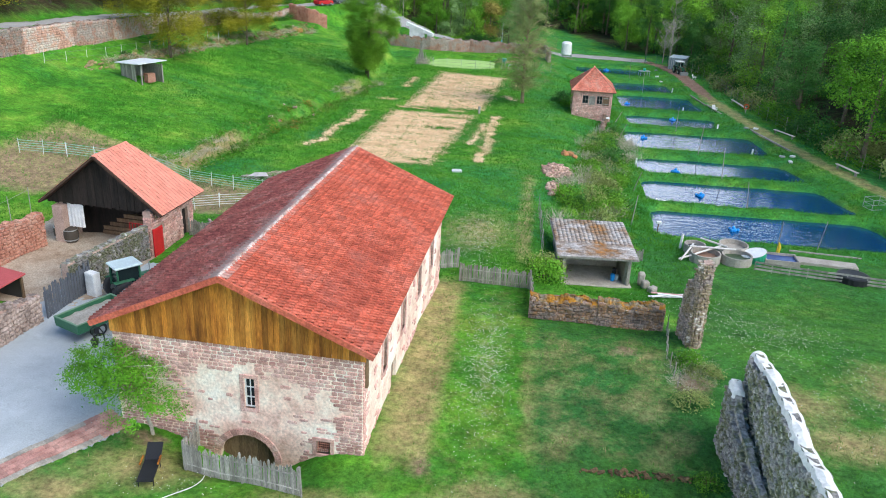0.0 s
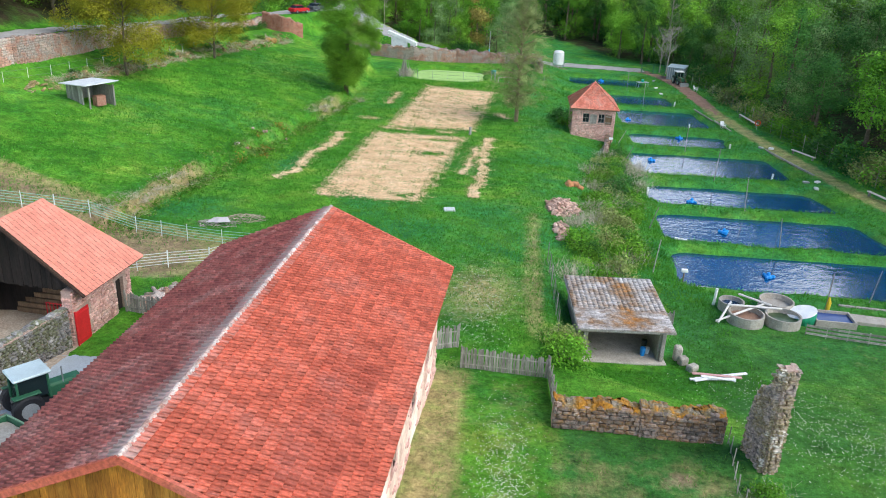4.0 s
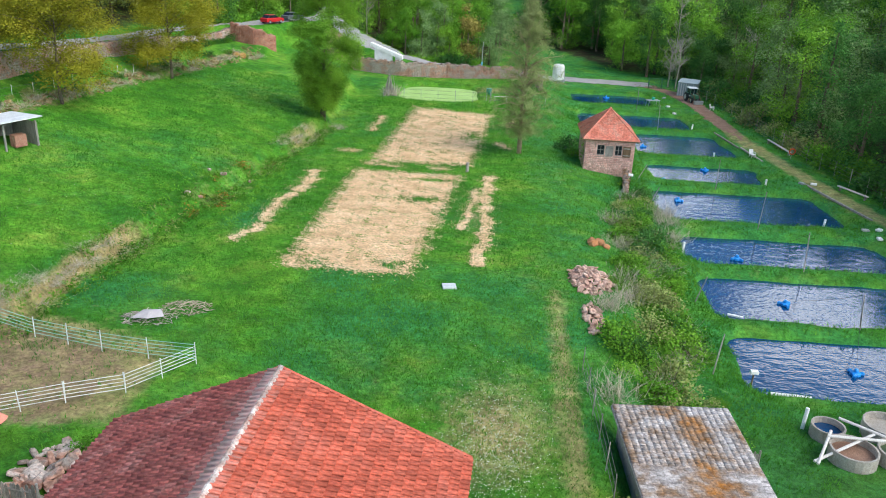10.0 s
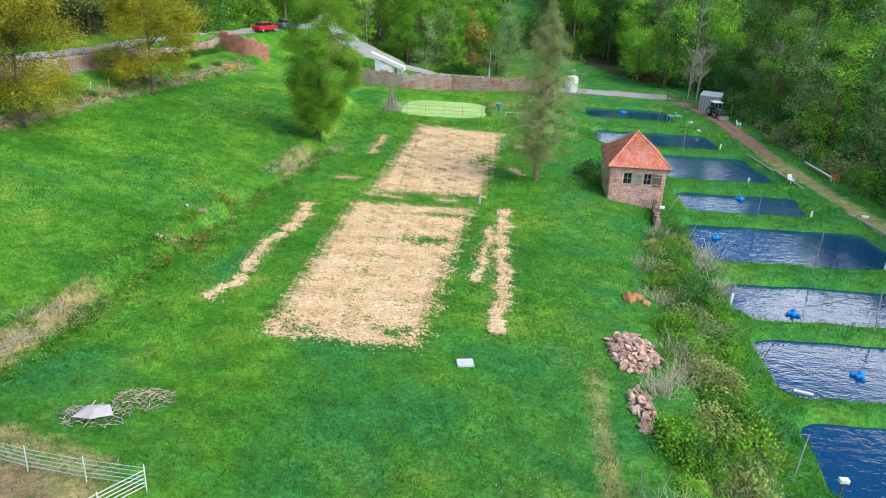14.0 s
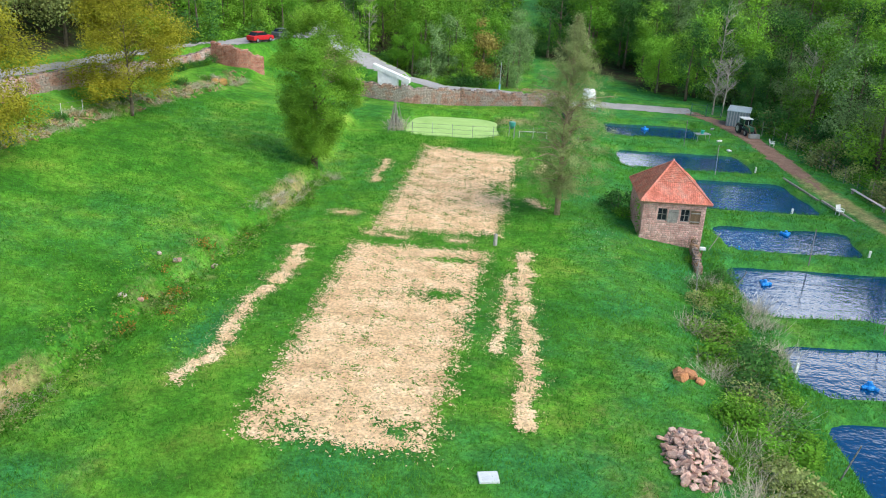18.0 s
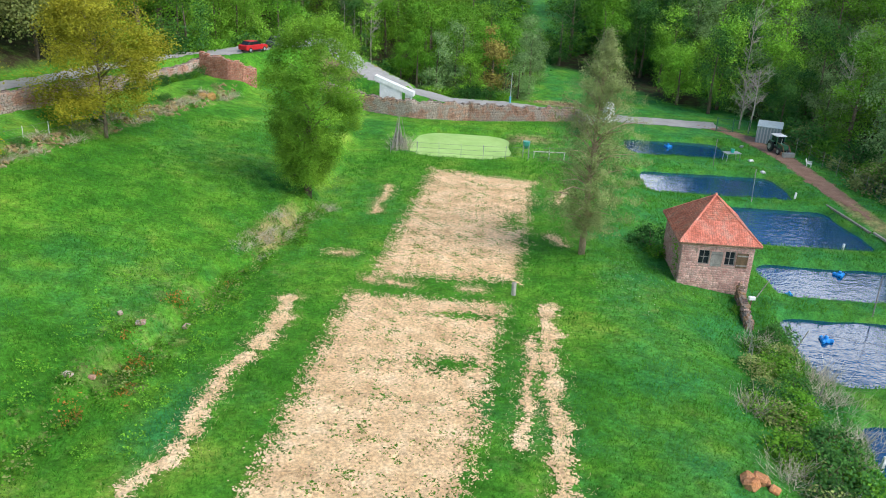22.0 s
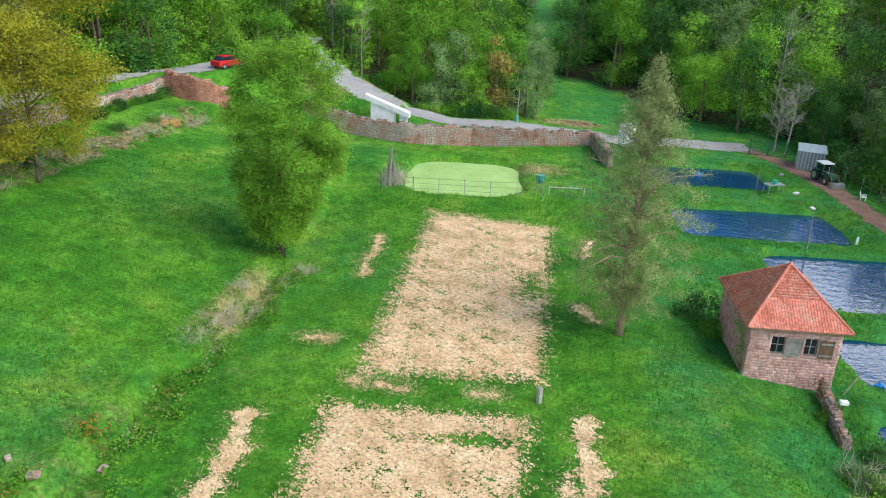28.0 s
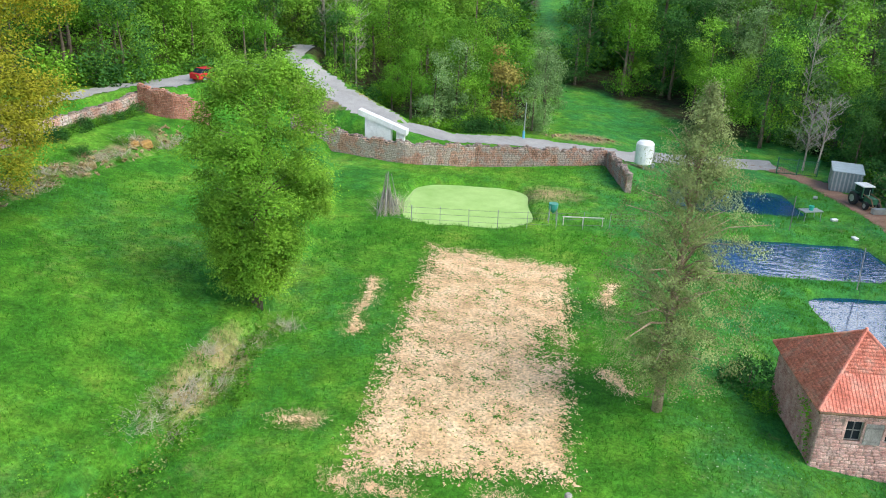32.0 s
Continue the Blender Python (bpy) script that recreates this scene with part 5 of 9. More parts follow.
def ruin(name, label, p0, p1, profile, thick, seed, material, singles=0, cap=None, cap_from=0.0):
    """Tall ruin from p0 to p1; profile (share of the way, height)."""
    w = thing(name, label, "ruin")
    ln = math.hypot(p1[0] - p0[0], p1[1] - p0[1])
    z0 = min(h(*p0), h(*p1)) - 0.4
    m = face(*p0, *p1, z0)
    ps, zs = [q[0] for q in profile], [q[1] for q in profile]
    top = lambda u: float(np.interp(u / ln, ps, zs)) + 0.4 + 0.05 * math.sin(u * 2.1 + seed) + (0.03 if cap else 0.16) * math.sin(u * 6.3)
    b = Build()
    n = int(ln / 0.25)
    for j in range(n):
        u0, u1 = ln * j / n, ln * (j + 1) / n
        d0, d1 = 0.08 * math.sin(u0 * 3), 0.08 * math.sin(u1 * 3)
        b.poly([m @ Vector(q) for q in [(u0, -0.05 + d0, 0), (u1, -0.05 + d1, 0), (u1, thick, 0), (u0, thick, 0), (u0, 0.06, top(u0)), (u1, 0.06, top(u1)), (u1, thick - 0.06, top(u1)), (u0, thick - 0.06, top(u0))]],
               [(0, 3, 2, 1), (4, 5, 6, 7), (0, 1, 5, 4), (1, 2, 6, 5), (2, 3, 7, 6), (3, 0, 4, 7)])
    b.weld = True
    part("core", b, M_STONE_GREY if material is M_STONE_GREY else M_MORTAR, w)
    lay_stones(w, m, ln, 9, lambda u, z: 0 <= u < ln and z < top(u) - (0.2 if cap else 0.05), 0.34 if cap else 0.3, 0.19 if cap else 0.12, material, singles=singles, depth=0.3, proud=0.1, gap=0.03, seed=seed, jitter=0.5)
    m2 = m @ pose(ln, thick, 0, 0, 0, 180)
    lay_stones(w, m2, ln, 9, lambda u, z: 0 <= u < ln and z < top(ln - u) - (0.2 if cap else 0.05), 0.34 if cap else 0.3, 0.19 if cap else 0.12, material, depth=0.3, proud=0.1, gap=0.03, seed=seed + 3, jitter=0.5)
    for e, turn in ((m @ pose(ln, 0, 0, 0, 0, 90), 0), (m @ pose(0, thick, 0, 0, 0, -90), 1)):
        lay_stones(w, e, thick, 9, lambda u, z, turn=turn: z < top(ln if turn == 0 else 0) - 0.05, 0.34, 0.19, material, depth=0.3, proud=0.1, gap=0.03, seed=seed + 7 + turn, jitter=0.5)
    if cap:
        b = Build()
        k = int(ln / 0.22)
        rng = random.Random(seed)
        ring = []
        for j in range(k + 1):
            u = ln * (cap_from + (1 - cap_from) * j / k)
            o = rng.uniform(-0.09, 0.09)
            t_ = top(u)
            ring.append([(u, -0.08 + o * 0.6, t_ - 0.1 + o), (u, -0.02 + o * 0.6, t_ + 0.4 * o), (u, thick * 0.5, t_ + 0.05 + o), (u, thick - 0.04 + o * 0.6, t_ - 0.3 * o), (u, thick + 0.05 + o * 0.6, t_ - 0.1 - 2.4 * abs(o))])
        pts = [m @ Vector(q) for r in ring for q in r]
        b.poly(pts, [(j * 5 + i, (j + 1) * 5 + i, (j + 1) * 5 + i + 1, j * 5 + i + 1) for j in range(k) for i in range(4)])
        part("cap", b, cap, w, "thick white lime mortar cap")
    return w


ruin("ruined_wall", "tall ruined grey rubble wall with white mortar cap", (10.6, 18.4), (10.85, 29.7), [(0, 4.6), (0.45, 4.45), (0.62, 4.7), (0.8, 4.6), (0.9, 4.5), (1, 4.3)], 0.46, 71, M_STONE_GREY, singles=300, cap=M_WHITECAP)
ruin("wall_stub", "broken stub of grey rubble wall with pale top", (10.05, 24.0), (9.95, 29.2), [(0, 1.6), (0.4, 2.0), (0.6, 2.2), (0.8, 2.7), (0.86, 3.15), (1, 3.2)], 0.4, 72, M_STONE_GREY, singles=120, cap=M_WHITECAP, cap_from=0.84)
ruin("ruined_pillar", "tall leaning stump of ruined pale rubble wall", (10.5, 38.0), (10.25, 39.8), [(0, 5.0), (0.25, 4.9), (0.32, 4.3), (0.6, 3.6), (0.8, 3.0), (1, 2.2)], 0.55, 73, M_STONE_PALE, singles=220)


# ---- trees ----
def leaf_mat(name, cols, tr=0.3):
    """Leaf surface; the attribute 'tone' tells fresh clumps of leaves from dull ones."""
    m = mat(name, cols, 0.25, 0.75, 0.0, 3.0, rand=0.2, fine=0.12, spec=0.15, translucent=tr)
    n, l = m.node_tree.nodes, m.node_tree.links
    hsv = next(q for q in n if q.bl_idname == "ShaderNodeHueSaturation")
    old = hsv.inputs["Value"].links[0].from_socket
    at = n.new("ShaderNodeAttribute")
    at.attribute_name = "tone"
    r = n.new("ShaderNodeMapRange")
    r.inputs["To Min"].default_value, r.inputs["To Max"].default_value = 0.58, 1.26
    l.new(at.outputs["Fac"], r.inputs["Value"])
    mul = n.new("ShaderNodeMath")
    mul.operation = "MULTIPLY"
    l.new(old, mul.inputs[0])
    l.new(r.outputs[0], mul.inputs[1])
    l.new(mul.outputs[0], hsv.inputs["Value"])
    return m


def leaf_mesh(name, v, f, leaf, per, rng):
    me = raw_mesh(name, v, f, leaf)
    tone = np.repeat(rng.uniform(0, 1, len(v) // (4 * per)), 4 * per).astype(np.float32)
    me.attributes.new("tone", "FLOAT", "POINT").data.foreach_set("value", tone)
    return me


M_LEAF = leaf_mat("leaves_mid_green", [(0.07, 0.23, 0.018), (0.18, 0.42, 0.035)], 0.2)
M_LEAF_FRESH = leaf_mat("leaves_fresh_green", [(0.14, 0.37, 0.03), (0.27, 0.51, 0.055)], 0.2)
M_LEAF_OLIVE = leaf_mat("leaves_olive", [(0.24, 0.3, 0.09), (0.36, 0.42, 0.14)])
M_LEAF_GOLD = leaf_mat("leaves_golden_oak", [(0.26, 0.28, 0.022), (0.47, 0.43, 0.04)])
M_LEAF_DARK = leaf_mat("leaves_dark_green", [(0.03, 0.125, 0.028), (0.09, 0.25, 0.046)], 0.22)
M_LEAF_GREY = leaf_mat("leaves_grey_green", [(0.13, 0.25, 0.08), (0.26, 0.41, 0.15)], 0.2)
M_LEAF_LIME = leaf_mat("leaves_yellow_green", [(0.11, 0.28, 0.024), (0.24, 0.44, 0.045)], 0.3)
M_LEAF_FIR = leaf_mat("thin_olive_needles", [(0.24, 0.31, 0.1), (0.41, 0.48, 0.19)], 0.3)
M_LEAF_RUST = leaf_mat("leaves_rusty", [(0.3, 0.25, 0.06), (0.4, 0.34, 0.09)])


def leaves(centres, spread, per, size, rng, flat=0.5, outward=None):
    """Small leaf quads in clumps round the centres; outward: a point from which the leaves face away."""
    n = len(centres) * per
    c = np.repeat(centres, per, 0) + rng.normal(0, 1, (n, 3)) * np.repeat(np.broadcast_to(spread, (len(centres),)), per)[:, None] * np.array([1, 1, 0.75])
    nrm = rng.normal(0, 1, (n, 3))
    if outward is not None:
        out_c = np.asarray(outward, float)
        o = c - (np.repeat(out_c, per, 0) if out_c.ndim == 2 else out_c)
        o /= np.linalg.norm(o, axis=1)[:, None] + 1e-6
        nrm = nrm * 0.55 + o * 1.1 + np.array([0, 0, 0.35])
    else:
        nrm[:, 2] = np.abs(nrm[:, 2]) + flat
    nrm /= np.linalg.norm(nrm, axis=1)[:, None]
    u = np.cross(nrm, rng.normal(0, 1, (n, 3)))
    u /= np.linalg.norm(u, axis=1)[:, None]
    w = np.cross(nrm, u)
    s = size * rng.uniform(0.6, 1.3, (n, 1))
    verts = np.stack([c - u * s * 0.5, c + w * s * 0.36, c + u * s * 0.5, c - w * s * 0.36], 1).reshape(-1, 3)
    return verts, np.arange(4 * n).reshape(-1, 4)


def crown_points(shape, height_, radius, base, n, rng, shell=0.35, lobes=0):
    """Clump centres: 'round' domed, 'cone' conifer, 'fir' feathery conifer, 'tall' upright, 'spread' wide oak."""
    t = rng.uniform(0, 1, n)
    a = rng.uniform(0, 2 * math.pi, n)
    q = np.sqrt(rng.uniform(shell, 1, n))
    if shape == "cone":
        t = t ** 1.35
        r = radius * (1 - t) ** 0.75 * q * (0.8 + 0.2 * np.sin(a * 3 + t * 40))
    elif shape == "fir":
        t = np.round(t ** 1.05 * 26) / 26 + rng.normal(0, 0.012, n)
        q = np.sqrt(rng.uniform(0.0, 1, n))
        r = radius * np.minimum(1, 0.5 + t * 1.9) * np.clip(1 - np.abs(t) ** 2.3, 0.02, 1) ** 0.9 * q * (0.68 + 0.32 * np.sin(a * 5 + t * 60))
    elif shape == "vase":
        r = radius * (0.34 + 0.66 * sm(0, 0.5, t)) * np.sqrt(np.clip(1 - (np.maximum(t - 0.6, 0) / 0.42) ** 2, 0, 1)) * q * (0.85 + 0.15 * np.sin(a * 4 + t * 9))
    elif shape == "tall":
        r = radius * np.sin(np.pi * np.clip(t * 0.9 + 0.07, 0, 1)) ** 0.62 * q * (0.8 + 0.2 * np.sin(a * 4 + t * 9))
    else:
        e = 0.55 if shape == "round" else 0.42
        r = radius * np.sin(np.pi * np.clip(t * 0.86 + 0.12, 0, 1)) ** e * q * (0.8 + 0.2 * np.sin(a * 3 + t * 7 + 2))
    z = base + (height_ - base) * t - (0.12 * r if shape == "fir" else 0)
    pts = np.stack([r * np.cos(a), r * np.sin(a), z], 1)
    if shape in ("cone", "fir"):
        return pts, pts * np.array([0.3, 0.3, 1.0]) - np.array([0, 0, 0.6])
    # broadleaf: rounded lobes of uneven size give the outline
    k = lobes or max(7, n // 28)
    mid = pts[:k] * (np.array([0.8, 0.8, 1.0]) if k < 60 else np.array([0.92, 0.92, 1.0]))
    mid[:, 2] = np.clip(mid[:, 2], base + 0.9, height_ - 0.18 * radius)
    lr = radius * rng.uniform(0.24, 0.46, k) * min(1.0, (24 / k) ** 0.4)
    w = rng.choice(k, n, p=lr ** 2 / (lr ** 2).sum())
    d = rng.normal(0, 1, (n, 3))
    d[:, 2] = d[:, 2] * 0.8 + 0.25
    d /= np.linalg.norm(d, axis=1)[:, None]
    return mid[w] + d * (lr[w] * rng.uniform(0.55, 1.0, n) ** 0.5)[:, None] * np.array([1, 1, 0.85]), mid[w] - np.array([0, 0, 0.25 * radius])


def tree_meshes(shape, height_, radius, base, clumps, per, size, spread, seed, leaf, bark=None, lean=0.0, limbs=9, shell=0.35, single=False, lobes=0):
    rng = np.random.default_rng(seed)
    pts, cen = crown_points(shape, height_, radius, base, clumps, rng, shell, lobes)
    bt, arms = Build(), []
    r0 = (0.018 * height_ + 0.05) * (0.72 if shape == "fir" else 0.62 if shape == "spread" else 1.0)
    top = height_ * (0.97 if shape in ("cone", "fir") else 0.75)
    spine = [(lean * t * t, 0.15 * math.sin(t * 5 + seed), top * t) for t in np.linspace(0, 1, 7)]
    spine[0] = (0, 0, -0.5)
    bt.tube(spine, [r0 * (1.15 - t) for t in np.linspace(0, 1, 7)], 8)
    for p in pts[rng.choice(len(pts), min(limbs, len(pts)), False)]:
        f = min(0.95, max(0.15, (p[2] - (0.3 if shape not in ("cone", "fir") else -0.05) * math.hypot(p[0], p[1])) / top * 0.85))
        s0 = Vector((lean * f * f, 0, top * f))
        e = Vector(p)
        bl = Build() if single else bt
        bl.tube([s0, s0.lerp(e, 0.5) + Vector((0, 0, 0.1 * (e - s0).length)), e], [r0 * 0.42 * (1.1 - f), r0 * 0.25 * (1.1 - f), 0.02], 5)
        if single:
            arms.append(bl.mesh("branch", bark or M_BARK))
    pts0 = pts
    pts = pts + np.array([lean, 0, 0]) * (pts[:, 2:3] / height_) ** 2
    v, f = leaves(pts, spread * (0.7 + 0.6 * rng.uniform(0, 1, clumps)), per, size, rng, outward=cen + (pts - pts0))
    return bt.mesh("trunk", bark or M_BARK, smooth=True), leaf_mesh("crown", v, f, leaf, per, rng), arms


def tree(meshes, x, y, label, category="tree", scale=1.0, turn=0.0, name="tree", group="", sink=0.1, z=None, squash=1.0):
    ob = thing(name, label, category, pose(x, y, (h(x, y) if z is None else z) - sink, 0, 0, turn) @ Matrix.Diagonal((scale, scale, scale * squash, 1)), group)
    part("trunk", meshes[0], None, ob)
    part("crown", meshes[1], None, ob)
    for arm in meshes[2]:
        part("branch", arm, None, ob)
    return ob


M_BARK_BROWN = mat("warm_brown_bark", [(0.26, 0.18, 0.12), (0.42, 0.31, 0.22)], 2.0, 0.95, 0.6, 14, rand=0.2, fine=0.35)
# trees in the meadow
tree(tree_meshes("vase", 15.3, 4.9, 0.8, 1450, 96, 0.14, 0.34, 11, M_LEAF_LIME, M_BARK, lean=1.3, limbs=60, shell=0.25, single=True, lobes=120), -23.2, 118.4, "tall broadleaf tree in fresh green leaf at the meadow bank", turn=50)
tree(tree_meshes("fir", 17.0, 5.7, 2.4, 1900, 36, 0.1, 0.2, 12, M_LEAF_FIR, M_BARK_BROWN, lean=0.3, limbs=120, single=True), 0.4, 111.0, "slender thin-leaved conifer in the meadow", name="conifer", turn=40)
oak = tree_meshes("spread", 12.6, 6.6, 2.6, 640, 84, 0.17, 0.48, 13, M_LEAF_GOLD, M_BARK, limbs=50, lobes=64)
oak_green = tree_meshes("spread", 14, 6.2, 3.2, 420, 80, 0.26, 0.7, 14, M_LEAF_OLIVE, M_BARK, limbs=40, lobes=50)
tree(oak, -43.0, 122.3, "spreading oak with golden young leaves on the bank", turn=10)
tree(oak, -45.9, 101.2, "spreading oak with golden young leaves on the bank", turn=130, scale=1.02)
for x, y, k, s_ in ((-57.5, 122, oak_green, 1.0), (-55.5, 134, oak_green, 1.05), (-55, 144, oak, 1.1), (-59.5, 111, oak, 1.05), (-61, 100, oak_green, 1.0), (-62, 128, oak_green, 1.15), (-60.5, 88, oak, 0.95)):
    tree(k, x, y, "spreading oak with young olive leaves above the lane", turn=40 * x, scale=s_)

# woodland
rng_w = np.random.default_rng(77)
KINDS, FAR_KINDS = [], []
for i, (shape, hh, rr, bb, leaf) in enumerate([("round", 14, 5.2, 0.4, M_LEAF), ("round", 12.5, 5.0, 0.3, M_LEAF_FRESH), ("tall", 16.5, 4.8, 0.4, M_LEAF), ("round", 14, 5.4, 0.3, M_LEAF_DARK), ("cone", 19, 4.4, 0.3, M_LEAF_DARK), ("tall", 14.5, 4.6, 0.4, M_LEAF_GREY), ("round", 12, 4.8, 0.3, M_LEAF_GREY), ("tall", 15.5, 4.8, 0.4, M_LEAF_FRESH), ("round", 13, 5.0, 0.3, M_LEAF_LIME), ("tall", 15, 4.8, 0.3, M_LEAF_DARK)]):
    KINDS.append(tree_meshes(shape, hh, rr, bb, 180, 32, 0.29, 0.56, 100 + i, leaf, M_BARK, limbs=5, shell=0.55, lobes=22))
    FAR_KINDS.append(tree_meshes(shape, hh, rr, bb, 110, 9, 0.8, 0.6, 200 + i, leaf, M_BARK, limbs=2, shell=0.6, lobes=20))


FAR_WOODS = []


def woods(spots, label):
    for x, y, k, s in spots:
        if y > 222 or x > 62 or x < -67 or (x < -50 and y > 176):
            FAR_WOODS.append((x, y, k, s))
            continue
        tree(KINDS[k], x, y, label, scale=s, turn=float(rng_w.uniform(0, 360)), group="woodland trees", squash=float(rng_w.uniform(0.85, 1.15)), sink=0.4)


def scatter(x0, x1, y0, y1, step, kinds, ok=lambda x, y: True, s0=0.75, s1=1.1):
    out = []
    for x in np.arange(x0, x1, step):
        for y in np.arange(y0, y1, step):
            px, py = x + rng_w.uniform(-0.4, 0.4) * step, y + rng_w.uniform(-0.4, 0.4) * step
            if ok(px, py):
                out.append((px, py, int(rng_w.choice(kinds)), float(rng_w.uniform(s0, s1))))
    return out


def clear(x, y):
    d = min(float(seg_dist(np.array([x]), np.array([y]), l)[0][0]) + (2.2 if l is LANE else 0) for l in (ROAD, LANE, TRACK))
    glade = -1 < x < 23 - 0.55 * max(y - 178, 0) and 170 < y < 203 + 0.2 * x
    strip_ = 200 < y < 270 and abs(x - (-2 + 0.13 * (y - 205))) < 4.5
    near_gate = 18 < x < 28 and y < 176
    corner = x < -27 and y < 156 and x > -59
    return d > 4.6 and not glade and not strip_ and not corner and not near_gate


SIDE = "woodland tree in spring leaf on the valley side"
woods(scatter(40.5, 60, 64, 128, 6.8, [3, 9, 4, 3, 0, 9], clear, 0.7, 1.1), SIDE)
woods(scatter(38, 60, 128, 186, 6.8, [0, 5, 6, 5, 9, 7, 2, 3], clear, 0.7, 1.1), SIDE)
woods(scatter(60, 96, 70, 200, 8.6, [5, 9, 3, 2, 6, 0, 9], clear, 0.9, 1.25), SIDE)
woods(scatter(-86, -60, 66, 200, 8.0, [0, 1, 2, 5, 7, 3], clear), SIDE)
woods(scatter(-64, -40, 152, 190, 6.2, [0, 1, 7, 2, 3, 0], clear, 0.75, 1.05), SIDE)
HEAD = "woodland tree in spring leaf at the head of the valley"
woods(scatter(-58, -6, 188, 250, 7.6, [0, 1, 1, 7, 8, 7, 9], clear, 0.85, 1.25), HEAD)
woods(scatter(-6, 30, 203, 262, 6.8, [3, 4, 3, 0, 2, 4, 9], clear, 0.85, 1.25), HEAD)
woods(scatter(24, 42, 176, 204, 6.4, [0, 6, 9, 1, 5, 7], clear, 0.7, 1.05), HEAD)
woods(scatter(30, 72, 204, 256, 8.0, [5, 6, 2, 9, 7, 0], clear, 0.9, 1.3), HEAD)
woods(scatter(33.5, 41, 164, 178, 5.0, [0, 9, 3], clear, 0.45, 0.7), HEAD)
LANE_SIDE = "bushy young tree beside the lane"
woods([(-19.5, 178.5, 0, 0.6), (-16.2, 177.0, 6, 0.72), (-13.4, 178.6, 6, 0.78), (-11.0, 176.2, 1, 0.62), (-8.8, 179.5, 0, 0.8), (-3.4, 176.6, 6, 0.66), (-1.6, 180.5, 5, 0.62), (-5.6, 183.0, 0, 0.8), (-12.5, 184.0, 2, 0.8), (-18.0, 184.5, 7, 0.75), (-1.2, 189.5, 5, 0.72), (-2.0, 197.0, 5, 0.8), (-22.5, 182.5, 0, 0.5)], LANE_SIDE)
woods([(-40.4, 184.5, 3, 0.75), (-41.6, 178.5, 0, 0.8), (-31.0, 185.5, 3, 0.75), (-30.0, 192, 0, 0.9), (-41, 193, 0, 0.9), (-38.4, 198, 3, 0.9), (-33.2, 197.5, 3, 0.9)], "dark woodland tree closing the lane")
tree(tree_meshes("tall", 10.5, 2.6, 1.0, 190, 20, 0.34, 0.5, 140, M_LEAF_RUST, M_BARK, limbs=8, lobes=16), -7.6, 177.2, "slender tree with rusty young leaves beside the lane")
# the trees behind, that only close the view
vs, tn = {}, {}
for x, y, k, s in FAR_WOODS:
    me = FAR_KINDS[k][1]
    key = me.materials[0]
    co, tone = np.empty(len(me.vertices) * 3, np.float32), np.empty(len(me.vertices), np.float32)
    me.vertices.foreach_get("co", co)
    me.attributes["tone"].data.foreach_get("value", tone)
    a = rng_w.uniform(0, 2 * math.pi)
    co = co.reshape(-1, 3) * s * np.array([1, 1, rng_w.uniform(0.85, 1.15)])
    co = np.stack([co[:, 0] * math.cos(a) - co[:, 1] * math.sin(a) + x, co[:, 0] * math.sin(a) + co[:, 1] * math.cos(a) + y, co[:, 2] + h(x, y) - 0.4], 1)
    vs.setdefault(key, []).append(co)
    tn.setdefault(key, []).append(np.clip(tone + rng_w.uniform(-0.25, 0.25), 0, 1))
for key in vs:
    v = np.concatenate(vs[key])
    me = raw_mesh("far_woods", v, np.arange(len(v)).reshape(-1, 4), key)
    me.attributes.new("tone", "FLOAT", "POINT").data.foreach_set("value", np.concatenate(tn[key]).astype(np.float32))
    tagged(new("far_woods", me), "far woods in spring leaf closing the valley", "woods", kind="stuff")
# bare pale trees among the green
rng_t = random.Random(3)
for x, y, hh in ((31.5, 178.5, 17), (29.4, 166.2, 9), (28.4, 167.4, 7.5), (-31.4, 188, 14), (-29.5, 190, 15), (-28.2, 187, 13), (-33.5, 191, 14), (41.0, 165, 14)):
    bt = thing("bare_tree", "pale bare tree not yet in leaf", "tree", pose(x, y, h(x, y) - 0.2, 0, 0, rng_t.uniform(0, 360)), group="bare trees")
    part("trunk", Build().tube([(0, 0, -0.2), (0.2, 0, hh * 0.4), (0.1, 0.2, hh)], [0.15, 0.09, 0.02], 7), M_BARK_PALE, bt)
    for k in range(26):
        z0, a, ln = hh * rng_t.uniform(0.3, 0.95), rng_t.uniform(0, 6.28), rng_t.uniform(0.8, 2.6)
        e = Vector((math.cos(a) * ln, math.sin(a) * ln, z0 + ln * rng_t.uniform(0.6, 1.2)))
        s0 = Vector((0.15, 0.05, z0))
        b = Build().tube([s0, s0.lerp(e, 0.5) + Vector((0, 0, 0.15)), e], [0.036, 0.024, 0.008], 5)
        for _ in range(6):
            q = s0.lerp(e, rng_t.uniform(0.4, 0.9))
            b.tube([q, q + Vector((rng_t.uniform(-0.7, 0.7), rng_t.uniform(-0.7, 0.7), rng_t.uniform(0.2, 0.9)))], [0.022, 0.008], 4)
        part("branch", b, M_BARK_PALE, bt)


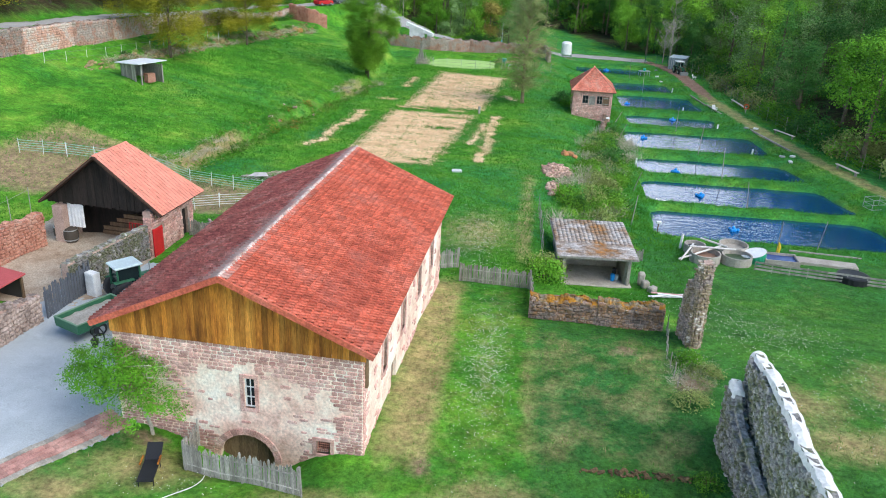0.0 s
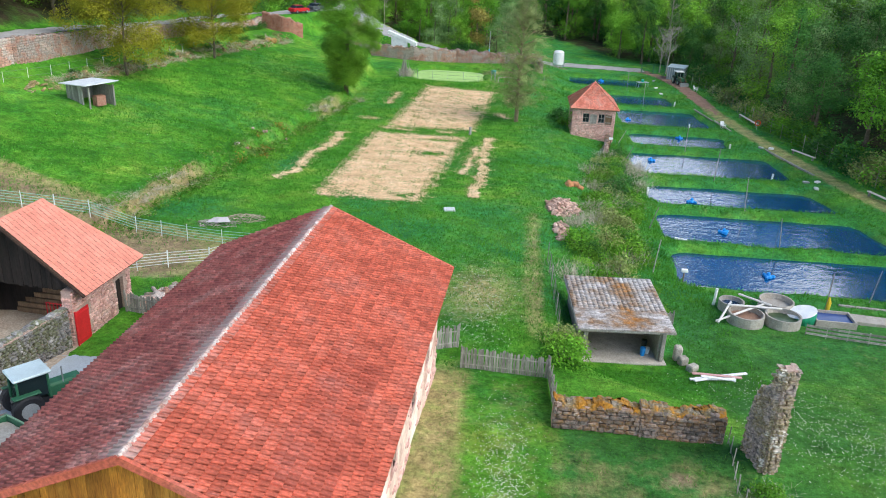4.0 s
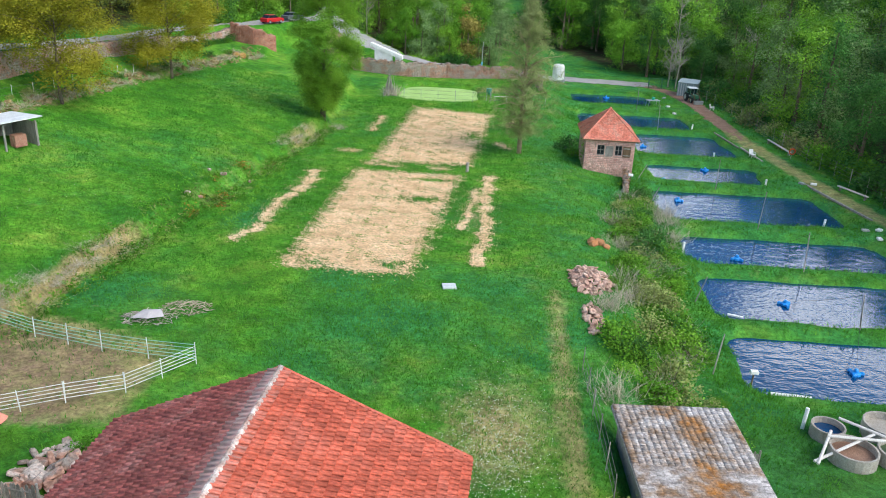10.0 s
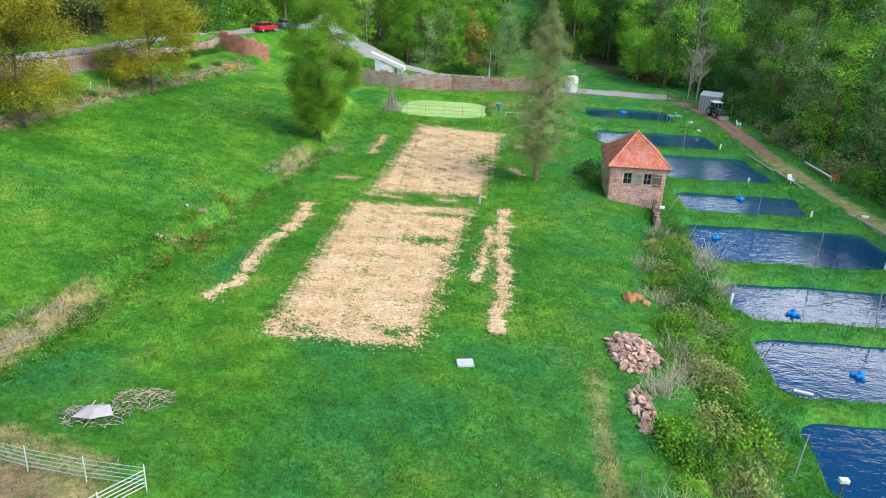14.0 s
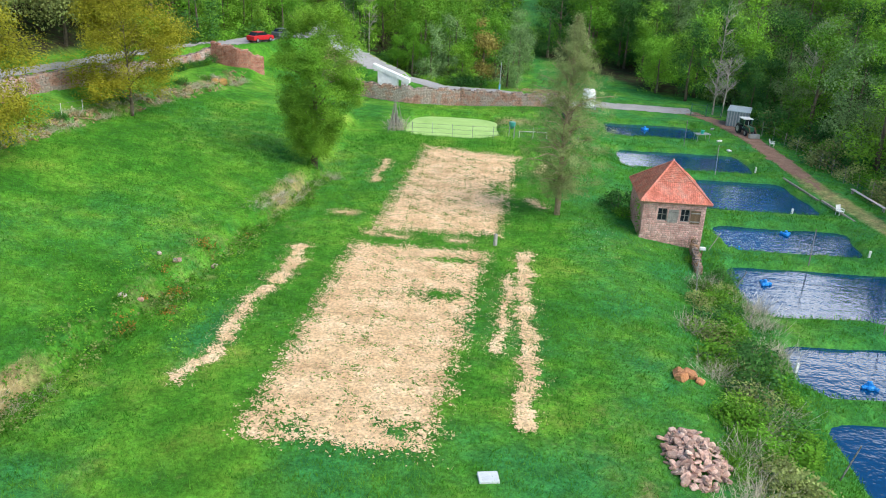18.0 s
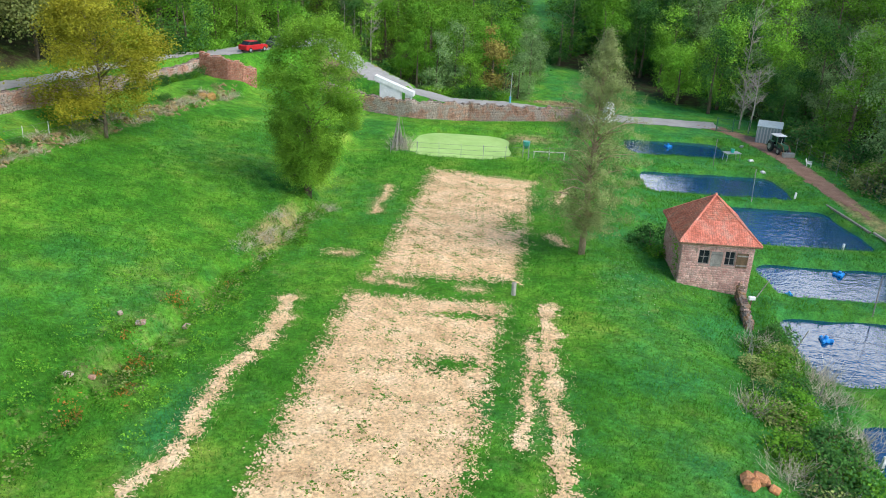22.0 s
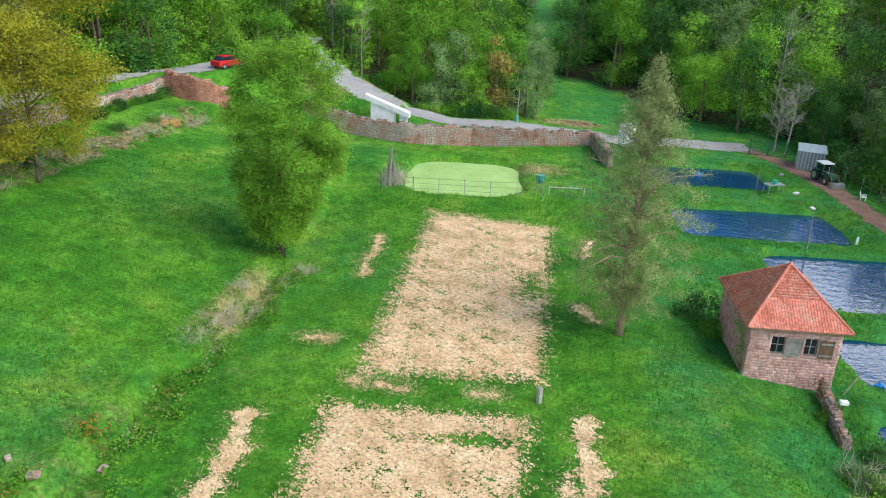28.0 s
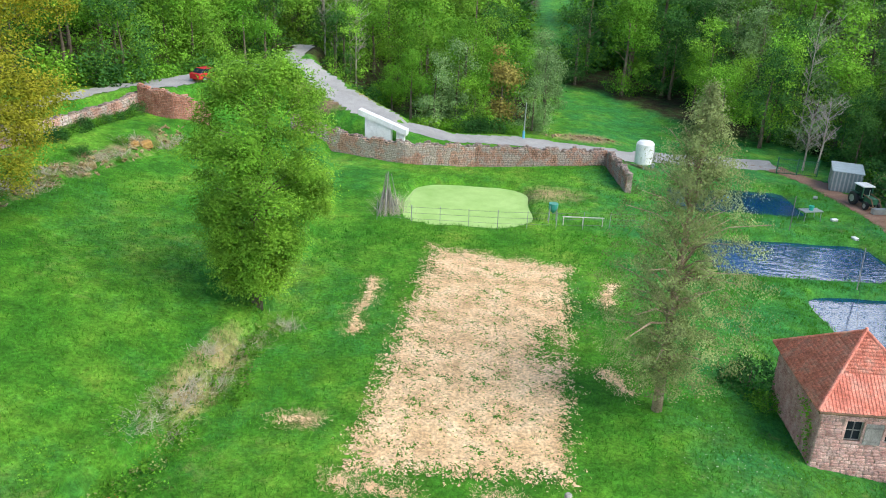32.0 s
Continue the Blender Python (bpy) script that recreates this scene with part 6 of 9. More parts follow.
# ---- openings of the buildings ----
def window_part(parent, name, x, y, z, w, hh, bars_x, bars_z, m=None, depth=0.35, frame_mat=None):
    """Window set in its opening: frame, glazing bars and panes. m: extra pose in the parent."""
    win = part(name, Build().box(-w / 2, w / 2, depth, depth + 0.02, 0, hh), M_DARK, parent)
    win.matrix_basis = (m or Matrix()) @ pose(x, y, z)
    fm = frame_mat or M_WHITE
    b = Build()
    t = 0.055
    b.box(-w / 2, -w / 2 + t, depth - 0.07, depth - 0.005, 0, hh).box(w / 2 - t, w / 2, depth - 0.07, depth - 0.005, 0, hh).box(-w / 2 + t, w / 2 - t, depth - 0.07, depth - 0.005, 0, t).box(-w / 2 + t, w / 2 - t, depth - 0.07, depth - 0.005, hh - t, hh)
    part("window_frame", b, fm, win)
    for i in range(1, bars_x):
        u = -w / 2 + w * i / bars_x
        part("glazing_bar", Build().box(u - 0.018, u + 0.018, depth - 0.06, depth - 0.01, t, hh - t), fm, win)
    for i in range(1, bars_z):
        u = hh * i / bars_z
        part("glazing_bar", Build().box(-w / 2 + t, w / 2 - t, depth - 0.058, depth - 0.012, u - 0.018, u + 0.018), fm, win)
    for i in range(bars_x):
        for j in range(bars_z):
            part("pane", Build().box(-w / 2 + w * i / bars_x + 0.03, -w / 2 + w * (i + 1) / bars_x - 0.03, depth - 0.03, depth - 0.025, hh * j / bars_z + 0.03, hh * (j + 1) / bars_z - 0.03), M_GLASS, win)
    return win


def surround(parent, x0, x1, z0, z1, t, material, m=None, proud=0.05):
    for q in ((x0 - t, x0, z0 - t, z1 + t), (x1, x1 + t, z0 - t, z1 + t), (x0, x1, z1, z1 + t), (x0, x1, z0 - t, z0)):
        ob = part("surround", Build().box(q[0], q[1], -proud, 0.12, q[2], q[3]), material, parent, bevel=0.012)
        if m is not None:
            ob.matrix_basis = m


window_part(barn, "window", -4.725, 0, 2.35, 0.45, 1.4, 2, 3, depth=0.16)
surround(barn, -4.95, -4.5, 2.35, 3.75, 0.17, M_SANDSTONE)
grate = part("cellar_opening", Build().box(-1.95, -1.35, 0.3, 0.33, 0.6, 1.2), M_DARK, barn)
for i in range(7):
    part("bar", Build().tube([(-1.9 + i * 0.085, 0.12, 0.6), (-1.9 + i * 0.085, 0.12, 1.2)], 0.014, 6), M_STONE_RED, grate)
for i in range(5):
    part("bar", Build().tube([(-1.95, 0.1, 0.68 + i * 0.11), (-1.35, 0.1, 0.68 + i * 0.11)], 0.014, 6), M_STONE_RED, grate)
surround(barn, -1.95, -1.35, 0.6, 1.2, 0.16, M_SANDSTONE)
door = part("arched_door", Build().prism([(-6.15, -1.2), (-3.75, -1.2)] + arch, 0.3, 0.34), M_WOOD_BROWN, barn, "weathered brown double door")
for i in range(14):
    x = -6.12 + i * 0.169
    top = -0.2 + math.sqrt(max(0, 1.2 ** 2 - (x + 0.08 + 4.95) ** 2))
    part("plank", Build().box(x, x + 0.16, 0.26, 0.3, -1.2, top - 0.03), M_WOOD_BROWN, door)
for k in range(15):
    a0, a1 = math.pi * k / 15, math.pi * (k + 1) / 15 - 0.012
    o = [(-4.95 + r * math.cos(a), -0.2 + r * math.sin(a)) for r, a in ((1.2, a0), (1.5, a0), (1.5, a1), (1.2, a1))]
    part("voussoir", Build().prism(o, -0.05, 0.2), M_SANDSTONE, barn, bevel=0.012)
for y in (3.4, 7.4, 11.4, 15.2):
    window_part(barn, "window", 0.4 + y, 0, 2.6, 0.8, 1.6, 2, 3, m=pose(0, 0, 0, 0, 0, 90), depth=0.2)
    surround(barn, y, y + 0.8, 2.6, 4.2, 0.18, M_SANDSTONE, m=pose(0, 0, 0, 0, 0, 90))
ob = part("side_door", Build().box(5.3, 6.3, 0.15, 0.2, -1, 2.0), M_WOOD_BROWN, barn)
ob.matrix_basis = pose(0, 0, 0, 0, 0, 90)
ob = part("chimney_pipe", Build().box(-0.1, 0.1, -0.16, -0.02, 3.9, 5.2), M_WOOD_BROWN, barn)
ob.matrix_basis = pose(0, 0.25, 0, 0, 0, 90)

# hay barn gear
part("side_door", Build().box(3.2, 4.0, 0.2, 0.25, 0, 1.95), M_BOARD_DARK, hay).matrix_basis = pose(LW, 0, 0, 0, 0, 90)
b = Build()
for i in range(6):
    b.tube([(LW - 1.9 + i * 0.2, 0.15, 0.7), (LW - 1.9 + i * 0.2, 0.15, 1.9)], 0.025, 6)
for z in (0.7, 1.3, 1.9):
    b.tube([(LW - 1.9, 0.15, z), (LW - 0.9, 0.15, z)], 0.025, 6)
part("rack", b, M_RED, hay, "red metal hay rack")
n = 16
b = Build()
pts = [(-2.9 + 1.2 * i / n, 0.3 + 0.07 * math.sin(i * 2.1), z) for z in (1.1, 2.7) for i in range(n + 1)]
b.poly(pts, [(i, i + 1, i + n + 2, i + n + 1) for i in range(n)])
part("curtain", b, M_WHITE, hay, "hanging white plastic sheet", smooth=True)
for i in range(5):
    part("stored_timber", Build().box(-1.6, 1.2, 1.9 + 0.1 * i, 2.3 + 0.1 * i, 0.15 + i * 0.28, 0.4 + i * 0.28), M_WOOD_BROWN, hay)
gate_t = thing("gate", "bright red sheet-metal door beside the pen wall", "door", hay.matrix_world @ pose(LW + 0.06, -0.42, 0, 0, 0, 90))
part("leaf", Build().box(0, 1.05, -0.02, 0.02, 0.05, 1.85), M_RED, gate_t, bevel=0.008)
for z in (0.2, 1.6):
    part("rail", Build().box(0.02, 1.02, -0.05, -0.02, z, z + 0.08), M_RED, gate_t)
part("post", Build().tube([(0, 0, 0), (0, 0, 1.9)], 0.05, 8), M_RED, gate_t)
for i, (x, y) in enumerate(((-28.75, 44.9), (-27.95, 44.6))):
    bar = thing("barrel", "dark weathered wooden barrel in the pen", "barrel", pose(x, y, h(x, y) + 0.05), group="barrels")
    part("barrel_body", Build().tube([(0, 0, 0), (0, 0, 0.25), (0, 0, 0.5), (0, 0, 0.75), (0, 0, 0.95)], [0.38, 0.45, 0.47, 0.45, 0.38], 14), plain("dark_barrel_wood", (0.075, 0.062, 0.05), 0.85), bar, smooth=False)
    for z in (0.15, 0.8):
        part("hoop", Build().tube([(0, 0, z), (0, 0, z + 0.06)], 0.45, 14), M_METAL, bar)
lean = thing("lean_to", "low animal shelter with red sheet roof", "shelter", pose(-27.6, 36.0, 4.0, 0, 0, -12))
part("roof", Build().poly([(-1.8, -2.0, 1.5), (1.5, -2.0, 1.3), (1.5, 1.0, 1.5), (-1.8, 1.0, 1.7), (-1.8, -2.0, 1.42), (1.5, -2.0, 1.22), (1.5, 1.0, 1.42), (-1.8, 1.0, 1.62)], [(0, 1, 2, 3), (7, 6, 5, 4), (0, 4, 5, 1), (1, 5, 6, 2), (2, 6, 7, 3), (3, 7, 4, 0)]), plain("red_sheet", (0.42, 0.08, 0.08), 0.6), lean)
for x, y in ((-1.6, -1.8), (1.35, -1.8), (1.35, 0.8), (-1.6, 0.8)):
    part("post", Build().box(x - 0.06, x + 0.06, y - 0.06, y + 0.06, -0.1, 1.3), M_WOOD_BROWN, lean)
part("back_panel", Build().box(-1.6, 1.3, 0.8, 0.86, 0, 1.4), M_DARK, lean)

# shed contents
for i, (x, z, c) in enumerate(((1.3, 0.5, M_BLUE), (1.6, 0.35, M_WHITE), (1.45, 0.7, M_BLACK))):
    bk = solo("bucket", Build().tube([(0, 0, 0), (0, 0, z)], [0.13, 0.17], 12), c, "plastic bucket standing in the open shed", "bucket", pose(SHX + x, SHY + 0.9 + 0.3 * i, SHZ + 0.1))

# pond house windows with open shutters
for a, c in ((-1.35, -0.55), (0.55, 1.3)):
    window_part(hut, "window", (a + c) / 2, 0, 2.3, c - a, 1.1, 2, 2, depth=0.14, frame_mat=M_WOOD_GREY)
    surround(hut, a, c, 2.3, 3.4, 0.13, M_SANDSTONE)
    sh = part("shutter", Build().box(c + 0.08, c + 0.9, -0.11, -0.06, 2.2, 3.35), M_WOOD_GREY if a < 0 else M_WOOD_BROWN, hut, "weathered board shutter", bevel=0.008)
    for z in (2.35, 3.1):
        part("batten", Build().box(c + 0.1, c + 0.88, -0.14, -0.11, z, z + 0.1), M_WOOD_GREY, sh)
part("gutter", Build().tube([(-HW - 0.35, -0.42, HE - 0.03), (HW + 0.35, -0.42, HE - 0.03)], 0.06, 8), M_WOOD_BROWN, hut)
part("finial", Build().tube([(0, HD / 2, HA), (0, HD / 2, HA + 0.25)], [0.14, 0.05], 8), M_TILE_OLD, hut)


# ---- fences ----
def fence_line(name, label, pts, height_, spacing, material, kind="picket", group="fences", post_mat=None, lean=2.0, seed=1, wire=3):
    """kind picket: boards side by side on two rails; wire: posts with strands."""
    rng = random.Random(seed)
    f = thing(name, label, "fence", group=group)
    for (ax, ay), (bx, by) in zip(pts, pts[1:]):
        ln = math.hypot(bx - ax, by - ay)
        yaw = math.degrees(math.atan2(by - ay, bx - ax))
        at = lambda u: (ax + (bx - ax) * u / ln, ay + (by - ay) * u / ln)
        if kind == "picket":
            n = max(2, int(ln / spacing))
            me = []
            for k in range(4):
                hh = height_ * (0.92 + 0.05 * k)
                w = spacing * 0.42
                me.append(Build().prism([(-w, 0.05), (w, 0.05), (w, hh - 0.08), (0, hh), (-w, hh - 0.08)], -0.012, 0.012).mesh("picket", material))
            for i in range(n):
                x, y = at((i + 0.5) * ln / n)
                ob = new("picket", me[rng.randrange(4)])
                ob.parent = f
                ob.matrix_basis = pose(x, y, h(x, y), rng.uniform(-lean, lean), rng.uniform(-lean, lean), yaw)
            for z in (0.25, 0.75):
                b = Build()
                k = max(1, int(ln / 1.5))
                b.tube([(*at(ln * j / k), h(*at(ln * j / k)) + z * height_) for j in range(k + 1)], 0.035, 4)
                part("rail", b, material, f)
            ps = 2.2
        else:
            ps = spacing
            for j in range(wire):
                z = height_ * (0.25 + 0.7 * j / max(1, wire - 1))
                k = max(1, int(ln / spacing))
                if kind == "slat":
                    for i in range(k):
                        (x0, y0), (x1, y1) = at(ln * i / k), at(ln * (i + 1) / k)
                        z0, z1 = h(x0, y0) + z, h(x1, y1) + z
                        part("slat", Build().poly([(x0, y0, z0 - 0.07), (x1, y1, z1 - 0.07), (x1, y1, z1 + 0.07), (x0, y0, z0 + 0.07), (x0, y0 + 0.03, z0 - 0.07), (x1, y1 + 0.03, z1 - 0.07), (x1, y1 + 0.03, z1 + 0.07), (x0, y0 + 0.03, z0 + 0.07)], [(0, 1, 2, 3), (7, 6, 5, 4), (3, 2, 6, 7), (0, 4, 5, 1), (1, 5, 6, 2), (0, 3, 7, 4)]), material, f)
                    continue
                part("wire", Build().tube([(*at(ln * i / k), h(*at(ln * i / k)) + z) for i in range(k + 1)], 0.018 if "tape" in material.name else 0.011, 4), material, f)
        k = max(1, int(round(ln / ps)))
        for i in range(k + 1):
            x, y = at(ln * i / k)
            ob = part("post", Build().tube([(0, 0, -0.3), (0, 0, height_ + 0.08)], 0.05 if kind == "picket" else 0.024, 6), post_mat or material, f)
            ob.matrix_basis = pose(x + (0.04 if kind == "picket" else 0), y + (0.05 if kind == "picket" else 0), h(x, y), rng.uniform(-2, 2), rng.uniform(-2, 2), 0)
    return f


fence_line("picket_fence", "weathered grey picket fence round the cellar door", [(-12.3, 26.6), (-12.0, 24.5), (-7.0, 23.4)], 1.3, 0.11, M_WOOD_GREY, lean=1.5, seed=2)
fence_line("picket_fence", "weathered grey picket fence behind the barn", [(-4.5, 47.4), (-3.2, 48.0)], 1.35, 0.12, M_WOOD_GREY, lean=3, seed=3)
fence_line("picket_fence", "weathered grey picket fence with a gate across the garden path", [(-2.9, 45.8), (1.5, 45.4)], 1.2, 0.12, M_WOOD_GREY, lean=2.5, seed=4)
fence_line("picket_fence", "leaning grey board fence beside the garden path", [(1.6, 45.3), (1.7, 41.0)], 1.2, 0.12, M_WOOD_GREY, lean=5, seed=5)
fence_line("picket_fence", "dark grey board gate of the animal pen", [(-23.6, 34.5), (-23.1, 38.0)], 1.75, 0.2, plain("dark_grey_boards", (0.1, 0.11, 0.13), 0.8), lean=0.5, seed=6)
fence_line("picket_fence", "weathered grey board fence between the barns", [(-21.2, 47.2), (-18.8, 46.8)], 1.2, 0.16, M_WOOD_GREY, lean=2, seed=7)
fence_line("picket_fence", "short weathered grey fence beside the open shed", [(9.0, 57.2), (10.3, 57.0)], 0.9, 0.14, M_WOOD_GREY, lean=3, seed=8)
M_TAPE = plain("white_fence_tape", (0.7, 0.72, 0.7), 0.6)
M_TAPE_GREEN = plain("green_fence_tape", (0.28, 0.56, 0.46), 0.6)
fence_line("paddock_fence", "white and green electric tape fence round the paddock", [(-40.0, 58.4), (-36.7, 59.6), (-32.4, 60.4), (-30, 60.6), (-26.8, 60.7), (-22.7, 59.7), (-17.5, 59.0)], 1.15, 2.2, M_TAPE_GREEN, "wire", post_mat=M_TAPE, seed=9, wire=5)
fence_line("paddock_fence", "white electric tape fence round the paddock", [(-17.5, 59.0), (-19.7, 55.8), (-21.9, 54.5), (-25, 52.6)], 1.05, 2.2, M_TAPE, "wire", post_mat=M_TAPE, seed=10, wire=5)
fence_line("pasture_fence", "thin white electric fence on the hillside", [(-51.6, 82), (-49.9, 92), (-48.6, 101), (-47.3, 110.3), (-46.2, 114.5), (-45.4, 121)], 1.0, 3.4, M_WIRE, "wire", post_mat=M_TAPE, seed=11, wire=2)
fence_line("deer_fence", "tall wire fence along the wooded edge", [(30.8, 160), (33.2, 140), (34.2, 125), (36, 109), (38.5, 94), (42, 78), (47, 64)], 1.9, 3.2, M_WIRE, "wire", post_mat=M_WOOD_GREY, seed=12, wire=4)
fence_line("wire_fence", "slack wire fence before the green pond", [(-18.4, 138.2), (-15.4, 138.0), (-8.0, 138.0), (-3.0, 138.4), (1.6, 139.0), (5.0, 139.6)], 1.5, 2.6, M_WIRE, "wire", post_mat=M_METAL, seed=13, wire=3)
fence_line("wire_fence", "old wire fence overgrown by the hedge", [(2.3, 62.0), (2.4, 58), (2.5, 51.5)], 1.4, 2.2, M_WIRE, "wire", post_mat=M_WOOD_GREY, seed=14, wire=3)
fence_line("wire_fence", "old wire fence beside the pond house", [(9.4, 96.2), (10.6, 101.0)], 1.3, 1.6, M_WIRE, "wire", post_mat=M_WOOD_GREY, seed=15, wire=4)
fence_line("low_rail_fence", "low grey plank fence before the tank yard", [(18.7, 56.9), (22.3, 56.1), (27.5, 55.0)], 0.75, 1.3, M_WOOD_GREY, "slat", post_mat=M_WOOD_GREY, seed=16, wire=3)
fence_line("stake_fence", "rough leaning stakes at the garden edge", [(9.2, 40.2), (8.6, 36.5), (8.7, 33.8)], 0.8, 0.9, M_WOOD_GREY, "wire", post_mat=M_WOOD_GREY, seed=17, wire=1)
fence_line("pen_rail", "weathered pole rail beyond the pen wall", [(-31.6, 34), (-31.4, 46)], 2.9, 2.0, M_WOOD_GREY, "wire", post_mat=M_WOOD_GREY, seed=18, wire=2)


# ---- things on the ponds ----
def float_feeder(x, y, turn, s=1.0):
    f = thing("pond_aerator", "bright blue floating aerator on a fish pond", "aerator", pose(x, y, 0, 0, 0, turn) @ Matrix.Diagonal((0.68 * s, 0.68 * s, 0.75 * s, 1)), group="pond aerators")
    part("hull", Build().tube([(0, 0, -0.05), (0, 0, 0.06), (0, 0, 0.2), (0, 0, 0.28)], [0.42, 0.5, 0.46, 0.34], 12), M_BLUE, f, smooth=False)
    part("motor_hood", Build().tube([(0, 0, 0.28), (0, 0, 0.5), (0, 0, 0.58)], [0.24, 0.2, 0.1], 10), M_BLUE, f)
    for i in range(3):
        a = 2 * math.pi * i / 3
        part("float", Build().tube([(0.3 * math.cos(a), 0.3 * math.sin(a), 0.1), (0.62 * math.cos(a), 0.62 * math.sin(a), 0.12), (0.78 * math.cos(a), 0.78 * math.sin(a), 0.1)], [0.14, 0.2, 0.12], 8), M_BLUE, f)


for i, (x, y, s) in enumerate(((20.0, 68.6, 1.0), (19.0, 78.3, 1.0), (17.9, 86.8, 1.05), (16.3, 102.0, 1.0), (22.0, 114.2, 1.0), (16.4, 109.6, 0.65), (16.6, 124.1, 0.9), (16.1, 155.8, 1.1))):
    float_feeder(x, y, 37 * i, s)
for (x, y, dx, hh) in ((10.6, 66.3, 0.3, 2.7), (22.2, 83.7, -0.2, 3.3), (21.5, 93.3, 0.2, 3.5), (21.0, 105.8, 0, 3.1), (19.9, 131.9, -0.1, 3.4), (19.2, 145.0, 0.0, 3.3), (22.5, 74.0, -0.3, 2.6), (11.9, 76.6, 0.7, 2.0), (12.6, 98.5, 0.9, 1.8), (11.6, 92.0, 0.5, 1.6), (21.5, 61.2, 0.1, 2.8), (12.9, 107.2, 1.0, 1.6), (25.7, 64.0, 0.4, 2.5)):
    z = h(x, y)
    solo("pole", Build().tube([(0, 0, -0.4), (dx, 0.1, hh)], [0.045, 0.035], 6), M_WOOD_GREY, "slender grey wooden pole on the pond bank", "pole", pose(x, y, z), group="bank poles")
for ax, ay, az, bx, by, bz in ((22.0, 83.7, 3.7, 17.9, 86.8, 0.5), (21.7, 93.4, 3.9, 16.3, 102, 0.5), (20.9, 105.9, 3.4, 22, 114.2, 0.5), (19.7, 132, 3.5, 16.6, 124.1, 0.5), (19.2, 145.1, 3.6, 16.1, 155.8, 0.5), (22.1, 74.1, 3.0, 20, 68.6, 0.5), (22.1, 74.1, 3.0, 19, 78.3, 0.5)):
    solo("cable", Build().tube([(ax + (bx - ax) * t, ay + (by - ay) * t, az + (bz - az) * t - 0.9 * t * (1 - t)) for t in np.linspace(0, 1, 9)], 0.012, 4), M_BLACK, "thin cable sagging from a pole to an aerator", "cable", group="aerator cables")
for x, y, hh in ((28.4, 95.9, 0.9), (26.9, 108.2, 0.6), (13.5, 87.2, 0.8), (25.0, 134.0, 0.7), (24.3, 119.6, 0.5), (14.0, 135.0, 0.8)):
    z = h(x, y)
    solo("marker_post", Build().box(-0.09, 0.09, -0.07, 0.07, min(0, -z) - 0.3, hh), M_WHITE, "short white sluice post at the water's edge", "post", pose(x, y, z, 0, 3, 12), group="sluice posts", bevel=0.015)
for x, y in ((12.9, 66.2), (11.7, 104.4)):
    fd = thing("feeder_box", "white feed dispenser on a dark stake", "feeder", pose(x, y, h(x, y)))
    part("stake", Build().tube([(0, 0, -0.4), (0.05, 0, 1.1)], 0.05, 6), M_WOOD_BROWN, fd)
    part("box", Build().box(-0.18, 0.28, -0.15, 0.15, 1.1, 1.32), M_WHITE, fd, bevel=0.02)
for ax, ay, bx, by in ((13.9, 65.6, 16.2, 65.4), (14.2, 76.0, 15.2, 75.6), (27.5, 132, 28.5, 124), (28.6, 123.5, 29.3, 117), (31, 108, 33.2, 97), (23, 62.6, 28.5, 62.0)):
    yaw = math.degrees(math.atan2(by - ay, bx - ax))
    ln = math.hypot(bx - ax, by - ay)
    z = max(h(ax, ay), h(bx, by), h((ax + bx) / 2, (ay + by) / 2), 0.05)
    solo("plank", Build().box(0, ln, -0.11, 0.11, -0.12, 0.06), M_WOOD_GREY if ln > 3 else M_WHITE, "long pale plank laid along the bank edge", "plank", pose(ax, ay, z, 0, 0, yaw), group="planks", bevel=0.01)


M_WHITE_OLD = plain("dusty_white_plastic", (0.68, 0.64, 0.6), 0.6)


def concrete_ring(x, y, r, hh, fill):
    c = thing("concrete_ring", "pale concrete well ring used as a tank", "tank", pose(x, y, h(x, y) - 0.05), group="concrete rings")
    n, b = 20, Build()
    pts = []
    for rad, z in ((r, 0), (r, hh), (r - 0.1, hh), (r - 0.1, 0.15)):
        pts += [(rad * math.cos(2 * math.pi * i / n), rad * math.sin(2 * math.pi * i / n), z) for i in range(n)]
    b.poly(pts, [(k * n + i, k * n + (i + 1) % n, (k + 1) * n + (i + 1) % n, (k + 1) * n + i) for k in range(3) for i in range(n)])
    part("wall", b, M_CONCRETE, c)
    d = Build()
    d.poly([((r - 0.1) * math.cos(2 * math.pi * i / n), (r - 0.1) * math.sin(2 * math.pi * i / n), hh * 0.55) for i in range(n)], [tuple(range(n))])
    part("filling", d, fill, c)


concrete_ring(14.9, 60.4, 0.85, 0.75, M_WATER)
M_ALGAE = mat("green_algae_water", [(0.03, 0.06, 0.03), (0.07, 0.11, 0.05)], 1.2, 0.3, 0.1, 9, rand=0)
concrete_ring(18.0, 60.8, 1.15, 0.85, M_CONCRETE)
concrete_ring(15.3, 58.3, 1.15, 0.8, M_DIRT)
concrete_ring(17.7, 58.4, 1.15, 0.8, M_ALGAE)
for (ax, ay, az), (bx, by, bz) in (((13.2, 57.6, 1.2), (16.6, 59.2, 1.95)), ((14.2, 58.9, 1.85), (17.6, 58.6, 1.95)), ((15.2, 60.2, 2.1), (17.0, 58.9, 2.0)), ((13.3, 57.4, 1.2), (14.5, 59.3, 1.9))):
    solo("pipe", Build().tube([(ax, ay, az), (bx, by, bz)], 0.075, 8), M_WHITE_OLD, "white plastic drain pipe lying across the concrete rings", "pipe", group="drain pipes")
solo("pipe", Build().tube([(13.9, 61.0, 0.6), (14.0, 61.1, 2.0)], 0.1, 8), M_WHITE, "white plastic drain pipe standing upright", "pipe", group="drain pipes")
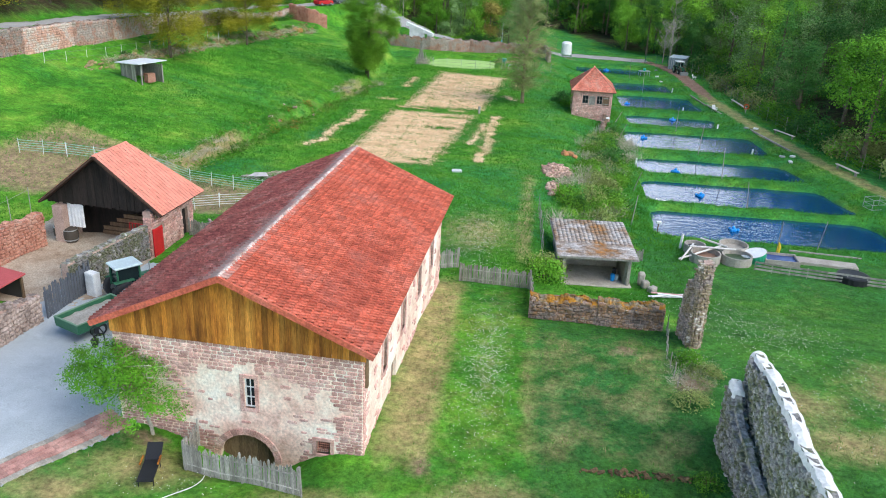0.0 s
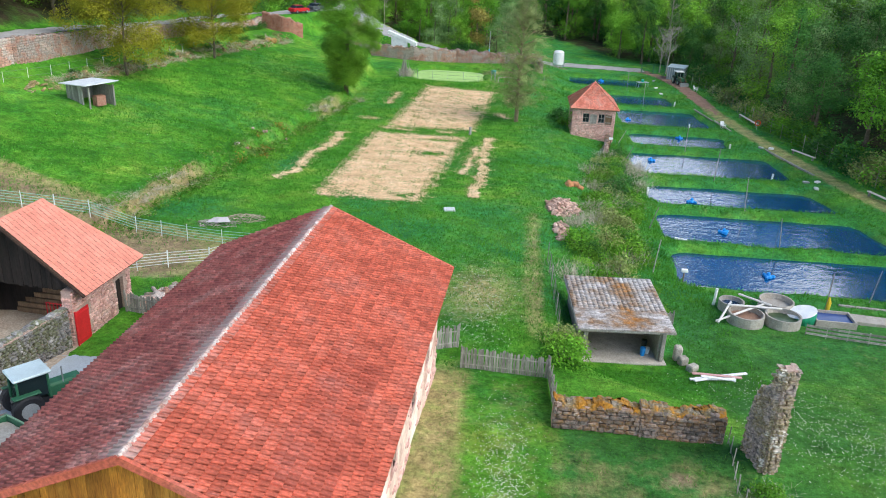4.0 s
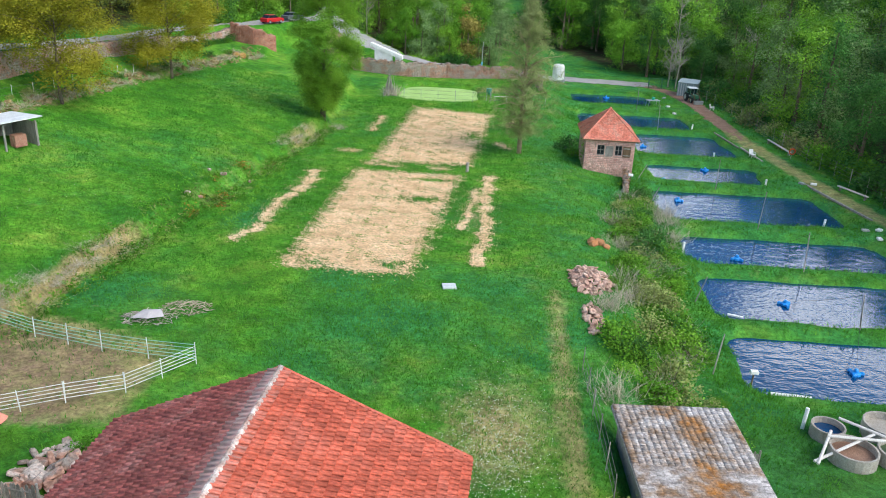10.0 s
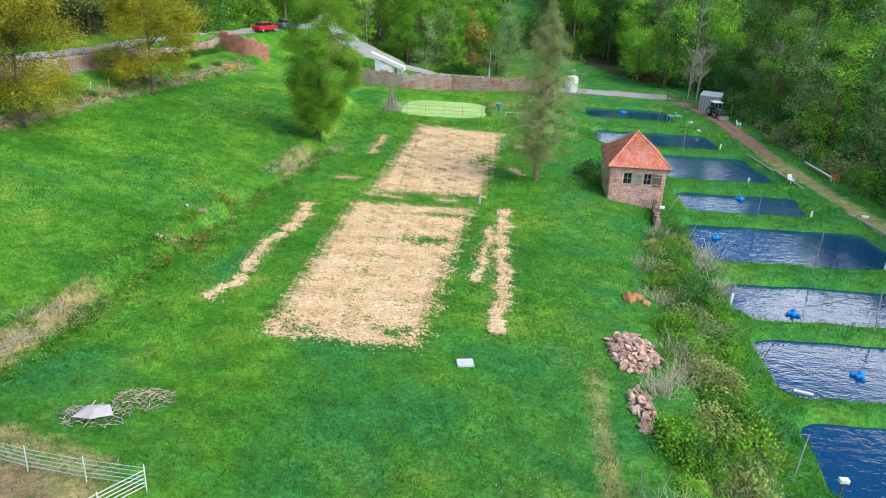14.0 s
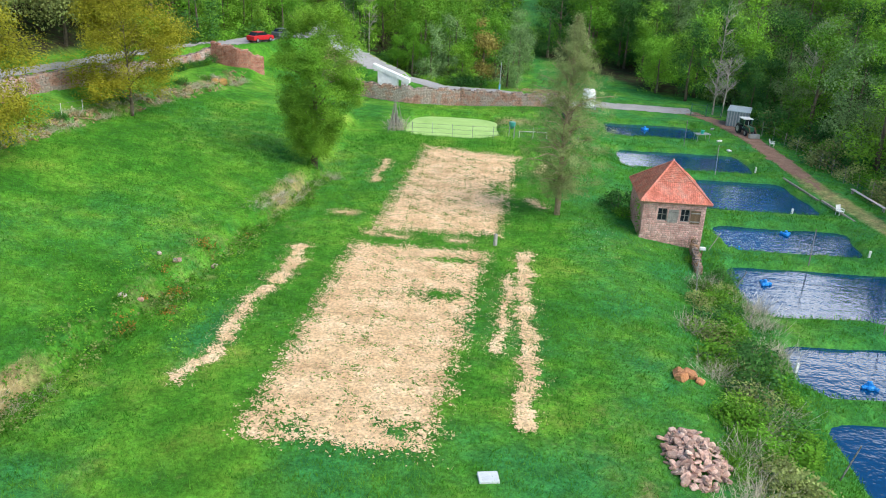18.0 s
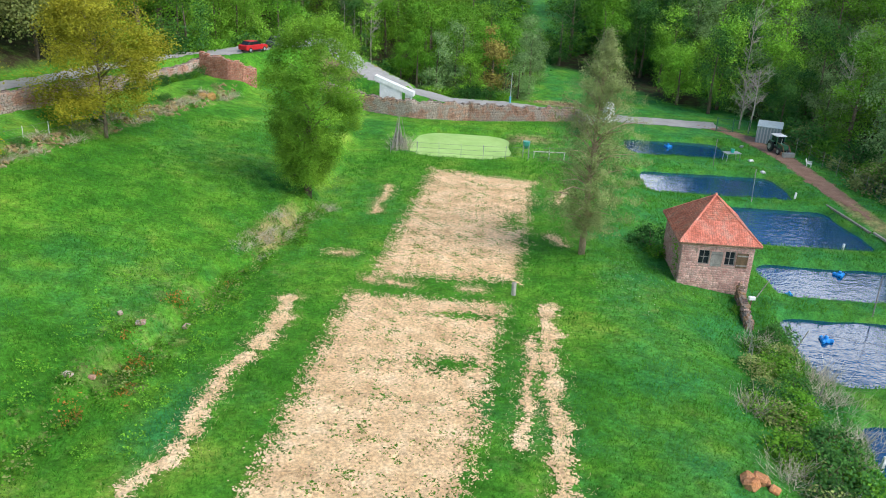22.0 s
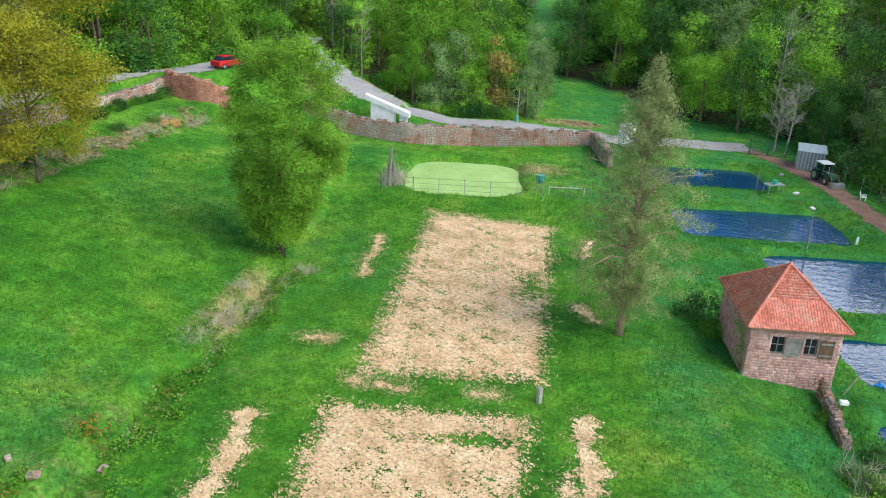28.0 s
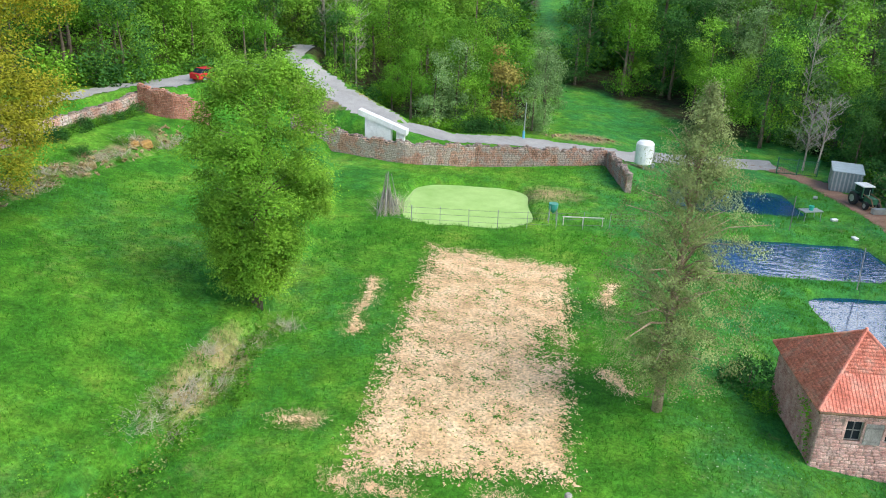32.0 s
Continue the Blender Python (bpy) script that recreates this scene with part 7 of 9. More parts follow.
tub = thing("fish_tub", "round green fish tub with a white inside", "tub", pose(19.4, 59.2, h(19.4, 59.2), 0, -18, 0))
part("shell", Build().tube([(0, 0, 0), (0, 0, 0.5), (0, 0, 0.75)], [0.75, 0.9, 0.9], 18), plain("green_plastic", (0.02, 0.3, 0.16), 0.4), tub)
part("rim", Build().tube([(0, 0, 0.75), (0, 0, 0.8)], [0.95, 0.95], 18), M_WHITE, tub)
basin = thing("basin", "shallow rectangular blue fish basin", "basin", pose(21.3, 59.4, h(21.3, 59.4), 0, 0, -3))
for q in ((-1.3, 1.3, -0.9, -0.8), (-1.3, 1.3, 0.8, 0.9), (-1.3, -1.2, -0.8, 0.8), (1.2, 1.3, -0.8, 0.8)):
    part("side", Build().box(*q, 0, 0.5), M_CONCRETE, basin)
part("water_surface", Build().box(-1.2, 1.2, -0.8, 0.8, 0.3, 0.32), plain("blue_liner", (0.03, 0.07, 0.22), 0.2), basin)
solo("tarp_roll", Build().tube([(0, 0, 0), (0.05, 0.05, 0.5), (0, 0.05, 0.9)], [0.14, 0.15, 0.05], 8), plain("yellow_bag", (0.6, 0.42, 0.03), 0.6), "yellow bag tied to a pole", "bag", pose(21.6, 61.1, h(21.6, 61.1) + 0.2))
solo("round_tank", Build().tube([(0, 0, 0), (0, 0, 0.55), (0, 0, 0.6)], [1.15, 1.15, 1.0], 20), M_BLACK, "low round black tank", "tank", pose(25.6, 56.2, h(25.6, 56.2)))
solo("concrete_slab", Build().box(-2.6, 2.6, -0.6, 0.6, -0.3, 0.25), M_CONCRETE, "long low concrete channel beside the tanks", "slab", pose(24.6, 59.8, h(24.6, 59.8), 0, 0, -8), bevel=0.03)
for i, (x, y, sx, sz) in enumerate(((9.5, 51.6, 0.5, 1.0), (9.7, 51.0, 0.6, 0.6), (10.1, 50.3, 0.7, 0.45))):
    solo("stone_block", stone_mesh("stone_block", M_CONCRETE, sx, 0.5, sz, 70 + i), None, "squared grey stone block in the grass", "block", pose(x, y, h(x, y) + sz / 2 - 0.03, 0, 0, 20 * i), group="stone blocks")
for i, (ax, ay, bx, by, c) in enumerate(((10.0, 49.0, 13.1, 50.2, M_WHITE), (9.6, 48.7, 12.2, 49.2, M_WHITE), (9.9, 49.5, 12.6, 49.4, plain("pink_board", (0.6, 0.33, 0.3))), (9.7, 48.2, 10.5, 48.6, M_WHITE), (10.2, 48.8, 12.0, 48.6, M_WHITE))):
    yaw, ln = math.degrees(math.atan2(by - ay, bx - ax)), math.hypot(bx - ax, by - ay)
    solo("board", Build().box(0, ln, -0.1, 0.1, 0, 0.06), c, "pale painted board in a heap on the grass", "board", pose(ax, ay, max(h(ax, ay), h(bx, by)) + 0.03 + 0.06 * i, 0, math.degrees(math.atan2(h(ax, ay) - h(bx, by), ln)) * 0.6, yaw), group="board heap", bevel=0.008)


# ---- vehicles and far things ----
def wheel(parent, x, y, r, w, rim_mat):
    wh = part("wheel", Build().tube([(-w / 2, 0, 0), (-w / 2 + 0.05, 0, 0), (w / 2 - 0.05, 0, 0), (w / 2, 0, 0)], [r * 0.85, r, r, r * 0.85], 18), M_BLACK, parent)
    wh.matrix_basis = pose(x, y, r)
    part("rim", Build().tube([(-w / 2 - 0.01, 0, 0), (w / 2 + 0.01, 0, 0)], r * 0.55, 12), rim_mat, wh)


def tractor(x, y, turn, roof, label, body=None, size=1.0):
    t = thing("tractor", label, "tractor", pose(x, y, h(x, y) + 0.05, 0, 0, turn) @ Matrix.Scale(size, 4))
    body = body or M_GREEN_PAINT
    for s in (-1, 1):
        wheel(t, 0.8 * s, -0.7, 0.78, 0.42, M_METAL)
        wheel(t, 0.68 * s, 1.5, 0.5, 0.3, M_METAL)
        part("fender", Build().box(0.55 * s - 0.05, 0.55 * s + 0.3 * s + 0.05, -1.35, -0.05, 1.5, 1.58), body, t, bevel=0.02)
    part("bonnet", Build().prism([(-0.36, 0.8), (0.36, 0.8), (0.36, 1.35), (0.26, 1.5), (-0.26, 1.5), (-0.36, 1.35)], 0.45, 2.1), body, t, bevel=0.03)
    part("chassis", Build().box(-0.3, 0.3, -1.2, 1.9, 0.5, 0.82), M_BLACK, t, bevel=0.02)
    part("cab_glass", Build().prism([(-0.6, 1.2), (0.6, 1.2), (0.55, 2.35), (-0.55, 2.35)], -1.0, 0.4), plain("tinted_cab_glass", (0.012, 0.022, 0.024), 0.1), t)
    for px in (-0.6, 0.6):
        for py in (-1.03, 0.43):
            part("cab_post", Build().tube([(px, py, 1.0), (px * 0.92, py, 2.4)], 0.07, 6), body, t)
    part("roof", Build().box(-0.78, 0.78, -1.2, 0.6, 2.38, 2.52), roof, t, "pale cab roof", bevel=0.05)
    part("exhaust", Build().tube([(0.3, 1.2, 1.4), (0.3, 1.2, 2.3)], 0.04, 6), M_METAL, t)
    return t


tractor(-20.4, 37.5, -40, plain("pale_blue_roof", (0.5, 0.6, 0.62), 0.5), "green farm tractor with a pale cab roof", size=0.84)
t2 = tractor(29.3, 153.4, 190, M_WHITE, "green tractor with front loader beside the ponds", size=0.88)
for s in (-0.5, 0.5):
    part("loader_arm", Build().tube([(s, 0.3, 1.6), (s, 2.0, 1.4), (s, 2.9, 0.4)], 0.07, 6), M_WOOD_BROWN, t2)
part("bucket", Build().prism([(-0.8, 0.1), (0.8, 0.1), (0.8, 0.7), (-0.8, 0.7)], 2.8, 3.4), M_METAL, t2)
trailer = thing("trailer", "green tipping trailer loaded with grey rubble", "trailer", pose(-20.55, 33.9, 4.12, 0, 0, -25) @ Matrix.Scale(0.82, 4))
for q in ((-1.1, 1.1, -2.0, -1.94), (-1.1, 1.1, 1.94, 2.0), (-1.1, -1.04, -1.94, 1.94), (1.04, 1.1, -1.94, 1.94)):
    part("side_board", Build().box(*q, 0.85, 1.35), M_GREEN_PAINT, trailer)
    part("top_rail", Build().box(q[0] - 0.02, q[1] + 0.02, q[2] - 0.02, q[3] + 0.02, 1.3, 1.36), plain("pale_green_paint", (0.16, 0.28, 0.18)), trailer)
part("bed", Build().box(-1.08, 1.08, -1.98, 1.98, 0.72, 0.84), M_GREEN_PAINT, trailer)
gxx, gyy = np.meshgrid(np.linspace(-1.02, 1.02, 12), np.linspace(-1.9, 1.9, 20))
gzz = 1.0 + 0.18 * np.exp(-gxx ** 2 - (gyy / 1.5) ** 2) + 0.06 * wob(gxx, gyy, 0.3, 2)
ii = np.arange(gxx.size).reshape(gxx.shape)
part("load", raw_mesh("load", np.stack([gxx, gyy, gzz], -1).reshape(-1, 3), np.stack([ii[:-1, :-1], ii[:-1, 1:], ii[1:, 1:], ii[1:, :-1]], -1).reshape(-1, 4), M_CONCRETE, True), None, trailer, "heap of pale rubble")
for s in (-1, 1):
    wheel(trailer, 0.95 * s, -0.4, 0.42, 0.26, M_METAL)
part("drawbar", Build().tube([(0, 2.0, 0.7), (0, 3.3, 0.5)], 0.06, 6), M_METAL, trailer)
cab = thing("cabinet", "tall white metal cabinet beside the pen gate", "cabinet", pose(-22.6, 37.5, h(-22.6, 37.5), 0, 0, -20) @ Matrix.Scale(0.88, 4))
part("body", Build().box(-0.4, 0.4, -0.25, 0.25, 0, 1.6), M_WHITE, cab, bevel=0.015)
part("door", Build().box(-0.36, 0.36, -0.28, -0.25, 0.05, 1.55), M_WHITE, cab, bevel=0.008)


def car(x, y, turn, paint, label):
    c = thing("car", label, "car", pose(x, y, h(x, y) + 0.06, 0, 0, turn))
    part("body", Build().prism([(-2.0, 0.3), (2.0, 0.3), (2.05, 0.65), (1.9, 0.85), (0.95, 0.95), (-1.6, 0.98), (-2.0, 0.9)], -0.82, 0.82), paint, c, bevel=0.06)
    part("cabin", Build().prism([(-1.7, 0.95), (0.95, 0.93), (0.3, 1.38), (-1.2, 1.4)], -0.7, 0.7), M_GLASS, c, bevel=0.05)
    part("roof", Build().box(-1.15, 0.3, -0.66, 0.66, 1.38, 1.43), paint, c, bevel=0.02)
    for wx in (-1.25, 1.3):
        for s in (-1, 1):
            wh = part("wheel", Build().tube([(0, -0.1, 0), (0, 0.1, 0)], 0.31, 14), M_BLACK, c)
            wh.matrix_basis = pose(wx, 0.74 * s, 0.31)
            part("rim", Build().tube([(0, -0.11, 0), (0, 0.11, 0)], 0.19, 10), M_METAL, wh)
    for s in (-1, 1):
        part("headlight", Build().box(1.95, 2.04, 0.55 * s - 0.15, 0.55 * s + 0.15, 0.6, 0.74), M_WHITE, c)


car(-40.6, 161.5, 60, M_RED, "bright red car parked at the bend of the lane")
car(-38.4, 167.0, 60, plain("grey_paint", (0.1, 0.11, 0.12), 0.4), "dark grey car parked on the lane")
box_c = thing("container", "grey-blue metal storage container beside the track", "container", pose(30.3, 160.4, h(30.3, 160.4), 0, 0, -20))
part("body", Build().box(-1.5, 1.5, -2.2, 2.2, 0.05, 2.25), plain("grey_blue_metal", (0.2, 0.26, 0.29), 0.5, 0.2), box_c, bevel=0.02)
part("roof", Build().box(-1.6, 1.6, -2.3, 2.3, 2.25, 2.33), plain("pale_metal", (0.5, 0.58, 0.6), 0.5, 0.2), box_c)
for i in range(12):
    part("rib", Build().box(-1.54, -1.5, -2.1 + i * 0.37, -1.95 + i * 0.37, 0.1, 2.2), M_METAL, box_c)
for i in range(8):
    part("rib", Build().box(-1.4 + i * 0.38, -1.25 + i * 0.38, -2.24, -2.2, 0.1, 2.2), M_METAL, box_c)
tank = thing("oxygen_tank", "upright white oxygen tank on short legs", "tank", pose(8.5, 162.0, h(8.5, 162.0)))
part("vessel", Build().tube([(0, 0, 0.5), (0, 0, 0.7), (0, 0, 2.9), (0, 0, 3.15), (0, 0, 3.25)], [0.7, 1.0, 1.0, 0.75, 0.2], 20), M_WHITE, tank, smooth=False)
for i in range(3):
    a = 2 * math.pi * i / 3 + 0.5
    part("leg", Build().tube([(0.75 * math.cos(a), 0.75 * math.sin(a), 0), (0.75 * math.cos(a), 0.75 * math.sin(a), 0.75)], 0.06, 6), M_METAL, tank)
part("pipework", Build().tube([(0.9, -0.5, 0.2), (1.05, -0.5, 1.2), (0.95, -0.45, 2.6)], 0.05, 6), M_METAL, tank)
part("valve_box", Build().box(0.75, 1.15, -0.75, -0.35, 0.3, 0.8), M_METAL, tank, bevel=0.02)
gg = thing("yard_gate", "dark steel mesh double gate across the pond track", "gate", pose(24.6, 165.3, 0.45, 0, 0, -10))
for i in range(3):
    part("post", Build().box(2.2 * i - 0.07, 2.2 * i + 0.07, -0.07, 0.07, -0.3, 2.0), M_GREEN_PAINT, gg)
for i in range(2):
    lf = part("leaf", Build().box(2.2 * i + 0.1, 2.2 * i + 2.1, -0.03, 0.03, 1.75, 1.82), M_GREEN_PAINT, gg)
    part("rail", Build().box(2.2 * i + 0.1, 2.2 * i + 2.1, -0.03, 0.03, 0.1, 0.17), M_GREEN_PAINT, lf)
    for k in range(9):
        part("bar", Build().box(2.2 * i + 0.15 + k * 0.235, 2.2 * i + 0.18 + k * 0.235, -0.015, 0.015, 0.17, 1.75), M_GREEN_PAINT, lf)
whl = thing("white_wall_block", "bright white angular concrete block beside the lane", "block", pose(-22.7, 160.5, h(-22.6, 160.5) + 0.75, 0, 0, -8))
part("block", Build().prism([(-0.2, -1), (2.8, -1), (2.8, 2.0), (-0.2, 2.7)], 0, 0.8), M_WHITE, whl)
part("coping", Build().prism([(-0.9, 2.75), (-0.9, 3.35), (4.6, 1.45), (4.6, 0.85)], -0.15, 0.95), M_WHITE, whl)
part("rear_block", Build().prism([(3.4, -1), (4.3, -1), (4.3, 1.0), (3.4, 1.35)], 0.1, 0.7), M_WHITE, whl)
pole = thing("lamp_pole", "slim grey pole with a blue foot beside the lane", "pole", pose(-4.7, 170.6, h(-4.7, 170.6)))
part("shaft", Build().tube([(0, 0, 0), (0.05, 0, 4.5)], [0.08, 0.05], 8), M_METAL, pole)
part("foot", Build().tube([(0, 0, 0), (0, 0, 1.0)], 0.16, 10), plain("pale_blue_paint", (0.12, 0.42, 0.6), 0.5), pole, "pale blue foot")
shelter = thing("field_shelter", "grey boarded field shelter with pale sheet roof", "shelter", pose(-43.3, 87.4, h(-43.3, 87.4) - 0.2, 0, 0, -30) @ Matrix.Scale(1.1, 4))
for i in range(14):
    part("board", Build().box(-1.75 + i * 0.17, -1.75 + i * 0.17 + 0.16, -1.3, -1.26, 0, 1.85), M_WOOD_GREY, shelter)
part("side_panel", Build().box(-1.78, -1.72, -1.3, 1.3, 0, 1.9), M_WOOD_GREY, shelter)
part("back_panel", Build().box(-1.75, 1.75, 1.24, 1.3, 0, 1.8), M_WOOD_GREY, shelter)
for x, y in ((1.7, -1.25), (0.62, -1.25), (1.7, 1.2)):
    part("post", Build().box(x - 0.06, x + 0.06, y - 0.06, y + 0.06, 0, 1.95), M_WOOD_GREY, shelter)
part("roof", Build().poly([(-2.1, -1.8, 1.85), (2.1, -1.8, 2.15), (2.1, 1.6, 2.25), (-2.1, 1.6, 1.95), (-2.1, -1.8, 1.92), (2.1, -1.8, 2.22), (2.1, 1.6, 2.32), (-2.1, 1.6, 2.02)], [(3, 2, 1, 0), (4, 5, 6, 7), (0, 1, 5, 4), (1, 2, 6, 5), (2, 3, 7, 6), (3, 0, 4, 7)]), plain("pale_sheet", (0.78, 0.8, 0.82), 0.5), shelter, "pale corrugated sheet roof")
part("hay_rack", Build().box(0.8, 1.5, -0.4, 0.5, 0.1, 1.0), M_STONE_RED, shelter)

# lounger, well cover, stumps
lo = thing("sun_lounger", "black mesh sun lounger with wooden armrests on the lawn", "lounger", pose(-13.0, 23.8, h(-13.0, 23.8), 0, 0, 12))
part("seat", Build().box(-0.3, 0.3, -0.95, 0.35, 0.33, 0.38), M_BLACK, lo)
part("backrest", Build().box(-0.3, 0.3, 0, 0.75, 0, 0.05, pose(0, 0.35, 0.35, 28)), M_BLACK, lo)
for s in (-1, 1):
    part("armrest", Build().box(0.3 * s, 0.3 * s + 0.07 * s, -0.2, 0.35, 0.55, 0.59), M_BOARD, lo)
    for y in (-0.8, 0.3):
        part("leg", Build().tube([(0.28 * s, y, 0), (0.28 * s, y, 0.36)], 0.02, 6), M_BLACK, lo)
solo("hose", Build().tube([(-11.2 + 0.6 * math.sin(t * 3) - 0.9 * t, 24.6 - 2.2 * t, h(-11.2 + 0.6 * math.sin(t * 3) - 0.9 * t, 24.6 - 2.2 * t) + 0.03) for t in np.linspace(0, 1, 14)], 0.02, 5), M_WHITE, "pale garden hose trailing over the lawn", "hose")
solo("cover_slab", Build().box(-0.45, 0.45, -0.35, 0.35, -0.1, 0.1), plain("white_slab", (0.62, 0.65, 0.66), 0.7), "pale square cover slab in the grass", "slab", pose(-5.35, 71.9, h(-5.35, 71.9) + 0.05, 0, 0, 10), bevel=0.02)
wl = thing("well_cover", "pale slab beside a round concrete cover behind the barn", "slab", pose(-7.3, 54.2, h(-7.3, 54.2)))
part("slab", Build().box(-0.5, 0.5, -0.9, 0.1, -0.1, 0.15), M_CONCRETE, wl, bevel=0.02)
part("round_cover", Build().tube([(0.2, 0.8, -0.1), (0.2, 0.8, 0.12)], 0.5, 16), M_CONCRETE, wl)
solo("post_stub", Build().tube([(0, 0, -0.2), (0, 0, 0.9), (0.0, 0, 0.95)], [0.16, 0.17, 0.12], 10), M_WOOD_GREY, "pale cut tree stump standing between the straw beds", "stump", pose(-5.1, 102.4, h(-5.1, 102.4)))
solo("stump", Build().tube([(0, 0, -0.3), (0.1, 0, 0.8), (0.2, 0, 1.9)], [0.5, 0.38, 0.3], 10), M_BARK, "broken grey tree stump on the bank", "stump", pose(-49.0, 112.5, h(-49.0, 112.5)))
ring = thing("life_ring", "orange life ring on a stake by the ponds", "life ring", pose(33.0, 118.4, h(33.0, 118.4)))
part("ring", Build().tube([(0.33 * math.cos(a), 0, 1.0 + 0.33 * math.sin(a)) for a in np.linspace(0, 2 * math.pi, 17)], 0.08, 6, False), plain("orange_plastic", (0.75, 0.12, 0.03), 0.5), ring)
part("stake", Build().tube([(0, 0.1, 0), (0, 0.1, 1.5)], 0.04, 6), M_WOOD_GREY, ring)
for x, y, a in ((28.8, 119.4, 20), (30.9, 146.8, 60)):
    ch = thing("garden_chair", "white plastic garden chair beside the track", "chair", pose(x, y, h(x, y), 0, 0, a), group="garden chairs")
    part("seat", Build().box(-0.28, 0.28, -0.28, 0.28, 0.4, 0.45), M_WHITE, ch, bevel=0.015)
    part("backrest", Build().box(-0.28, 0.28, 0, 0.05, 0, 0.55, pose(0, 0.26, 0.43, -15)), M_WHITE, ch, bevel=0.015)
    for px in (-0.25, 0.25):
        part("armrest", Build().box(px - 0.03, px + 0.03, -0.25, 0.28, 0.62, 0.66), M_WHITE, ch)
        for py in (-0.24, 0.24):
            part("leg", Build().tube([(px, py, 0), (px * 0.95, py * 0.95, 0.62)], 0.025, 6), M_WHITE, ch)
for ax, ay, bx, by in ((33.8, 106.6, 35.3, 103.0), (36.2, 90.4, 37.2, 86.8), (33.0, 127.0, 33.6, 120.4)):
    yaw, ln = math.degrees(math.atan2(by - ay, bx - ax)), math.hypot(bx - ax, by - ay)
    bn = thing("plank_bench", "long pale plank on low trestles beside the track", "bench", pose(ax, ay, h((ax + bx) / 2, (ay + by) / 2), 0, 0, yaw), group="plank benches")
    part("plank", Build().box(0, ln, -0.16, 0.16, 0.42, 0.5), plain("pale_board", (0.55, 0.5, 0.47)), bn)
    for u in (0.3, ln - 0.3):
        part("trestle", Build().box(u - 0.05, u + 0.05, -0.14, 0.14, 0, 0.42), M_WOOD_GREY, bn)
for i, (x, y) in enumerate(((31.4, 94.2), (32.5, 94.0), (31.8, 92.2), (30.6, 108.0), (31.8, 107.9), (24.6, 148.4), (25.4, 155.4), (24.6, 143.6))):
    solo("feed_sack", stone_mesh("feed_sack", M_WHITE if i % 3 else M_METAL, 0.7, 0.45, 0.22, 200 + i), None, "white feed sack lying on the bank", "sack", pose(x, y, h(x, y) + 0.1, 0, 0, 40 * i), group="feed sacks")
ft = thing("filter_stand", "pale steel frame stand with green bucket at the pond", "stand", pose(22.2, 148.4, h(22.2, 148.4), 0, 0, 15))
for px in (-0.9, 0.9):
    for py in (-0.5, 0.5):
        part("leg", Build().tube([(px, py, -0.2), (px * 0.9, py * 0.9, 1.0)], 0.04, 6), M_METAL, ft)
part("tray", Build().box(-1.0, 1.0, -0.55, 0.55, 0.95, 1.02), M_METAL, ft)
part("bucket", Build().tube([(0, 0, 1.02), (0, 0, 1.45)], [0.2, 0.26], 12), plain("teal_plastic", (0.02, 0.4, 0.3), 0.4), ft, "teal bucket")
st2 = thing("feeder_stand", "teal feed bin on a steel frame at the green pond", "feeder", pose(-3.2, 140.2, h(-3.2, 140.2)))
for px in (-0.35, 0.35):
    for py in (-0.35, 0.35):
        part("leg", Build().tube([(px, py, 0), (px * 0.8, py * 0.8, 1.6)], 0.035, 6), M_METAL, st2)
part("bin", Build().tube([(0, 0, 0.9), (0, 0, 1.3), (0, 0, 1.75)], [0.12, 0.42, 0.42], 12), plain("teal_bin", (0.04, 0.28, 0.22), 0.5), st2)
tri_ = thing("brush_tripod", "leaning bundle of grey branches at the pond fence", "branches", pose(-17.6, 140.5, h(-17.6, 140.5)))
rng = random.Random(8)
for i in range(26):
    a = rng.uniform(-0.9, 0.9)
    part("branch", Build().tube([(a, rng.uniform(-2.0, 2.5), -0.1), (a * 0.3 - 0.1, rng.uniform(-0.4, 0.8), rng.uniform(1.5, 3.6))], [0.05, 0.02], 5), M_WOOD_GREY, tri_)
rail = thing("low_rail", "low pale yellow pole rail beside the green pond", "rail", pose(-0.6, 139.6, h(-0.6, 139.6), 0, 0, 3))
part("pole", Build().tube([(-1.8, 0, 0.75), (1.8, 0, 0.75)], 0.045, 6), M_WHITE_OLD, rail)
for px in (-1.7, 0.0, 1.7):
    part("post", Build().tube([(px, 0, -0.2), (px, 0, 0.78)], 0.04, 6), M_WHITE_OLD, rail)
cage = thing("wire_cage", "rectangular wire fish cage on the bank", "cage", pose(35.2, 76.6, h(35.2, 76.6), 0, 0, 20))
for x0, y0, x1, y1 in ((-0.9, -0.6, 0.9, -0.6), (0.9, -0.6, 0.9, 0.6), (0.9, 0.6, -0.9, 0.6), (-0.9, 0.6, -0.9, -0.6)):
    for z in (0.05, 0.55, 1.05):
        part("bar", Build().tube([(x0, y0, z), (x1, y1, z)], 0.025, 5), M_METAL, cage)
    part("bar", Build().tube([(x0, y0, 0), (x0, y0, 1.05)], 0.03, 5), M_METAL, cage)

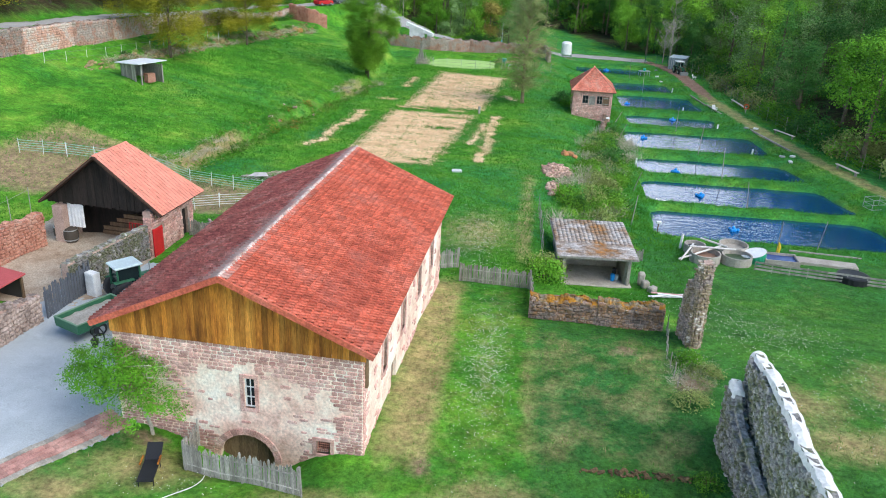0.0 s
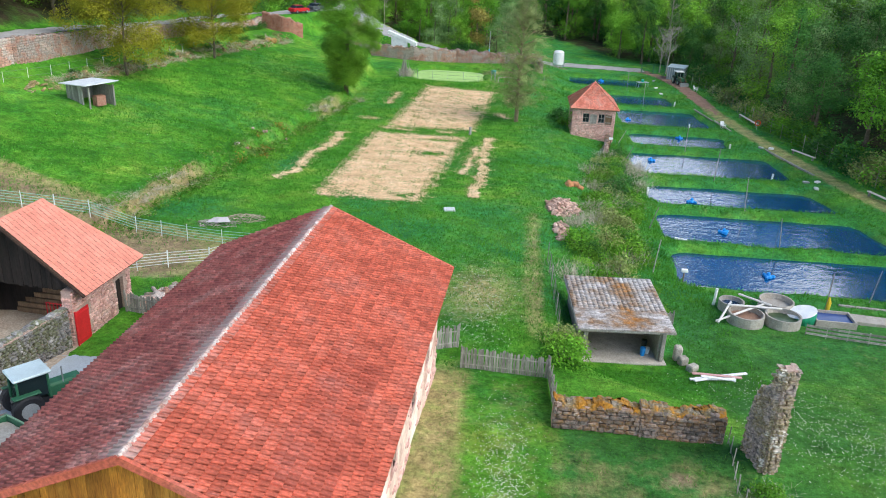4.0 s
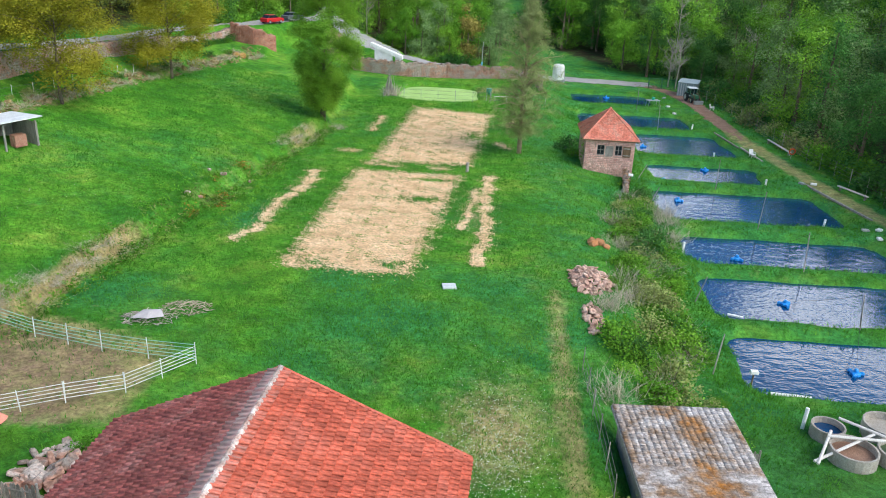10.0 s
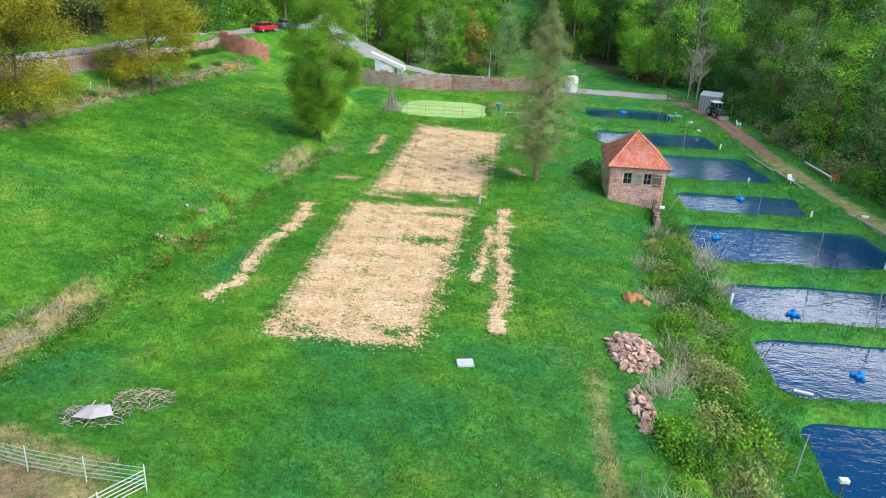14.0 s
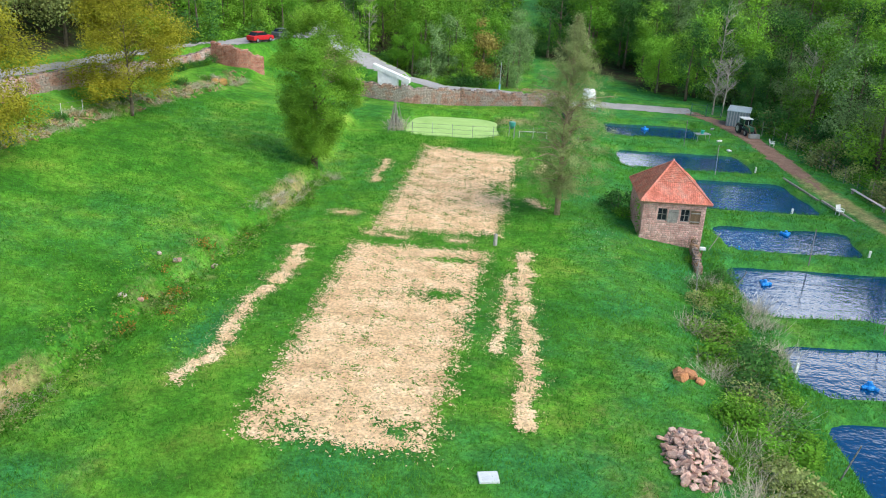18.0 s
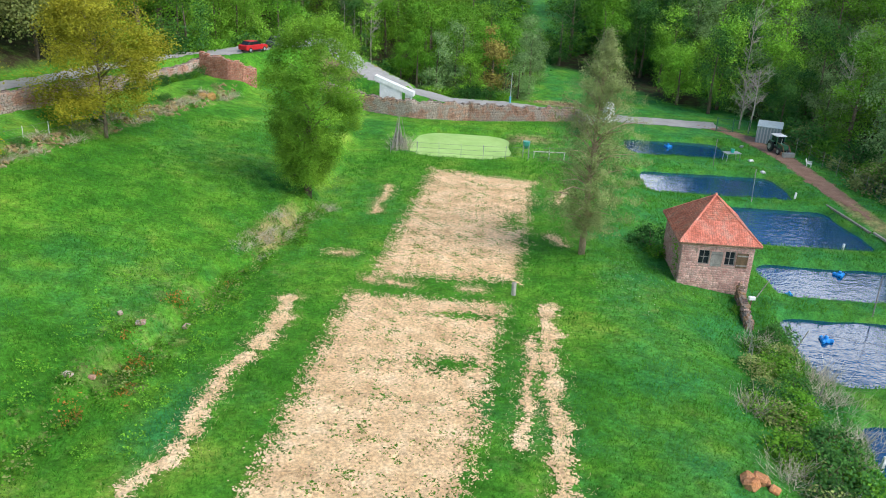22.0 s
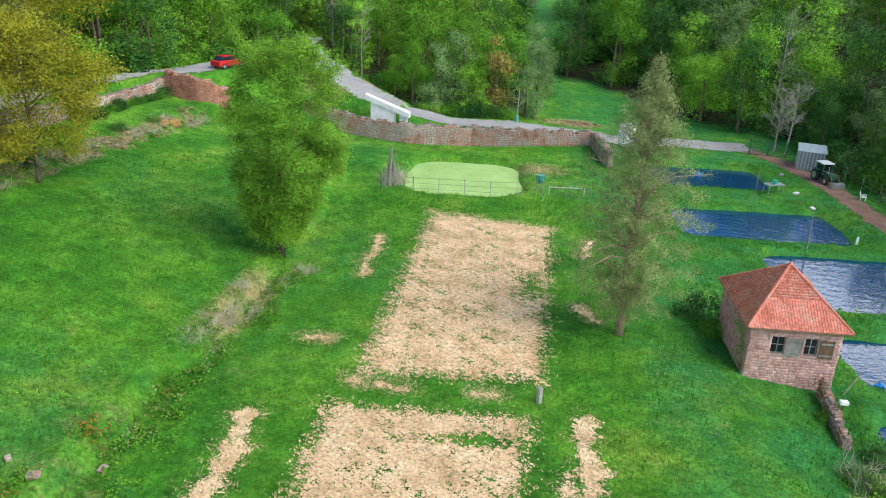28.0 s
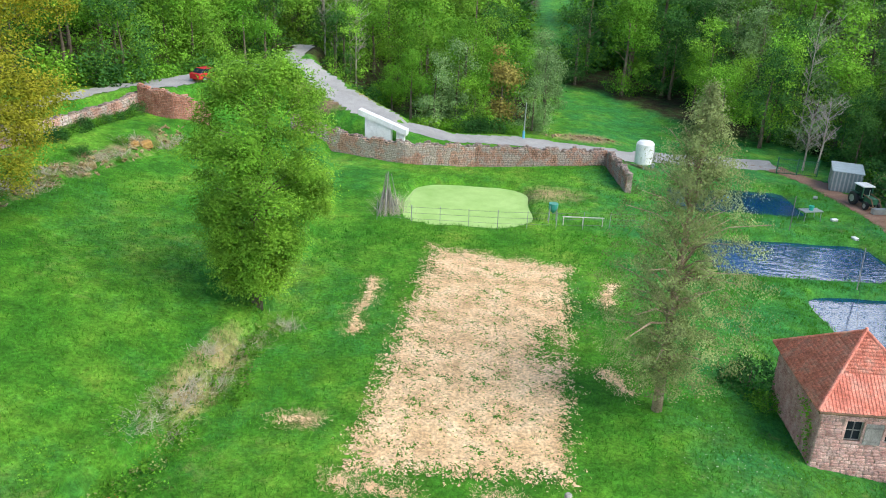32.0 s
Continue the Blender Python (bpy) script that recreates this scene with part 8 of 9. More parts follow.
# heaps of stones
M_BANK_STONE = mat("tan_bank_stone", [(0.14, 0.11, 0.045), (0.32, 0.24, 0.11), (0.28, 0.25, 0.17)], 1.2, 0.95, 0.6, 9, rand=0.3, fine=0.35)
def heap(name, label, cx, cy, rx, ry, n, size, material, seed, hh=0.5, group="stone heaps", slab=True):
    """Loose stones piled on the ground, each one a part."""
    rng = random.Random(seed)
    hp = thing(name, label, "stones", group=group)
    ms = [stone_mesh("stone", material, 1, 1, 1, 40 + seed * 7 + k) for k in range(5)]
    for _ in range(n):
        a, r = rng.uniform(0, 2 * math.pi), math.sqrt(rng.uniform(0, 1))
        x, y = cx + rx * r * math.cos(a), cy + ry * r * math.sin(a)
        ob = new("stone", ms[rng.randrange(5)])
        ob.parent = hp
        s = size * rng.uniform(0.5, 1.4)
        ob.matrix_basis = pose(x, y, h(x, y) + hh * (1 - r) * rng.uniform(0.3, 1) + s * 0.15, rng.uniform(-40, 40), rng.uniform(-40, 40), rng.uniform(0, 360)) @ (Matrix.Diagonal((s * rng.uniform(1.0, 1.8), s * rng.uniform(0.5, 1), s * rng.uniform(0.25, 0.5), 1)) if slab else Matrix.Diagonal((s, s * 0.85, s * 0.75, 1)))
    return hp


def brushwood(name, label, cx, cy, rx, ry, n, material, seed, hh):
    """Low heap of criss-crossed cut branches, each one a part."""
    rng = random.Random(seed)
    hp = thing(name, label, "heap", group="brushwood heaps")
    ms = [Build().tube([(-0.55, 0, 0), (-0.1, 0.06 * k - 0.1, 0.05), (0.55, 0, 0.02)], [0.05, 0.045, 0.02], 5).mesh("stick", material) for k in range(4)]
    for _ in range(n):
        a, r = rng.uniform(0, 2 * math.pi), math.sqrt(rng.uniform(0, 1))
        x, y = cx + rx * r * math.cos(a), cy + ry * r * math.sin(a)
        ob = new("stick", ms[rng.randrange(4)])
        ob.parent = hp
        ob.matrix_basis = pose(x, y, h(x, y) + 0.05 + hh * (1 - r) * rng.uniform(0.2, 1), rng.uniform(-20, 20), rng.uniform(-22, 22), rng.uniform(0, 360)) @ Matrix.Scale(rng.uniform(0.22, 0.55), 4)
    return hp


M_STONE_PINK = mat("broken_pink_stone", [(0.34, 0.18, 0.13), (0.5, 0.32, 0.25), (0.58, 0.44, 0.36)], 2.0, 0.92, 0.5, 12, rand=0.42, fine=0.25)
heap("stone_heap", "heap of broken pink sandstone in the grass", 4.1, 74.6, 1.4, 2.4, 230, 0.34, M_STONE_PINK, 1, 0.7)
heap("stone_heap", "tail of broken pink sandstone in the grass", 3.6, 68.6, 0.55, 2.2, 80, 0.3, M_STONE_PINK, 2, 0.3)
heap("boulders", "few weathered orange sandstone boulders", 5.8, 82.4, 0.7, 1.0, 6, 0.55, mat("orange_boulder", [(0.42, 0.16, 0.06), (0.5, 0.26, 0.14)], 1.5, 0.92, 0.5, 10, rand=0.2), 3, 0.2, slab=False)
heap("rubble_heap", "heap of rubble between the two barns", -19.3, 49.0, 2.0, 2.2, 120, 0.42, M_STONE_MIX, 4, 0.6)
brushwood("brushwood_heap", "grey heap of brushwood and rubbish in the meadow", -22.2, 64.2, 1.6, 1.0, 150, mat("grey_debris", [(0.3, 0.26, 0.22), (0.48, 0.42, 0.38)], 2.0, 0.95, 0.3, 12, rand=0.4), 5, 0.5)
brushwood("brushwood_heap", "grey heap of dry cuttings in the meadow", -20.6, 66.0, 1.5, 1.0, 150, mat("dry_cuttings", [(0.34, 0.28, 0.2), (0.5, 0.43, 0.33)], 2.0, 0.95, 0.3, 12, rand=0.35), 6, 0.45)
solo("rubbish_sheet", Build().poly([(-0.9, -0.4, 0.3), (0.1, -0.6, 0.42), (0.9, -0.1, 0.36), (0.5, 0.5, 0.5), (-0.5, 0.4, 0.45), (0.0, 0.0, 0.56)], [(0, 1, 5), (1, 2, 5), (2, 3, 5), (3, 4, 5), (4, 0, 5)]), plain("grimy_sheet", (0.55, 0.5, 0.5), 0.8), "white sheet lying on the rubbish heap", "sheet", pose(-22.0, 64.0, h(-22, 64)))
for i, (cy, n) in enumerate(((88, 26), (94, 40), (99.5, 40), (105, 40), (110.5, 46), (116, 46), (126, 24), (131.5, 30), (137, 40), (142.5, 40), (148, 26))):
    heap("bank_stones", "tumbled tan stones and dry litter along the grassy bank", float(foot_x(cy)) - 0.8, cy, 0.9, 2.9, n, 0.34, M_BANK_STONE, 30 + i, 0.25, group="bank stones")
for x, y, s_, c in ((-42.0, 135.9, 0.6, M_BANK_STONE), (-40.6, 143.7, 0.75, None), (-41.2, 142.6, 0.55, None)):
    solo("boulder", stone_mesh("boulder", c or mat("ochre_boulder", [(0.4, 0.2, 0.06), (0.55, 0.34, 0.12)], 1.2, 0.92, 0.6, 8, rand=0.1), 1.5 * s_, 1.1 * s_, 1.1 * s_, 77), None, "weathered ochre boulder standing out of the stony bank", "boulder", pose(x, y, h(x, y) + 0.25 * s_, 8, -12, 35), group="bank boulders")
heap("gravel_heap", "heap of reddish gravel beside the lane", -22, 163.2, 1.2, 0.8, 40, 0.4, M_STONE_PINK, 50, 0.5)
heap("gravel_heap", "low bank of pale earth and stones beside the lane", 2.6, 174.2, 4.5, 1.0, 46, 0.28, M_BANK_STONE, 51, 0.3)

# paving strip at the front of the yard
pave = thing("paving", "strip of red and pale paving stones at the yard edge", "paving", kind="structure")
rng = random.Random(4)
ms = [stone_mesh("paver", M_PAVING, 1, 1, 1, 300 + i) for i in range(4)]
ms2 = stone_set(M_CONCRETE)
for i in range(30):
    for j in range(5):
        t = i / 29
        cx, cy = -18.9 + 3.1 * t, 21.4 + 5.4 * t
        off = (j - 2) * 0.31
        x, y = cx - off * 0.87, cy + off * 0.5
        ob = new("paver", (ms2 if j in (0, 4) and t < 0.8 else ms)[rng.randrange(4)])
        ob.parent = pave
        ob.matrix_basis = pose(x, y, h(x, y) + 0.07, 0, 0, 60 + rng.uniform(-3, 3)) @ Matrix.Diagonal((0.25, 0.29, 0.1, 1))

# wrought-iron lantern on the barn's corner
lantern = thing("wall_lantern", "black wrought-iron lantern on a curled bracket at the barn corner", "lantern", barn.matrix_world @ pose(-BW + INS + 0.02, -0.03, 4.45))
part("bracket", Build().tube([(0, 0, 0), (-0.36, 0, 0), (-0.36, 0, 0.35), (-0.4, 0, 0.62), (-0.56, 0, 0.8), (-0.78, 0, 0.82), (-0.94, 0, 0.68), (-0.96, 0, 0.5), (-0.84, 0, 0.38), (-0.7, 0, 0.42), (-0.68, 0, 0.54)], 0.028, 6), M_BLACK, lantern)
part("wall_plate", Build().box(-0.02, 0.0, -0.06, 0.06, -0.22, 0.22), M_BLACK, lantern)
part("housing", Build().tube([(-0.82, 0, 0.38), (-0.82, 0, 0.28), (-0.82, 0, 0.22), (-0.82, 0, -0.1), (-0.82, 0, -0.18)], [0.02, 0.07, 0.17, 0.11, 0.03], 6), M_BLACK, lantern)
heap("earth_ridge", "low ridge of dark red-brown earth clods across the lawn", 6.5, 26.7, 3.0, 0.22, 80, 0.17, mat("dark_red_earth", [(0.08, 0.06, 0.03), (0.19, 0.12, 0.06)], 1.5, 0.95, 0.6, 10, rand=0.3), 52, 0.08)


# ---- bushes ----
M_TWIG = mat("dry_twigs", [(0.36, 0.32, 0.23), (0.58, 0.52, 0.4)], 1.5, 0.95, 0, 8, rand=0.25, fine=0.3, island=True)


def bush_mesh(r, hh, clumps, per, size, seed, leaf):
    rng = np.random.default_rng(seed)
    a, q = rng.uniform(0, 2 * math.pi, clumps), np.sqrt(rng.uniform(0, 1, clumps))
    z = hh * np.sqrt(np.clip(1 - q ** 2, 0, 1)) * rng.uniform(0.35, 1.05, clumps)
    c = np.stack([r * q * np.cos(a), r * q * np.sin(a), z], 1)
    v, f = leaves(c, 0.16 + 0.1 * rng.uniform(0, 1, clumps), per, size, rng, flat=0.7)
    bt = Build()
    for p in c[:9]:
        bt.tube([(p[0] * 0.15, p[1] * 0.15, -0.2), (p[0] * 0.6, p[1] * 0.6, p[2] * 0.6), tuple(p)], [0.03, 0.02, 0.008], 4)
    return bt.mesh("woody_base", M_BARK), leaf_mesh("foliage", v, f, leaf, per, rng)


def brush_mesh(r, hh, n, seed):
    """Dry upright stalks and brambles."""
    rng = np.random.default_rng(seed)
    base = np.stack([rng.normal(0, r * 0.5, n), rng.normal(0, r * 0.5, n), np.zeros(n)], 1)
    tip = base + np.stack([rng.normal(0, 0.6, n), rng.normal(0, 0.6, n), hh * rng.uniform(0.2, 1.1, n)], 1)
    w = rng.normal(0, 1, (n, 3))
    w[:, 2] = 0
    w *= 0.013 / np.linalg.norm(w, axis=1)[:, None]
    v = np.stack([base - w, base + w, tip + w * 0.4, tip - w * 0.4], 1).reshape(-1, 3)
    return raw_mesh("stalks", v, np.arange(4 * n).reshape(-1, 4), M_TWIG)


BUSH = [bush_mesh(1.25, 1.5, 80, 16, 0.16, 500, M_LEAF_DARK), bush_mesh(1.1, 1.15, 80, 14, 0.15, 501, M_LEAF), bush_mesh(1.4, 1.3, 80, 15, 0.16, 502, M_LEAF_OLIVE), bush_mesh(1.0, 0.9, 60, 16, 0.14, 503, M_LEAF), bush_mesh(1.3, 1.2, 80, 15, 0.15, 504, M_LEAF_FRESH)]
BRUSH = [brush_mesh(1.3, 0.9, 300, 510), brush_mesh(1.0, 1.2, 240, 511)]


def bush(x, y, k, s, label="rounded green bush in the overgrown hedge strip", group="hedge bushes", name="bush", turn=0.0, sz=1.0):
    ob = thing(name, label, "bush", pose(x, y, h(x, y) - 0.08, 0, 0, turn) @ Matrix.Diagonal((s, s, s * sz, 1)), group)
    part("woody_base", BUSH[k][0], None, ob)
    part("foliage", BUSH[k][1], None, ob)


rng_b = random.Random(21)
for i in range(110):
    y = 58.5 + 40 * (i / 110) + rng_b.uniform(-0.8, 0.8)
    left = float(np.interp(y, [58, 66, 76, 84, 92, 100], [4.0, 4.6, 6.0, 7.2, 8.6, 10.2]))
    right = float(np.interp(y, [58, 66, 76, 84, 92, 100], [9.5, 10.6, 11.4, 12.0, 12.4, 12.2]))
    bush(rng_b.uniform(left, right), y, rng_b.choice([0, 1, 1, 3, 1, 2, 4]), rng_b.uniform(0.5, 1.25), turn=rng_b.uniform(0, 360), sz=rng_b.uniform(0.7, 1.15))
for i in range(22):
    y = 57.5 + 43 * (i / 22) + rng_b.uniform(-1, 1)
    left = float(np.interp(y, [58, 66, 76, 84, 92, 100], [3.0, 4.0, 5.6, 6.6, 8.2, 9.6]))
    ob = solo("dry_brush", BRUSH[i % 2], None, "tangle of dry straw-coloured stalks in the hedge strip", "brush", group="dry brush")
    x = rng_b.uniform(left, left + 5.5)
    ob.matrix_world = pose(x, y, h(x, y) - 0.05, 0, 0, rng_b.uniform(0, 360))
for x, y, k, s in ((2.5, 47.6, 1, 1.1), (2.7, 48.9, 4, 0.95), (2.5, 50.2, 2, 0.9), (6.4, 114.6, 0, 1.3), (6.6, 112.6, 3, 1.0), (12.6, 100.6, 0, 0.9), (10.9, 104.2, 3, 0.6), (-8.6, 25.2, 3, 0.35), (-10.9, 25.9, 3, 0.35), (9.0, 32.2, 2, 0.6), (9.6, 36.2, 1, 0.7), (10.2, 35.0, 2, 0.6), (-19, 50.8, 1, 0.7), (5.5, 24.6, 1, 0.7), (1.2, 22.5, 4, 0.6), (8.6, 26.4, 3, 0.6)):
    bush(x, y, k, s, "rounded green shrub at the garden edge", "garden shrubs", turn=37 * k)
for i in range(26):
    y = 61.5 + 16 * (i / 14) if i < 14 else 105 + 12 * ((i - 14) / 12)
    x = float(bank_x(y)) + rng_b.uniform(-0.7, 0.7)
    ob = solo("dry_brush", BRUSH[i % 2], None, "dry yellow grass tussock on the meadow bank", "brush", group="dry brush")
    ob.matrix_world = pose(x, y, h(x, y) - 0.1, 0, 0, rng_b.uniform(0, 360)) @ Matrix.Diagonal((0.8, 0.8, 0.32, 1))
for i in range(22):
    y = 92 + 58 * (i / 22)
    x = float(foot_x(y)) - rng_b.uniform(0.2, 2.2)
    bush(x, y, rng_b.choice([0, 2, 3]), rng_b.uniform(0.3, 0.7), "low bramble bush on the stony bank", "bank brambles", turn=rng_b.uniform(0, 360))
for i in range(36):
    y = 136 + 17 * (i / 36)
    x = float(wall_x(y)) + rng_b.uniform(0.05, 0.6)
    bush(x, y, rng_b.choice([0, 3]), rng_b.uniform(0.5, 0.95), "dark ivy-green shrub below the lane", "lane shrubs", turn=rng_b.uniform(0, 360))
# small tree before the barn
tree(tree_meshes("spread", 4.4, 2.3, 1.2, 420, 46, 0.085, 0.17, 61, M_LEAF, M_BARK_PALE, lean=-1.9, limbs=30, lobes=17), -14.1, 26.4, "small leafy tree with a pale trunk before the barn", turn=20, squash=0.95)
# creeper on the pond house
v, f = leaves(np.array([(-HW - 0.12, 0.3 + 0.9 * t * (1 + 0.3 * math.sin(9 * t)), 0.6 + 3.2 * t) for t in np.linspace(0, 1, 24)]), np.full(24, 0.22), 16, 0.14, np.random.default_rng(6))
part("creeper", leaf_mesh("creeper", v, f, M_LEAF, 16, np.random.default_rng(7)), None, hut, "green creeper climbing the corner")

# ---- grass and flowers ----
M_GRASS = mat("grass_blades", [(0.04, 0.19, 0.02), (0.07, 0.27, 0.025), (0.14, 0.34, 0.04)], 0.18, 0.9, 0, 6, rand=0.3, fine=0.25, spec=0.1, translucent=0.3, island=True)
M_GRASS_DRY = mat("dry_grass_blades", [(0.34, 0.28, 0.12), (0.48, 0.4, 0.2)], 0.4, 0.95, 0, 6, rand=0.3, fine=0.25, translucent=0.2, island=True)
M_FLOWER = mat("pale_seed_heads", [(0.5, 0.54, 0.38), (0.66, 0.68, 0.55)], 1.0, 0.9, 0, 6, rand=0.1, fine=0.1)


def free_ground(x, y):
    """Where grass can grow."""
    ok = np.ones(x.shape, bool)
    for p in PONDS + [GREEN_POND]:
        ok &= pond_sdf(x, y, p) > 0.3
    for l, w in ((ROAD, 2.6), (LANE, 2.0)):
        ok &= seg_dist(x, y, l)[0] > w
    ok &= ~((seg_dist(x, y, TRACK)[0] < 1.2))
    ok &= plot_a(x, y) < 0.3
    ok &= plot_b(x, y) < 0.3
    ok &= ~((x > -17.2) & (x < -3.6) & (y > 25.8) & (y < 46))
    ok &= yard_inside(x, y) < -0.2
    ok &= ~((x > -32) & (x < -20.5) & (y > 33) & (y < 50))
    ok &= ~((x > -42) & (x < -19) & (y > 52.5) & (y < 59.4) & (np.sin(x * 37.1 + y * 53.3) > -0.8))
    ok &= ~((x > 3.3) & (x < 8.8) & (y > 50) & (y < 57.6))
    ok &= ~((x > 7.0) & (x < 12.6) & (y > 107) & (y < 114))
    return ok


def tufts(n, box, size, seed, weight, lean=0.5):
    rng = np.random.default_rng(seed)
    x, y = rng.uniform(box[0], box[1], n), rng.uniform(box[2], box[3], n)
    ok = free_ground(x, y) & (weight(x, y) > rng.uniform(0, 1, n))
    x, y = x[ok], y[ok]
    z = height(x, y) - 0.02
    k = len(x)
    out = []
    for _ in range(3):
        a = rng.uniform(0, 2 * math.pi, k)
        s = size * rng.uniform(0.5, 1.3, k)
        w = s * rng.uniform(0.05, 0.13, k)
        ox, oy = rng.normal(0, 0.1, k), rng.normal(0, 0.1, k)
        base = np.stack([x + ox, y + oy, z], 1)
        side = np.stack([np.cos(a) * w, np.sin(a) * w, 0 * a], 1)
        b2 = rng.uniform(0, 2 * math.pi, k)
        tip = base + np.stack([np.cos(b2) * s * lean, np.sin(b2) * s * lean, s], 1)
        out.append(np.stack([base - side, base + side, tip], 1).reshape(-1, 3))
    v = np.concatenate(out)
    return v, np.arange(len(v)).reshape(-1, 3)


def rank_weight(x, y):
    w = 0.35 + 0.35 * (wob(x, y, 5, 2) + 1) / 2 + 0.5 * blob(x, y, -8, 66, 14, 9)
    near = np.full(x.shape, 99.0)
    for p in PONDS:
        near = np.minimum(near, pond_sdf(x, y, p))
    return w + np.where(near < 2.5, 0.6, 0) - 0.1 * ((y < 45) & (x > -6))


for i, (n, box, size) in enumerate(((90000, (-44, 14, 46, 90), 0.2), (70000, (-46, 14, 88, 138), 0.22), (70000, (-8, 34, 22, 64), 0.12), (34000, (8, 38, 60, 160), 0.26), (9000, (-19, 8, 132, 160), 0.24))):
    v, f = tufts(n, box, size, 600 + i, rank_weight)
    tagged(new("grass", raw_mesh("grass", v, f, M_GRASS)), "long green spring grass with uneven tufts", "grass", kind="stuff")
v, f = tufts(60000, (-52, 34, 22, 140), 0.2, 650, lambda x, y: dry_mask(x, y) - 0.3)
tagged(new("dry_grass", raw_mesh("dry_grass", v, f, M_GRASS_DRY)), "dry yellow grass on worn strips", "grass", kind="stuff")
rng_f = np.random.default_rng(9)


def flowers(n, cx, cy, rx, ry):
    x, y = cx + rx * rng_f.normal(0, 0.45, n), cy + ry * rng_f.normal(0, 0.45, n)
    ok = free_ground(x, y)
    x, y = x[ok], y[ok]
    return np.stack([x, y, height(x, y) + 0.13], 1)


pts = np.concatenate([flowers(*q) for q in ((1900, -2.5, 54, 3, 7), (1300, 15, 41, 5, 6), (700, 19, 33, 5, 6), (400, 13, 47, 5, 4), (1900, -0.6, 35, 1.6, 8), (160, -36, 72, 8, 14), (120, 3, 106, 4, 6), (90, -12, 23, 3, 1.5))])
v, f = leaves(pts, np.full(len(pts), 0.02), 1, 0.062, rng_f, flat=3.0)
tagged(new("seed_heads", raw_mesh("seed_heads", v, f, M_FLOWER)), "scattered pale dandelion seed heads in the grass", "flowers", kind="stuff")

# rank weeds and rusty sorrel on the meadow bank
M_LEAF_SORREL = leaf_mat("leaves_rusty_sorrel", [(0.42, 0.2, 0.035), (0.58, 0.3, 0.08)], 0.2)


def weeds(name, n, box, ok, per, size, seed, leaf, label, tall=0.3):
    rng = np.random.default_rng(seed)
    x, y = rng.uniform(box[0], box[1], n), rng.uniform(box[2], box[3], n)
    good = ok(x, y, rng) & free_ground(x, y)
    x, y = x[good], y[good]
    c = np.stack([x, y, height(x, y) + tall * rng.uniform(0.15, 1.0, len(x))], 1)
    v, f = leaves(c, 0.09 + 0.09 * rng.uniform(0, 1, len(x)), per, size, rng, flat=0.8)
    tagged(new(name, leaf_mesh(name, v, f, leaf, per, rng)), label, "weeds", kind="stuff")


on_bank = lambda x, y, rng: (np.abs(x - bank_x(y) - 0.9) < 1.2 + 0.9 * wob(x, y, 4, 3)) & (rng.uniform(0, 1, len(x)) < 0.75)
weeds("bank_weeds", 5200, (-33, -20, 60, 118), on_bank, 11, 0.15, 701, M_LEAF, "rank green nettles and weeds along the meadow bank", 0.45)
weeds("bank_weeds", 2600, (-33, -20, 60, 118), on_bank, 9, 0.14, 702, M_LEAF_OLIVE, "olive weeds and brambles along the meadow bank", 0.5)
spots = ((-25.9, 89.1, 1.0), (-26.0, 95.6, 0.9), (-27.1, 90.2, 0.5), (-25.3, 86.3, 0.6), (-26.8, 83.4, 0.9), (-27.2, 86.8, 0.4), (-24.6, 84.6, 0.4), (-24.6, 100.6, 0.5))
weeds("sorrel", 4200, (-30, -22, 80, 104), lambda x, y, rng: np.max([blob(x, y, a, b, r, r * 1.7) for a, b, r in spots], 0) > rng.uniform(0.1, 0.9, len(x)), 8, 0.12, 703, M_LEAF_SORREL, "patches of rusty orange sorrel in the grass", 0.22)
weeds("meadow_weeds", 1800, (-30.5, -22.5, 80, 106), lambda x, y, rng: wob(x, y, 2.2, 5) > rng.uniform(-0.3, 1.0, len(x)), 9, 0.12, 704, M_LEAF, "yellow-green weeds on the uneven meadow bank", 0.28)
for x, y, s_ in ((-27.7, 85.5, 0.55), (-26.7, 91.7, 0.6), (-25.0, 94.0, 0.5), (-27.0, 86.4, 0.4), (-28.3, 92.6, 0.4)):
    solo("flat_stone", stone_mesh("flat_stone", M_STONE_MIX, s_, s_ * 0.7, 0.22, 77), None, "flat pinkish grey stone lying in the weeds", "stone", pose(x, y, h(x, y) + 0.12, 6, -5, 40 * x), group="flat stones")

for i in range(60):
    y = 64 + 110 * (i / 60) + rng_b.uniform(-0.8, 0.8)
    x = float(np.interp(y, [64, 78, 94, 109, 125, 140, 160, 175], [48.5, 43.5, 40, 37.6, 36, 35, 33.5, 34])) + rng_b.uniform(-0.2, 2.2)
    bush(x, y, rng_b.choice([0, 1, 2, 3]), rng_b.uniform(1.2, 2.4), "tall green shrub at the woodland edge", "woodland shrubs", turn=rng_b.uniform(0, 360))

